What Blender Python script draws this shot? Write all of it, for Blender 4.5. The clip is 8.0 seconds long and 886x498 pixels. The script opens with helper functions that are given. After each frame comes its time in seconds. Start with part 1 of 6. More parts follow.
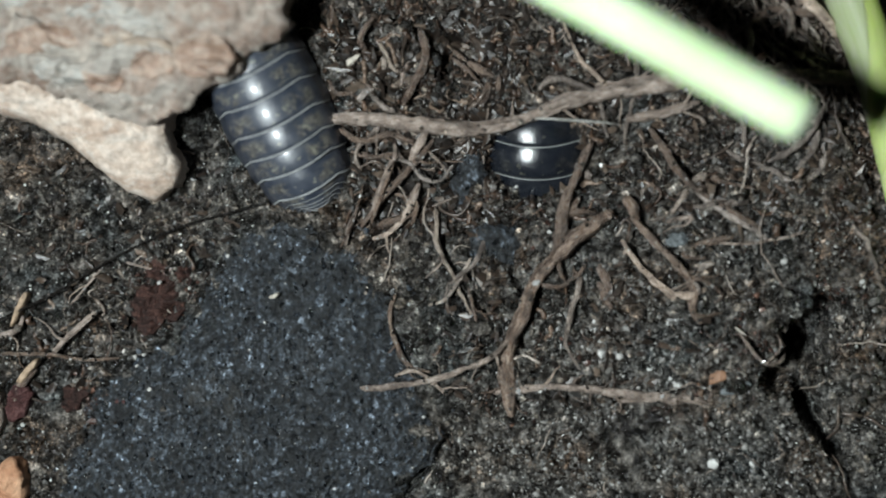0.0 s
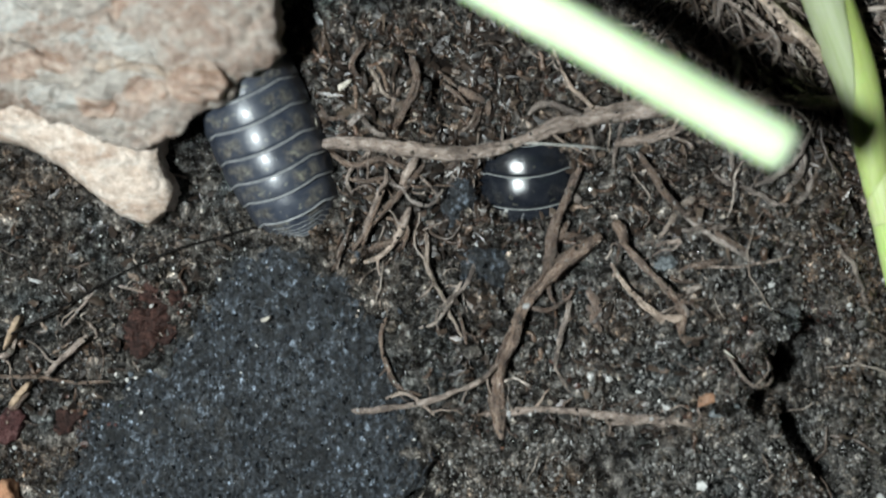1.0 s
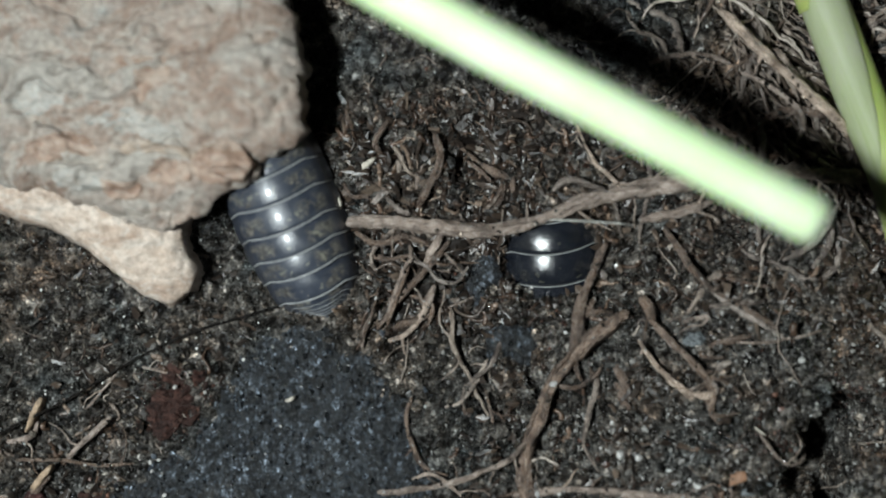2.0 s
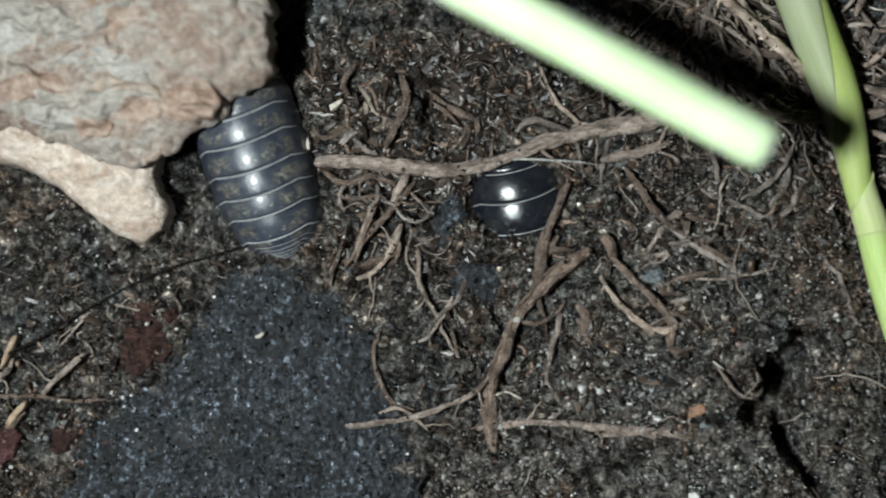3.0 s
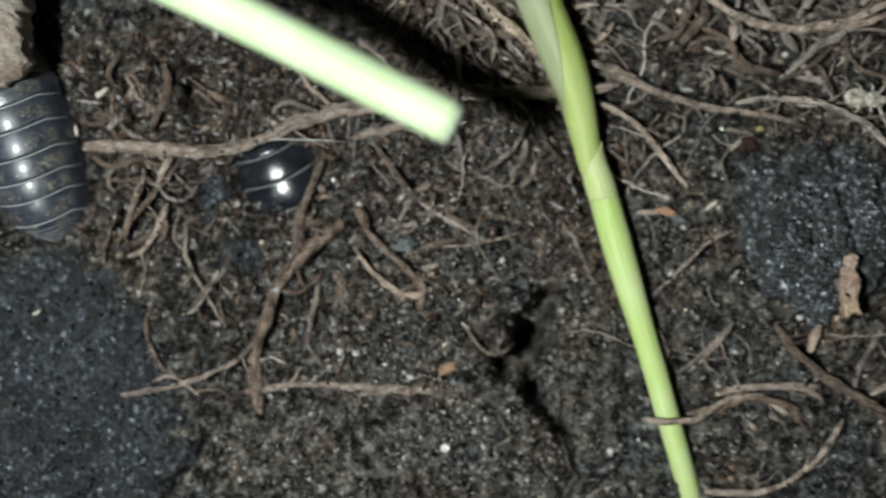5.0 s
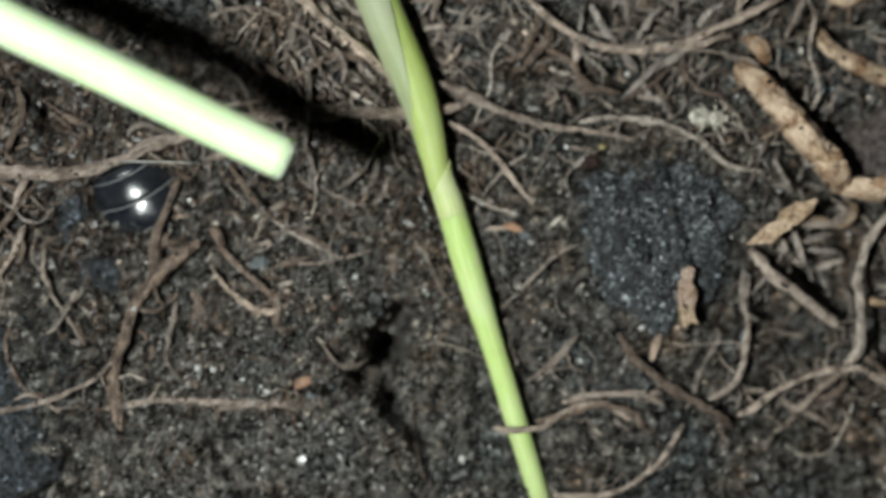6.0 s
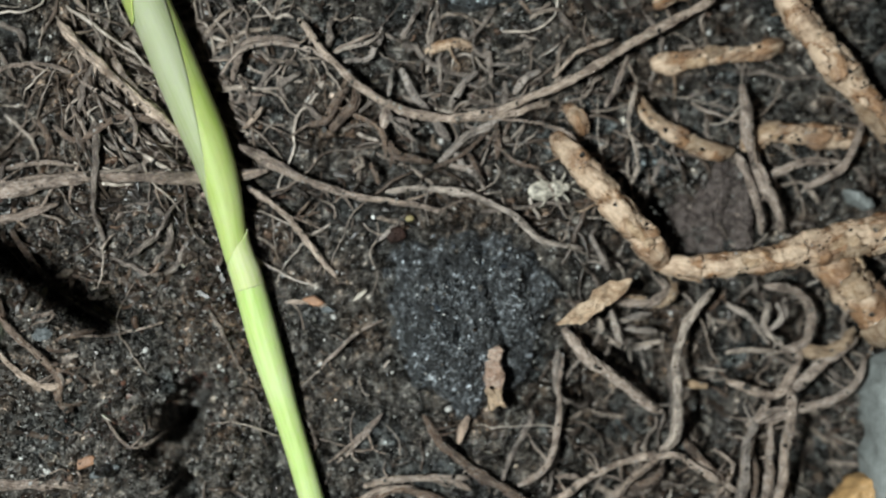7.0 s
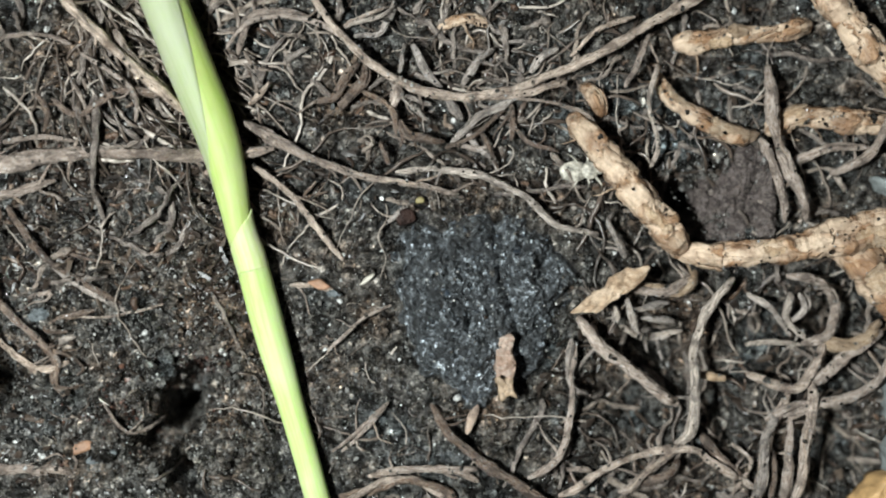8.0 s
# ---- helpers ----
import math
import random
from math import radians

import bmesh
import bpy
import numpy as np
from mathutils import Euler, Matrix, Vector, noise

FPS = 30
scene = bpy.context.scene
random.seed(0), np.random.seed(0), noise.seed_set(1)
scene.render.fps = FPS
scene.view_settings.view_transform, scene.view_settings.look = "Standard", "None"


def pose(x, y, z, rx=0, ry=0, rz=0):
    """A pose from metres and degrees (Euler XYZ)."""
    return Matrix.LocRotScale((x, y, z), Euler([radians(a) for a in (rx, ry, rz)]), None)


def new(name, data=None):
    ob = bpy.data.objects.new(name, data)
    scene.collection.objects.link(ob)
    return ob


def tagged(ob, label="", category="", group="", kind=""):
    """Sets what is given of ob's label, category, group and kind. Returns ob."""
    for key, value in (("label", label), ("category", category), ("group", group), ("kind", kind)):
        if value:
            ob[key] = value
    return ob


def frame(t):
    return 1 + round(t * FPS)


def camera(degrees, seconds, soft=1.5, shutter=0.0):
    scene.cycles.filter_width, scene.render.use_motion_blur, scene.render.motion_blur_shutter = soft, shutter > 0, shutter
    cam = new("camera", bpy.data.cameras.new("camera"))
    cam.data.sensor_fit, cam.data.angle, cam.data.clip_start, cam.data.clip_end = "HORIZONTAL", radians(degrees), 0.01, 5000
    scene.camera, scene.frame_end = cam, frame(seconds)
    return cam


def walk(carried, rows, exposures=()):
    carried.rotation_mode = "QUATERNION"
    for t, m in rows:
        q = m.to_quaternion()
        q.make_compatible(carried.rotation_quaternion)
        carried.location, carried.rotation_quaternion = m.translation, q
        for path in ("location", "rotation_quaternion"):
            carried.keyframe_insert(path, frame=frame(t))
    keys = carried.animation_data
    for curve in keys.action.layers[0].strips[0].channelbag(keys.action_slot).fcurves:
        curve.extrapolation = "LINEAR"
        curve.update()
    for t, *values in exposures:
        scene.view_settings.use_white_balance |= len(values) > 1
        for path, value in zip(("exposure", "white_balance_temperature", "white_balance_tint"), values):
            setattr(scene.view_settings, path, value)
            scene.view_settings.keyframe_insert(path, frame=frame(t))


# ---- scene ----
MM = 0.001

# ---- camera and its way ----
cam = camera(40, 8.0, soft=1.9, shutter=0.35)
PATH = [
    (0.0, pose(0.00660, 0.00209, 0.06271, -2.40, 3.33, 1.81)),
    (0.5, pose(0.00706, 0.00192, 0.06304, -2.00, 3.15, 1.82)),
    (0.8, pose(0.00708, 0.00228, 0.06311, -1.90, 3.05, 1.77)),
    (1.0, pose(0.00675, 0.00245, 0.06316, -1.60, 3.01, 1.81)),
    (1.1, pose(0.00651, 0.00363, 0.06285, -1.15, 3.10, 1.57)),
    (1.2, pose(0.00553, 0.00428, 0.06258, -0.60, 3.23, 1.36)),
    (2.3, pose(0.00634, 0.00189, 0.06309, 1.42, 3.54, 1.26)),
    (2.5, pose(0.00652, 0.00093, 0.06343, 0.98, 3.32, 1.51)),
    (2.7, pose(0.00643, 0.00061, 0.06365, 0.96, 3.16, 1.40)),
    (3.0, pose(0.00737, 0.00042, 0.06408, 0.93, 3.05, 1.24)),
    (3.5, pose(0.00935, 0.00160, 0.06504, 0.36, 2.45, 1.20)),
    (3.7, pose(0.00887, 0.00175, 0.06523, 0.18, 2.11, 1.17)),
    (4.0, pose(0.00919, 0.00148, 0.06561, 0.08, 1.62, 1.08)),
    (4.2, pose(0.00988, 0.00170, 0.06557, 0.08, 1.37, 0.90)),
    (5.3, pose(0.02009, 0.00007, 0.06880, -0.48, 0.47, -1.10)),
    (5.5, pose(0.02015, 0.00052, 0.06848, -0.56, -0.31, -1.42)),
    (5.7, pose(0.02192, 0.00200, 0.06967, -1.03, -1.17, -1.79)),
    (5.8, pose(0.02236, 0.00239, 0.06982, -1.34, -1.51, -1.44)),
    (6.0, pose(0.02320, 0.00291, 0.07030, -1.69, -2.07, -1.23)),
    (6.1, pose(0.02358, 0.00435, 0.07068, -1.54, -2.33, -1.19)),
    (6.2, pose(0.02438, 0.00600, 0.07111, -1.27, -2.59, -1.25)),
    (6.3, pose(0.02488, 0.00672, 0.07068, -1.04, -2.82, -1.22)),
    (6.4, pose(0.02639, 0.00807, 0.06941, -0.83, -3.01, -1.08)),
    (6.5, pose(0.02760, 0.00806, 0.06891, -0.73, -3.17, -1.16)),
    (6.6, pose(0.02959, 0.00861, 0.06875, -0.73, -3.33, -1.25)),
    (6.7, pose(0.03086, 0.00811, 0.06948, -0.73, -3.46, -1.26)),
    (6.8, pose(0.03234, 0.00752, 0.06927, -0.91, -3.55, -0.78)),
    (6.9, pose(0.03291, 0.00647, 0.06834, -1.17, -3.64, -0.19)),
    (7.0, pose(0.03265, 0.00648, 0.06697, -1.41, -3.68, -0.06)),
    (7.1, pose(0.03222, 0.00655, 0.06614, -1.62, -3.66, -0.08)),
    (7.2, pose(0.03213, 0.00631, 0.06538, -1.79, -3.61, 0.09)),
    (7.3, pose(0.03255, 0.00628, 0.06512, -1.94, -3.55, 0.18)),
    (7.5, pose(0.03288, 0.00679, 0.06470, -2.16, -3.41, 0.21)),
    (8.0, pose(0.03279, 0.00664, 0.06458, -2.43, -3.15, 0.77)),
]
walk(cam, PATH, [(0.0, -0.14, 6500, 10), (0.5, 0.0, 6500, 10), (1.0, 0.04, 6500, 10), (2.3, -0.33, 6550, 10), (3.0, -0.13, 6550, 10), (4.2, -0.21, 6600, 10), (5.5, -0.06, 6850, 10), (6.5, -0.01, 6850, 10), (7.0, 0.0, 6750, 10), (7.2, 0.22, 6680, 10), (7.4, 0.29, 6640, 10), (8.0, 0.35, 6640, 10)])
cam.data.dof.use_dof = True
cam.data.dof.focus_distance = 0.0650
cam.data.dof.aperture_fstop = 18

# ---- light: night air and the lit lamp of the phone that films ----
world = bpy.data.worlds.new("night")
scene.world = world
world.use_nodes = True
world.node_tree.nodes["Background"].inputs[0].default_value = (0.75, 0.85, 1.0, 1)
world.node_tree.nodes["Background"].inputs[1].default_value = 0.004
TORCH_POWER = 1060
TORCH_OFFSET = (-0.031, -0.0045, 0.020)


# ---- materials ----
def material(name, rough=0.6, spec=0.5, coat=0.0):
    m = bpy.data.materials.new(name)
    m.use_nodes = True
    p = m.node_tree.nodes["Principled BSDF"]
    p.inputs["Roughness"].default_value = rough
    p.inputs["Specular IOR Level"].default_value = spec
    p.inputs["Coat Weight"].default_value = coat
    p.inputs["Coat Roughness"].default_value = 0.15
    return m, m.node_tree, p


def node(tree, kind, **sockets):
    n = tree.nodes.new(kind)
    for key, value in sockets.items():
        n.inputs[key.replace("_", " ")].default_value = value
    return n


def coords(tree, sx=1.0, sy=1.0, sz=1.0, source="Object"):
    """Coordinates in millimetres, stretched; UV is along and round a tube."""
    c = tree.nodes.new("ShaderNodeTexCoord")
    m = tree.nodes.new("ShaderNodeMapping")
    k = 1.0 if source == "UV" else 1000.0
    m.inputs["Scale"].default_value = (k * sx, k * sy, k * sz)
    tree.links.new(c.outputs[source], m.inputs["Vector"])
    return m.outputs["Vector"]


def noise_tex(tree, vector, scale, detail=4.0, rough=0.55, distortion=0.0):
    n = node(tree, "ShaderNodeTexNoise", Scale=scale, Detail=detail, Roughness=rough, Distortion=distortion)
    tree.links.new(vector, n.inputs["Vector"])
    return n.outputs["Fac"]


def crystals(tree, vector, scale, channel=0):
    """A random number for each grain of a gritty surface."""
    n = node(tree, "ShaderNodeTexVoronoi", Scale=scale)
    tree.links.new(vector, n.inputs["Vector"])
    sep = tree.nodes.new("ShaderNodeSeparateColor")
    tree.links.new(n.outputs["Color"], sep.inputs[0])
    return sep.outputs[channel]


def ramp(tree, fac, stops):
    r = tree.nodes.new("ShaderNodeValToRGB")
    e = r.color_ramp.elements
    while len(e) < len(stops):
        e.new(0.5)
    for el, (pos, col) in zip(e, stops):
        el.position = pos
        el.color = (*col, 1) if len(col) == 3 else col
    tree.links.new(fac, r.inputs["Fac"])
    return r.outputs["Color"]


def grey(v):
    return (v, v, v)


def mix(tree, fac, a, b, kind="MIX"):
    m = tree.nodes.new("ShaderNodeMix")
    m.data_type, m.blend_type = "RGBA", kind
    if isinstance(fac, float):
        m.inputs[0].default_value = fac
    else:
        tree.links.new(fac, m.inputs[0])
    for socket, v in ((m.inputs[6], a), (m.inputs[7], b)):
        if isinstance(v, tuple):
            socket.default_value = (*v, 1)
        else:
            tree.links.new(v, socket)
    return m.outputs[2]


def bump(tree, p, height, strength, distance):
    b = node(tree, "ShaderNodeBump", Strength=strength, Distance=distance * MM)
    tree.links.new(height, b.inputs["Height"])
    tree.links.new(b.outputs["Normal"], p.inputs["Normal"])


def soil_material(name, island=False):
    m, t, p = material(name, 0.6, 0.75 if island else 0.6)
    v = coords(t)
    big = noise_tex(t, v, 0.22, 3)
    mid = noise_tex(t, v, 1.3, 5, 0.65)
    fine = noise_tex(t, v, 7.0, 4, 0.7)
    base = ramp(t, mid, [(0.35, (0.003, 0.0027, 0.0024)), (0.46, (0.0145, 0.0130, 0.0115)), (0.56, (0.059, 0.0545, 0.0492)), (0.69, (0.163, 0.152, 0.139))])
    tint = ramp(t, big, [(0.32, (0.75, 0.92, 1.05)), (0.46, (1.0, 1.0, 1.0)), (0.55, (1.4, 1.34, 1.3)), (0.68, (1.35, 1.02, 0.82))])
    c = mix(t, 1.0, base, tint, "MULTIPLY")
    c = mix(t, 1.0, c, ramp(t, fine, [(0.34, grey(0.3)), (0.5, grey(1.0)), (0.66, grey(2.4))]), "MULTIPLY")
    # random tone per grain; its brightest cells paint glints into the soil colour
    c = mix(t, 1.0, c, ramp(t, crystals(t, v, 3.6), [(0.0, grey(0.55)), (0.6, grey(0.95)), (0.9, grey(1.35)), (0.97, grey(2.6)), (1.0, grey(4.5))]), "MULTIPLY")
    if island:
        g = t.nodes.new("ShaderNodeNewGeometry")
        c = mix(t, 1.0, c, ramp(t, g.outputs["Random Per Island"], [(0.0, (0.22, 0.215, 0.205)), (0.45, (0.75, 0.73, 0.70)), (0.85, (1.6, 1.48, 1.36)), (0.965, (2.3, 2.15, 2.0)), (1.0, (5.0, 4.9, 4.7))]), "MULTIPLY")
    t.links.new(c, p.inputs["Base Color"])
    t.links.new(ramp(t, noise_tex(t, v, 3.1, 3), [(0.44, grey(0.06)), (0.62, grey(0.42))]), p.inputs["Roughness"])
    bump(t, p, fine, 1.0, 0.2)
    return m


def stone_material(name, dark, light, freckle):
    """Gritty stone: grains of two sizes, each with its own tone and gloss, the brightest tones painting glints into the
    colour, faint earth stains, pale freckles.
    """
    m, t, p = material(name, 0.6, 0.6)
    v = coords(t, 1.0, 0.8, 1.0)
    grain = noise_tex(t, v, 6.0, 4, 0.75)
    blot = noise_tex(t, v, 0.7, 5, 0.65)
    c = mix(t, ramp(t, blot, [(0.32, grey(0)), (0.70, grey(1))]), dark, light)
    c = mix(t, 1.0, c, ramp(t, crystals(t, v, 4.6), [(0.0, grey(0.15)), (0.55, grey(0.6)), (0.85, grey(1.6)), (0.95, grey(2.7)), (1.0, grey(4.6))]), "MULTIPLY")
    c = mix(t, 1.0, c, ramp(t, crystals(t, v, 8.5, 1), [(0.0, grey(0.25)), (0.6, grey(0.8)), (0.92, grey(2.0)), (1.0, grey(4.2))]), "MULTIPLY")
    c = mix(t, 1.0, c, ramp(t, grain, [(0.34, grey(0.45)), (0.62, grey(1.7))]), "MULTIPLY")
    c = mix(t, 1.0, c, ramp(t, noise_tex(t, v, 0.42, 5, 0.7), [(0.36, grey(0.5)), (0.5, grey(0.95)), (0.62, grey(1.35))]), "MULTIPLY")
    earth = noise_tex(t, v, 0.34, 5, 0.7)
    c = mix(t, ramp(t, earth, [(0.58, grey(0)), (0.70, grey(0.5))]), c, mix(t, 1.0, (0.030, 0.026, 0.021), ramp(t, grain, [(0.36, grey(0.3)), (0.64, grey(2.8))]), "MULTIPLY"))
    spots = node(t, "ShaderNodeTexVoronoi", Scale=1.9)
    t.links.new(v, spots.inputs["Vector"])
    c = mix(t, ramp(t, spots.outputs["Distance"], [(0.06, grey(0.42)), (0.14, grey(0))]), c, freckle)
    t.links.new(c, p.inputs["Base Color"])
    t.links.new(ramp(t, crystals(t, v, 4.6, 2), [(0.0, grey(0.7)), (0.6, grey(0.5)), (0.9, grey(0.28)), (1.0, grey(0.16))]), p.inputs["Roughness"])
    bump(t, p, mix(t, 0.5, grain, crystals(t, v, 4.6, 1)), 1.0, 0.34)
    return m


def root_material(name, dark, mid, light, rough=0.62):
    m, t, p = material(name, rough, 0.55)
    uv = coords(t, 1.0, 5.0, 1.0, "UV")
    streak = noise_tex(t, uv, 2.2, 6, 0.72, 0.5)
    v = coords(t)
    blot = noise_tex(t, v, 1.3, 5, 0.7)
    c = ramp(t, streak, [(0.32, dark), (0.46, mid), (0.60, light)])
    c = mix(t, ramp(t, blot, [(0.46, grey(0)), (0.62, grey(0.85))]), c, dark)
    c = mix(t, ramp(t, noise_tex(t, v, 3.3, 4, 0.7), [(0.62, grey(0)), (0.72, grey(0.6))]), c, (0.030, 0.022, 0.017))
    o = t.nodes.new("ShaderNodeObjectInfo")
    c = mix(t, 1.0, c, ramp(t, o.outputs["Random"], [(0.0, (0.72, 0.7, 0.68)), (0.5, (1.0, 1.0, 1.0)), (1.0, (1.25, 1.2, 1.12))]), "MULTIPLY")
    t.links.new(c, p.inputs["Base Color"])
    t.links.new(ramp(t, noise_tex(t, v, 2.6, 3), [(0.42, grey(0.13)), (0.60, grey(rough))]), p.inputs["Roughness"])
    h = mix(t, 0.5, streak, noise_tex(t, v, 5.0, 5, 0.75))
    bump(t, p, h, 1.0, 0.3)
    return m


def skin_material(name, deep, mid, cream):
    """Woody root: cream skin in long plates, torn away over brown wood."""
    m, t, p = material(name, 0.6, 0.4)
    uv = coords(t, 0.55, 1.5, 1.0, "UV")
    v = coords(t)
    plates = noise_tex(t, uv, 1.0, 5, 0.6, 0.4)
    streak = noise_tex(t, coords(t, 0.8, 6.0, 1.0, "UV"), 2.0, 4, 0.65)
    wood = ramp(t, streak, [(0.34, deep), (0.62, mid)])
    skin = mix(t, 1.0, cream, ramp(t, streak, [(0.3, grey(0.72)), (0.62, grey(1.12))]), "MULTIPLY")
    c = mix(t, ramp(t, plates, [(0.42, grey(0)), (0.53, grey(0.95))]), wood, skin)
    c = mix(t, ramp(t, noise_tex(t, v, 0.5, 4, 0.6), [(0.50, grey(0)), (0.62, grey(0.55))]), c, (0.15, 0.080, 0.045))
    c = mix(t, ramp(t, noise_tex(t, v, 2.2, 5, 0.75), [(0.62, grey(0)), (0.72, grey(0.5))]), c, (0.060, 0.038, 0.026))
    t.links.new(c, p.inputs["Base Color"])
    t.links.new(ramp(t, noise_tex(t, v, 2.6, 3), [(0.40, grey(0.16)), (0.60, grey(0.65))]), p.inputs["Roughness"])
    bump(t, p, mix(t, 0.45, ramp(t, plates, [(0.40, grey(0)), (0.53, grey(1))]), mix(t, 0.6, streak, noise_tex(t, v, 4.0, 5, 0.75))), 1.0, 0.3)
    return m


def fibre_material(name, stops, blotch=None):
    m, t, p = material(name, 0.34, 0.55)
    g = t.nodes.new("ShaderNodeNewGeometry")
    c = ramp(t, g.outputs["Random Per Island"], stops)
    v = coords(t)
    c = mix(t, 1.0, c, ramp(t, noise_tex(t, v, 2.2, 4, 0.7), [(0.3, grey(0.45)), (0.6, grey(1.25))]), "MULTIPLY")
    if blotch:
        c = mix(t, 1.0, c, ramp(t, noise_tex(t, v, 0.32, 5, 0.65), blotch), "MULTIPLY")
    t.links.new(c, p.inputs["Base Color"])
    bump(t, p, noise_tex(t, v, 8.0, 3), 0.5, 0.06)
    return m


def green_material(name, pale, deep, edge, along=0.05):
    m, t, p = material(name, 0.55, 0.3)
    veins = noise_tex(t, coords(t, along, 5.0, 1.0, "UV"), 2.8, 4, 0.65)
    fade = noise_tex(t, coords(t, 0.16, 0.5, 1.0, "UV"), 1.0, 2)
    c = ramp(t, veins, [(0.3, deep), (0.6, pale)])
    c = mix(t, ramp(t, fade, [(0.42, grey(0)), (0.7, grey(0.7))]), c, edge)
    t.links.new(c, p.inputs["Base Color"])
    p.inputs["Subsurface Weight"].default_value = 0.5
    p.inputs["Subsurface Radius"].default_value = (0.6, 1.0, 0.3)
    p.inputs["Subsurface Scale"].default_value = 0.8 * MM
    bump(t, p, veins, 0.25, 0.06)
    return m


def bark_material(name, stops, flecks, scale, lines=0.0):
    m, t, p = material(name, 0.8, 0.3)
    v = coords(t, 0.75, 1.25, 1.0)
    n1 = noise_tex(t, v, scale, 3, 0.5, 1.1)
    n2 = noise_tex(t, v, scale * 2.2, 3, 0.5, 1.2)
    c = ramp(t, n1, stops)
    c = mix(t, ramp(t, n2, [(0.52, grey(0)), (0.66, grey(0.6))]), c, flecks)
    c = mix(t, ramp(t, noise_tex(t, v, scale * 1.1, 2, 0.4, 1.6), [(0.46, grey(0)), (0.5, grey(lines)), (0.54, grey(0))]), c, (0.38, 0.33, 0.285))
    c = mix(t, 1.0, c, ramp(t, noise_tex(t, coords(t), 3.0, 5, 0.7), [(0.28, grey(0.68)), (0.62, grey(1.15))]), "MULTIPLY")
    t.links.new(c, p.inputs["Base Color"])
    bump(t, p, mix(t, 0.35, n2, noise_tex(t, coords(t), 4.0, 4, 0.7)), 0.6, 0.35)
    return m


def plated_bark(name):
    """Weathered bark: UV holds how far inside its plate a place lies, and the plate's own number."""
    m, t, p = material(name, 0.55, 0.4)
    v = coords(t, 0.8, 1.2, 1.0)
    sep = t.nodes.new("ShaderNodeSeparateXYZ")
    t.links.new(coords(t, source="UV"), sep.inputs[0])
    tone = mix(t, 0.7, sep.outputs[1], noise_tex(t, v, 0.33, 4, 0.6, 0.8))
    c = ramp(t, tone, [(0.22, (0.20, 0.128, 0.096)), (0.40, (0.31, 0.222, 0.178)), (0.52, (0.38, 0.302, 0.256)), (0.64, (0.39, 0.352, 0.315)), (0.80, (0.50, 0.44, 0.385))])
    c = mix(t, ramp(t, noise_tex(t, v, 0.45, 5, 0.6, 1.4), [(0.50, grey(0)), (0.60, grey(0.7))]), c, (0.42, 0.385, 0.345))
    c = mix(t, ramp(t, noise_tex(t, v, 0.24, 4, 0.6), [(0.60, grey(0)), (0.68, grey(0.6))]), c, (0.29, 0.31, 0.302))
    rim = mix(t, 1.0, ramp(t, sep.outputs[0], [(0.03, grey(1)), (0.16, grey(0))]), ramp(t, noise_tex(t, v, 0.8, 4, 0.6), [(0.44, grey(0.0)), (0.60, grey(0.8))]), "MULTIPLY")
    c = mix(t, rim, c, (0.44, 0.38, 0.325))
    c = mix(t, ramp(t, noise_tex(t, v, 0.7, 4, 0.6, 2.2), [(0.46, grey(0)), (0.5, grey(0.55)), (0.54, grey(0))]), c, (0.41, 0.37, 0.325))
    c = mix(t, 1.0, c, ramp(t, noise_tex(t, coords(t), 3.2, 5, 0.7), [(0.28, grey(0.62)), (0.62, grey(1.22))]), "MULTIPLY")
    t.links.new(c, p.inputs["Base Color"])
    t.links.new(ramp(t, noise_tex(t, v, 1.4, 3), [(0.40, grey(0.28)), (0.60, grey(0.75))]), p.inputs["Roughness"])
    bump(t, p, mix(t, 0.4, noise_tex(t, v, 1.6, 4, 0.6, 1.2), noise_tex(t, coords(t), 4.0, 5, 0.75)), 1.0, 0.5)
    return m


def plain_material(name, colour, rough=0.5, spec=0.5, coat=0.0, wear=0.3, scale=3.0):
    m, t, p = material(name, rough, spec, coat)
    n = noise_tex(t, coords(t), scale, 5, 0.65)
    c = mix(t, 1.0, colour, ramp(t, n, [(0.3, grey(1 - wear)), (0.65, grey(1 + wear * 0.6))]), "MULTIPLY")
    t.links.new(c, p.inputs["Base Color"])
    bump(t, p, n, 0.4, 0.1)
    return m


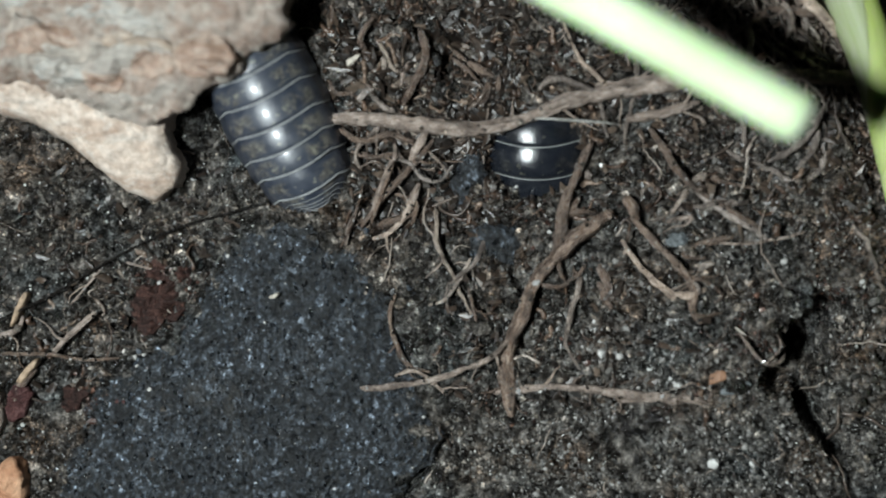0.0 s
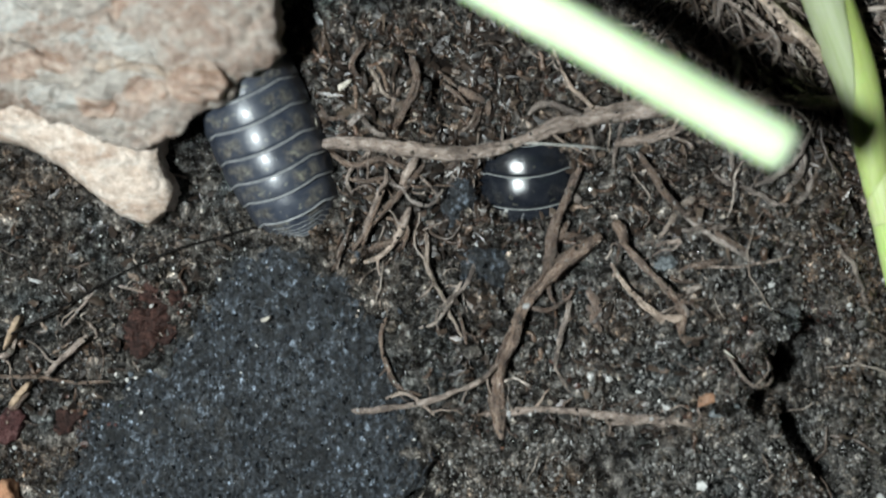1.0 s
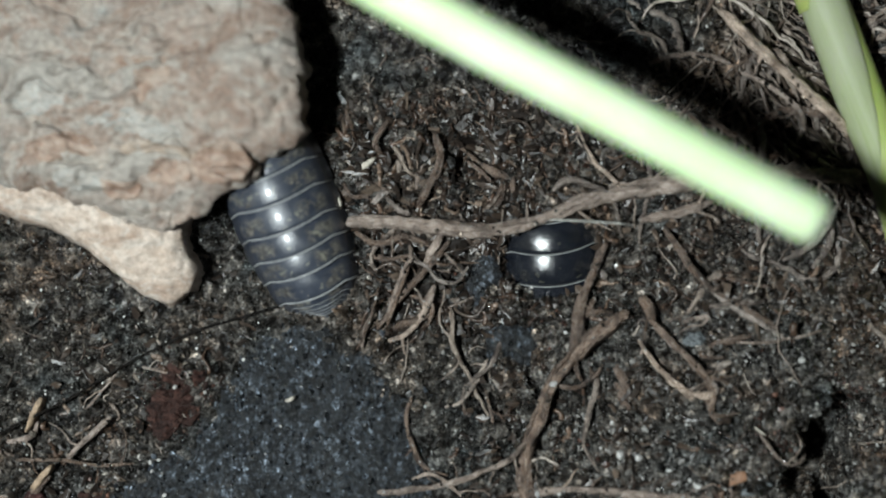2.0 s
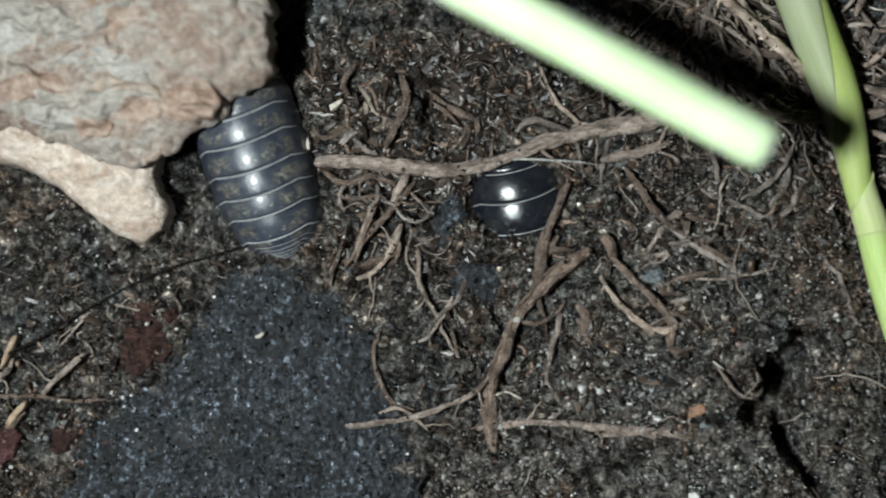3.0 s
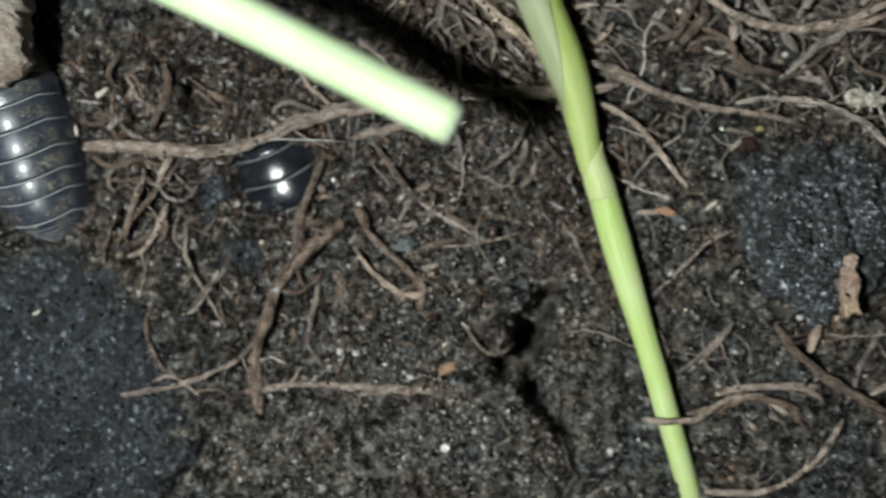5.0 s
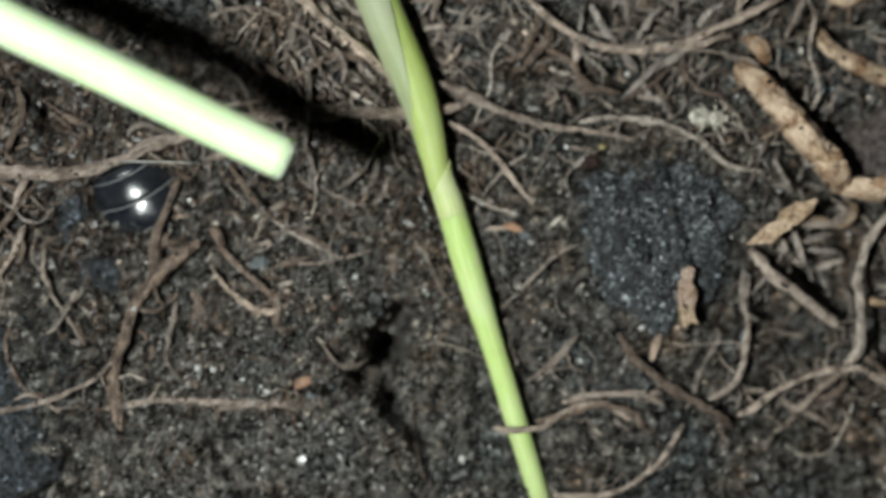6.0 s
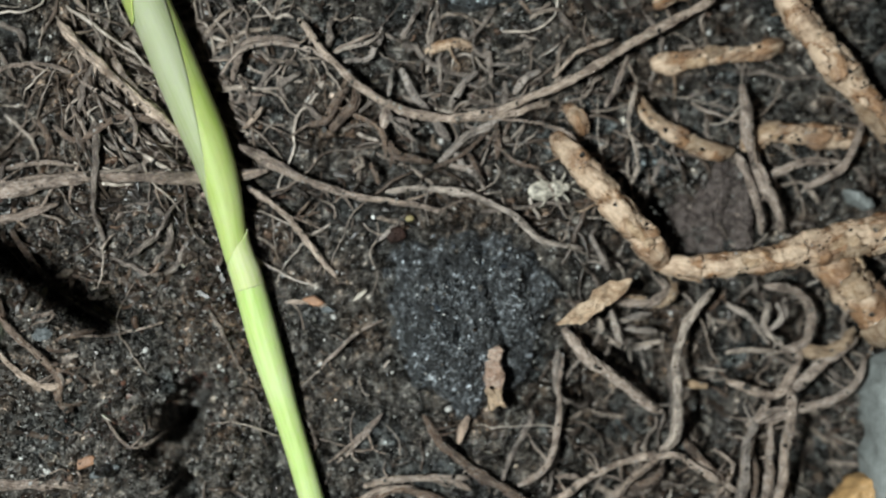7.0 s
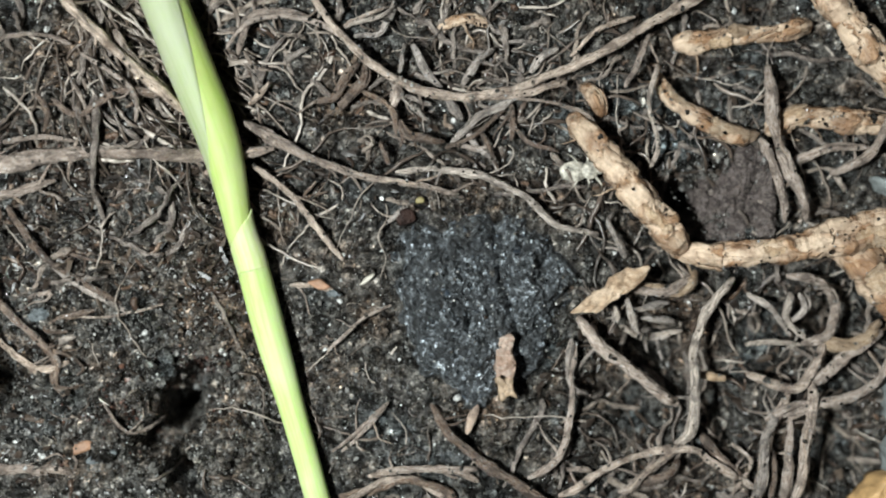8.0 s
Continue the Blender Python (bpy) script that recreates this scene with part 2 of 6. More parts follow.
def shell_material(name, pale=1.0):
    """Slate-black woodlouse plate, lacquered: mottled yellowish fields on both flanks and small pale flecks along the back.
    UV runs across the plate from -1 to 1 and from its front to its rear edge."""
    m, t, p = material(name, 0.3, 0.62, 0.28)
    v = coords(t, 1.0, 1.25, 1.0)
    mott = noise_tex(t, v, 1.1, 4, 0.65, 0.2)
    dim = 0.18 + 0.82 * pale
    c = ramp(t, mott, [(0.36, (0.022 * dim, 0.027 * dim, 0.039 * dim)), (0.55, (0.036 * dim, 0.042 * dim, 0.058 * dim)), (0.70, (0.052 * dim, 0.057 * dim, 0.065 * dim))])
    sep = t.nodes.new("ShaderNodeSeparateXYZ")
    t.links.new(coords(t, source="UV"), sep.inputs[0])
    side = t.nodes.new("ShaderNodeMath")
    side.operation = "ABSOLUTE"
    t.links.new(sep.outputs[0], side.inputs[0])
    fine = noise_tex(t, v, 4.2, 3, 0.6)

    def field(across, along, grain, cut):
        f = mix(t, 1.0, ramp(t, side.outputs[0], across), ramp(t, sep.outputs[1], along), "MULTIPLY")
        return mix(t, 1.0, f, ramp(t, grain, cut), "MULTIPLY")
    band = [(0.42, grey(0)), (0.55, grey(1)), (0.86, grey(1)), (0.93, grey(0))]
    flank = field([(0.16, grey(0)), (0.24, grey(1)), (0.50, grey(1)), (0.60, grey(0))], band, noise_tex(t, v, 1.7, 4, 0.7), [(0.42, grey(0)), (0.54, grey(0.2 + 0.6 * pale))])
    c = mix(t, flank, c, mix(t, 1.0, (0.098 * dim, 0.090 * dim, 0.078 * dim), ramp(t, fine, [(0.36, grey(0.4)), (0.62, grey(1.7))]), "MULTIPLY"))
    back = field([(0.0, grey(1)), (0.30, grey(1)), (0.42, grey(0))], [(0.55, grey(0)), (0.68, grey(1)), (0.88, grey(1)), (0.94, grey(0))], noise_tex(t, v, 2.7, 2, 0.5), [(0.61, grey(0)), (0.66, grey(0.75))])
    c = mix(t, back, c, (0.20 * dim, 0.195 * dim, 0.155 * dim))
    t.links.new(c, p.inputs["Base Color"])
    t.links.new(ramp(t, mott, [(0.4, grey(0.15 + 0.17 * pale)), (0.7, grey(0.24 + 0.18 * pale))]), p.inputs["Roughness"])
    bump(t, p, mix(t, 0.35, noise_tex(t, v, 9.0, 3), fine), 0.4, 0.06)
    return m


SOIL = soil_material("soil")
CRUMB = soil_material("soil_crumb", island=True)
STONE = stone_material("dark_stone", (0.0068, 0.0084, 0.0107), (0.0365, 0.0425, 0.0505), (0.12, 0.12, 0.11))
PEBBLE = stone_material("crumbly_stone", (0.0145, 0.0163, 0.0187), (0.086, 0.0925, 0.0985), (0.22, 0.225, 0.225))
SLATE = stone_material("grey_stone", (0.030, 0.034, 0.038), (0.060, 0.066, 0.070), (0.15, 0.15, 0.15))
BROWN = root_material("brown_root", (0.045, 0.029, 0.022), (0.150, 0.101, 0.078), (0.33, 0.26, 0.215))
TAN = root_material("tan_root", (0.105, 0.075, 0.060), (0.37, 0.285, 0.238), (0.66, 0.56, 0.495))
OCHRE = skin_material("ochre_root", (0.175, 0.086, 0.044), (0.36, 0.215, 0.122), (0.545, 0.405, 0.295))
GREY = root_material("grey_root", (0.090, 0.074, 0.066), (0.33, 0.278, 0.248), (0.63, 0.555, 0.51))
PALE = root_material("pale_root", (0.22, 0.135, 0.078), (0.40, 0.285, 0.192), (0.52, 0.40, 0.295))
BLACK = root_material("black_hair", (0.008, 0.007, 0.006), (0.012, 0.010, 0.009), (0.03, 0.026, 0.024), 0.4)
SILK = root_material("silk", (0.35, 0.35, 0.34), (0.5, 0.5, 0.48), (0.7, 0.7, 0.68), 0.35)
ROOTLET = fibre_material("rootlet", [(0.0, (0.022, 0.016, 0.012)), (0.4, (0.095, 0.070, 0.056)), (0.75, (0.20, 0.160, 0.132)), (1.0, (0.38, 0.325, 0.28))])
LITTER = fibre_material("litter", [(0.0, (0.012, 0.008, 0.006)), (0.5, (0.038, 0.023, 0.016)), (0.85, (0.10, 0.060, 0.040)), (1.0, (0.20, 0.15, 0.115))])
THIN_ROOT = root_material("thin_root", (0.065, 0.050, 0.043), (0.225, 0.183, 0.160), (0.48, 0.415, 0.37), 0.42)
MOULD = fibre_material("leaf_mould", [(0.0, (0.008, 0.006, 0.005)), (0.6, (0.024, 0.017, 0.013)), (0.92, (0.055, 0.038, 0.028)), (1.0, (0.11, 0.082, 0.062))])
MOULD.node_tree.nodes["Principled BSDF"].inputs["Roughness"].default_value = 0.36
QUARTZ = plain_material("quartz", (0.46, 0.45, 0.43), 0.25, 0.6, 0.3, 0.25, 4.0)
BARK = plated_bark("bark_face")
SCALE_BROWN = bark_material("bark_scale_brown", [(0.3, (0.19, 0.118, 0.084)), (0.5, (0.285, 0.195, 0.150)), (0.7, (0.38, 0.295, 0.24))], (0.36, 0.30, 0.255), 0.7, 0.5)
SCALE_GREY = bark_material("bark_scale_grey", [(0.3, (0.20, 0.19, 0.172)), (0.5, (0.295, 0.28, 0.258)), (0.7, (0.39, 0.37, 0.34))], (0.36, 0.31, 0.27), 0.7, 0.5)
SCALE_PALE = bark_material("bark_scale_pale", [(0.3, (0.26, 0.19, 0.145)), (0.5, (0.35, 0.28, 0.225)), (0.7, (0.45, 0.385, 0.33))], (0.33, 0.33, 0.315), 0.7)
FLAKE = bark_material("dry_flake", [(0.3, (0.19, 0.115, 0.068)), (0.5, (0.34, 0.235, 0.155)), (0.7, (0.50, 0.385, 0.285))], (0.42, 0.32, 0.23), 0.9)
ROTTEN = bark_material("rotten_wood", [(0.3, (0.018, 0.013, 0.012)), (0.5, (0.050, 0.038, 0.035)), (0.7, (0.115, 0.094, 0.088))], (0.10, 0.075, 0.066), 1.4, 0.2)
BAST = bark_material("bark_bast", [(0.3, (0.30, 0.212, 0.162)), (0.5, (0.42, 0.33, 0.268)), (0.7, (0.55, 0.465, 0.40))], (0.46, 0.41, 0.365), 0.6)
SHELL = shell_material("woodlouse_shell")
DARK_SHELL = shell_material("dark_woodlouse_shell", 0.12)
DARK_RIM = plain_material("dark_shell_rim", (0.21, 0.215, 0.21), 0.4, 0.5, 0.1, 0.4, 2.0)
RIM = plain_material("shell_rim", (0.255, 0.26, 0.262), 0.4, 0.5, 0.1, 0.3, 2.0)
CUT_GREEN = green_material("cut_stem_green", (0.60, 0.73, 0.48), (0.46, 0.65, 0.30), (0.66, 0.76, 0.55))
CULM = green_material("culm_green", (0.46, 0.56, 0.23), (0.33, 0.475, 0.12), (0.54, 0.615, 0.35))
SHEATH = green_material("sheath_green", (0.365, 0.465, 0.14), (0.28, 0.395, 0.075), (0.43, 0.51, 0.22))
BLADE = green_material("blade_green", (0.435, 0.545, 0.235), (0.35, 0.475, 0.15), (0.50, 0.585, 0.31))
LIP = green_material("lip_green", (0.49, 0.585, 0.26), (0.37, 0.505, 0.15), (0.56, 0.635, 0.38))
CREAM = plain_material("cream_cuticle", (0.34, 0.31, 0.26), 0.5, 0.4, 0.0, 1.0, 3.5)


# ---- shape tools ----
def lattice(ix, iy, seed):
    h = (ix * 374761393 + iy * 668265263 + seed * 1274126177) & 0xFFFFFFFF
    h = ((h ^ (h >> 13)) * 1274126177) & 0xFFFFFFFF
    return ((h ^ (h >> 16)) & 0xFFFF) / 65535.0


def grain2(x, y, seed=0):
    """Smooth noise on the plane, 0 to 1, one cell a unit."""
    fx, fy = np.floor(x), np.floor(y)
    ix, iy = fx.astype(np.int64), fy.astype(np.int64)
    u, v = x - fx, y - fy
    u, v = u * u * (3 - 2 * u), v * v * (3 - 2 * v)
    a, b = lattice(ix, iy, seed), lattice(ix + 1, iy, seed)
    c, d = lattice(ix, iy + 1, seed), lattice(ix + 1, iy + 1, seed)
    return (a * (1 - u) + b * u) * (1 - v) + (c * (1 - u) + d * u) * v


def fractal(x, y, octaves=4, seed=0, gain=0.5):
    total, amp, norm = 0.0, 1.0, 0.0
    for k in range(octaves):
        total = total + amp * (grain2(x * 2 ** k + 17.3 * k, y * 2 ** k - 9.1 * k, seed + k) - 0.5)
        norm += amp
        amp *= gain
    return 2 * total / norm


def cells(x, y, seed=0):
    """Random cells on the plane, one a unit: how far to the nearest seed point, how far inside its cell, and the cell's own number."""
    fx, fy = np.floor(x).astype(np.int64), np.floor(y).astype(np.int64)
    d1, d2, own = np.full(x.shape, 9.0), np.full(x.shape, 9.0), np.zeros(x.shape)
    for i in (-1, 0, 1):
        for j in (-1, 0, 1):
            px, py = fx + i + lattice(fx + i, fy + j, seed), fy + j + lattice(fx + i, fy + j, seed + 57)
            d = np.hypot(x - px, y - py)
            near = d < d1
            d2 = np.where(near, d1, np.minimum(d2, d))
            own = np.where(near, lattice(fx + i, fy + j, seed + 91), own)
            d1 = np.where(near, d, d1)
    return d1, d2 - d1, own


def capsule(x, y, a, b):
    ax, ay, bx, by = *a, *b
    u = np.clip(((x - ax) * (bx - ax) + (y - ay) * (by - ay)) / max((bx - ax) ** 2 + (by - ay) ** 2, 1e-9), 0, 1)
    return np.hypot(x - ax - u * (bx - ax), y - ay - u * (by - ay))


# hollows and cracks in the soil: from, to, depth, half width
DIPS = [((23.0, -3.7), (22.4, -5.1), 4.2, 1.2), ((22.4, -5.1), (20.6, -6.9), 3.8, 0.75), ((21.9, -6.0), (22.3, -8.5), 3.2, 0.65), ((22.3, -8.5), (23.9, -10.6), 2.8, 0.45)]
DIPS += [((3.8, -10.5), (1.4, -13.7), 1.4, 0.28), ((6.5, 4.15), (9.0, 4.35), 2.9, 1.35), ((7.3, 2.5), (7.9, 2.6), 2.2, 0.45), ((10.6, 12.8), (13.6, 11.0), 3.0, 1.9), ((50.0, 7.0), (50.8, 5.2), 3.2, 1.2)]
DIPS += [((57.6, 1.2), (58.4, 0.4), 1.8, 1.0), ((51.2, -2.4), (51.6, -4.0), 1.8, 1.1), ((48.2, -1.0), (49.4, -1.4), 1.5, 0.9), ((58.0, -6.6), (60.0, -7.6), 1.5, 1.6)]
DIPS += [((25.4, 4.5), (19.2, 22.5), 0.9, 1.5), ((26.0, 8.0), (21.6, 19.5), 1.9, 1.5), ((31.2, -14.5), (25.6, 4.0), 0.6, 1.2)]
DIPS += [((-0.1, 0.2), (-0.3, -0.7), 1.8, 0.5), ((-0.9, 2.2), (-1.1, 1.8), 1.4, 0.4), ((2.7, 9.4), (2.6, 8.3), 1.3, 0.4), ((45.5, -3.5), (47.0, -5.2), 1.5, 1.1), ((47.6, -0.6), (49.0, -2.0), 1.4, 0.7), ((36.5, 10.4), (37.3, 9.4), 1.3, 0.8), ((52.2, -4.8), (53.0, -6.4), 1.6, 0.7)]
DIPS += [((42.6, 12.4), (43.4, 13.0), 1.5, 0.9), ((55.4, 0.2), (53.6, -0.6), 1.4, 0.8), ((43.9, -1.6), (42.6, -4.0), 1.3, 0.6), ((-9.6, 3.4), (-8.6, 5.8), 0.8, 1.2)]


def rise(x, y):
    """The soil's large forms, in millimetres."""
    h = -1.0 + 0.5 * fractal(x / 9, y / 9, 3, 5) + 0.35 * np.exp(-((x - 13.5) ** 2 + (y + 6) ** 2) / 30) - 1.3 / (1 + np.exp(-(x - 46.0) / 1.2)) * (0.55 + 0.9 * grain2(x / 4.5, y / 4.5, 63)) - 0.6 * np.exp(-((x - 34) / 12) ** 2 - ((y - 14) / 4.5) ** 2)
    for a, b, depth, width in DIPS:
        d = capsule(x, y, a, b) * (1 + 0.35 * fractal(x / 0.9, y / 0.9, 2, 31))
        h = h - depth * np.exp(-np.minimum((d / width) ** 2, 40) ** 1.3)
    return h


def height(x, y):
    h = rise(x, y)
    h = h + 0.5 * fractal(x / 2.0, y / 2.0, 3, 11, 0.6)
    h = h + 0.45 * np.abs(fractal(x / 0.95, y / 0.95, 3, 23, 0.65)) + 0.17 * fractal(x / 0.26, y / 0.26, 2, 41)
    # clods with gaps between them, coarse and fine
    wx, wy = x + 0.7 * fractal(x / 1.6, y / 1.6, 3, 301), y + 0.7 * fractal(x / 1.6, y / 1.6, 3, 302)
    for size, deep, tall, seed in ((3.1, 0.75, 0.55, 303), (1.15, 0.34, 0.3, 304)):
        _, inside, own = cells(wx / size, wy / size, seed)
        much = np.clip(2.2 * grain2(x / 5.0, y / 5.0, seed + 7) - 0.45, 0, 1)
        h = h + much * (tall * (own - 0.55) * np.clip(inside / 0.3, 0, 1) - deep * (1 - np.clip(inside / 0.24, 0, 1)) ** 1.5)
    return h


def spot(x, y):
    return float(rise(np.array([x]), np.array([y]))[0])


def mesh_from(name, verts, faces, mat, uvs=None, smooth=True):
    """verts in millimetres, faces an array of quads or triangles."""
    me = bpy.data.meshes.new(name)
    verts, faces = np.asarray(verts, float) * MM, np.asarray(faces, np.int32)
    n, k = faces.shape
    me.vertices.add(len(verts))
    me.vertices.foreach_set("co", verts.astype(np.float32).ravel())
    me.loops.add(n * k)
    me.loops.foreach_set("vertex_index", faces.ravel())
    me.polygons.add(n)
    me.polygons.foreach_set("loop_start", np.arange(0, n * k, k, dtype=np.int32))
    me.polygons.foreach_set("use_smooth", np.full(n, smooth))
    if uvs is not None:
        me.uv_layers.new(name="along").data.foreach_set("uv", np.asarray(uvs, np.float32)[faces.ravel()].ravel())
    me.update(calc_edges=True)
    me.validate()
    me.materials.append(mat)
    return me


def put(name, data, parent=None, label="", category="", group="", kind=""):
    ob = new(name, data)
    if parent is not None:
        ob.parent = parent
    return tagged(ob, label, category, group, kind)


def spline(points, step):
    """A smooth line through the points, evenly cut; any number of columns."""
    p = np.asarray(points, float)
    if len(p) == 2:
        p = np.vstack([p[0], p.mean(0), p[1]])
    e = np.vstack([2 * p[0] - p[1], p, 2 * p[-1] - p[-2]])
    out = []
    for i in range(1, len(e) - 2):
        n = max(2, int(np.linalg.norm(e[i + 1][:2] - e[i][:2]) / step))
        u = np.arange(n)[:, None] / n
        a, b, c, d = e[i - 1], e[i], e[i + 1], e[i + 2]
        out.append(0.5 * (2 * b + (c - a) * u + (2 * a - 5 * b + 4 * c - d) * u ** 2 + (3 * b - a - 3 * c + d) * u ** 3))
    out.append(p[-1:])
    return np.vstack(out)


def frames_along(c):
    t = np.gradient(c, axis=0)
    t /= np.linalg.norm(t, axis=1)[:, None] + 1e-12
    n = np.cross(t, (0, 0, 1.0))
    ln = np.linalg.norm(n, axis=1)[:, None]
    n = np.where(ln > 1e-3, n / (ln + 1e-12), np.array([1.0, 0, 0]))
    return t, n, np.cross(n, t)


def tube_arrays(c, r, sides, rough=0.0, seed=0, oval=1.0, round_end=False, grain=1.0):
    """Verts, quads and uv of a closed tube round the line c with radii r."""
    if round_end:
        t0 = c[-1] - c[-2]
        t0 /= np.linalg.norm(t0)
        k = np.array([0.35, 0.7, 0.93, 1.0])
        c = np.vstack([c, c[-1] + t0 * r[-1] * 0.55 * k[:, None]])
        r = np.append(r, r[-1] * np.sqrt(np.maximum(1 - k ** 2, 0.0004)))
    t, n, b = frames_along(c)
    a = np.arange(sides) * 2 * np.pi / sides
    s = np.append(0, np.cumsum(np.linalg.norm(np.diff(c, axis=0), axis=1)))
    rr = np.repeat(r[:, None], sides, 1)
    if rough:
        rr = rr * (1 + rough * fractal(grain * s[:, None] / (4.5 * r.mean() + 0.5) + 0.4 * np.cos(a)[None, :], 1.9 * np.cos(a)[None, :] + 1.9 * np.abs(np.sin(a))[None, :] + 3.7 * seed, 4, seed, 0.6))
    v = c[:, None] + rr[..., None] * (np.cos(a)[None, :, None] * n[:, None] + oval * np.sin(a)[None, :, None] * b[:, None])
    uv = np.stack([np.repeat(s[:, None], sides, 1) + 13.7 * seed, np.repeat((np.minimum(a, 2 * np.pi - a) / np.pi)[None], len(c), 0)], -1)
    m = len(c)
    i, j = np.meshgrid(np.arange(m - 1), np.arange(sides), indexing="ij")
    q = np.stack([i * sides + j, i * sides + (j + 1) % sides, (i + 1) * sides + (j + 1) % sides, (i + 1) * sides + j], -1).reshape(-1, 4)
    v, uv = v.reshape(-1, 3), uv.reshape(-1, 2)
    base = len(v)
    v = np.vstack([v, c[:1], c[-1:]])
    uv = np.vstack([uv, uv[:1], uv[-1:]])
    j = np.arange(sides)
    cap0 = np.stack([np.full(sides, base), (j + 1) % sides, j, j], -1)
    cap1 = np.stack([np.full(sides, base + 1), (m - 1) * sides + j, (m - 1) * sides + (j + 1) % sides, (m - 1) * sides + (j + 1) % sides], -1)
    return v, q, uv, np.vstack([cap0, cap1])[:, :3]


def tube_mesh(name, mat, c, r, sides, **more):
    v, q, uv, tri = tube_arrays(c, r, sides, **more)
    f = np.vstack([np.stack([q[:, 0], q[:, 1], q[:, 2]], -1), np.stack([q[:, 0], q[:, 2], q[:, 3]], -1), tri])
    return mesh_from(name, v, f, mat, uv)


def outline(points, n, jag=0.0, seed=0):
    """A closed smooth outline with a ragged edge, n points."""
    p = np.asarray(points, float)
    e = np.vstack([p, p[:1]])
    e = np.vstack([p[-1:], e, p[1:2]])
    out = []
    for i in range(1, len(e) - 2):
        u = np.linspace(0, 1, 24, endpoint=False)[:, None]
        a, b, c, d = e[i - 1], e[i], e[i + 1], e[i + 2]
        out.append(0.5 * (2 * b + (c - a) * u + (2 * a - 5 * b + 4 * c - d) * u ** 2 + (3 * b - a - 3 * c + d) * u ** 3))
    o = np.vstack(out)
    s = np.append(0, np.cumsum(np.linalg.norm(np.diff(np.vstack([o, o[:1]]), axis=0), axis=1)))
    q = np.linspace(0, s[-1], n, endpoint=False)
    o = np.stack([np.interp(q, s, np.append(o[:, k], o[0, k])) for k in (0, 1)], 1)
    if jag:
        mid = o.mean(0)
        w = (o - mid) / np.linalg.norm(o - mid, axis=1)[:, None]
        o = o + w * (jag * fractal(o[:, 0] / 1.2, o[:, 1] / 1.2, 4, seed, 0.65))[:, None]
    return o


def lump_mesh(name, mat, points, top, bottom, n=120, rings=30, jag=0.2, seed=0, edge=0.25, smooth=True):
    """A solid piece over an outline: top(x, y, s) gives its upper face, s from 0 in the middle to 1 at the edge;
    bottom is the height of its flat underside; edge rounds the rim."""
    o = outline(points, n, jag, seed)
    mid = o.mean(0)
    s = np.linspace(0, 1, rings + 1)[1:] ** 0.8
    xy = mid + s[:, None, None] * (o - mid)[None]
    x, y = xy[..., 0], xy[..., 1]
    z = top(x, y, np.repeat(s[:, None], n, 1)) - edge * np.repeat((s ** 14)[:, None], n, 1)
    rows = [np.stack([x, y, z], -1)]
    for k, inn in ((0.25, 1.004), (0.6, 1.006), (0.85, 1.0), (1.0, 0.97)):
        e = mid + inn * (o - mid)
        wob = 0.12 * (z[-1] - bottom)[:, None] * np.stack([fractal(e[:, 0] * 2 + 5 * k, e[:, 1] * 2, 2, seed + 3), fractal(e[:, 0] * 2, e[:, 1] * 2 + 7 * k, 2, seed + 4)], -1)
        e = e + wob
        rows.append(np.stack([e[:, 0], e[:, 1], z[-1] * (1 - k) + bottom * k], -1)[None])
    v = np.vstack(rows)
    m = len(v)
    i, j = np.meshgrid(np.arange(m - 1), np.arange(n), indexing="ij")
    q = np.stack([i * n + j, (i + 1) * n + j, (i + 1) * n + (j + 1) % n, i * n + (j + 1) % n], -1).reshape(-1, 4)
    v = v.reshape(-1, 3)
    zc = top(np.array([[mid[0]]]), np.array([[mid[1]]]), np.array([[0.0]]))[0, 0]
    v = np.vstack([v, [[mid[0], mid[1], zc], [mid[0], mid[1], bottom]]])
    j = np.arange(n)
    t1 = np.stack([np.full(n, m * n), j, (j + 1) % n], -1)
    t2 = np.stack([np.full(n, m * n + 1), (m - 1) * n + (j + 1) % n, (m - 1) * n + j], -1)
    f = np.vstack([np.stack([q[:, 0], q[:, 1], q[:, 2]], -1), np.stack([q[:, 0], q[:, 2], q[:, 3]], -1), t1, t2])
    return mesh_from(name, v, f, mat, None, smooth)


# ---- the ground ----
def ground():
    def cuts(a, b, step):
        inner = np.arange(a, b, step)
        grow = step * 1.45 ** np.arange(1, 21)
        far = np.cumsum(grow)
        return np.concatenate([(a - far)[::-1], inner, inner[-1] + far])
    xs, ys = cuts(-25.0, 66.0, 0.13), cuts(-21.0, 25.0, 0.13)
    x, y = np.meshgrid(xs, ys, indexing="ij")
    z = height(x, y)
    m, n = x.shape
    i, j = np.meshgrid(np.arange(m - 1), np.arange(n - 1), indexing="ij")
    q = np.stack([i * n + j, (i + 1) * n + j, (i + 1) * n + j + 1, i * n + j + 1], -1).reshape(-1, 4)
    me = mesh_from("ground", np.stack([x, y, z], -1).reshape(-1, 3), q, SOIL)
    put("ground", me, None, "dark brown moist crumbly garden soil with cracks and hollows", "soil", "", "structure")


ground()


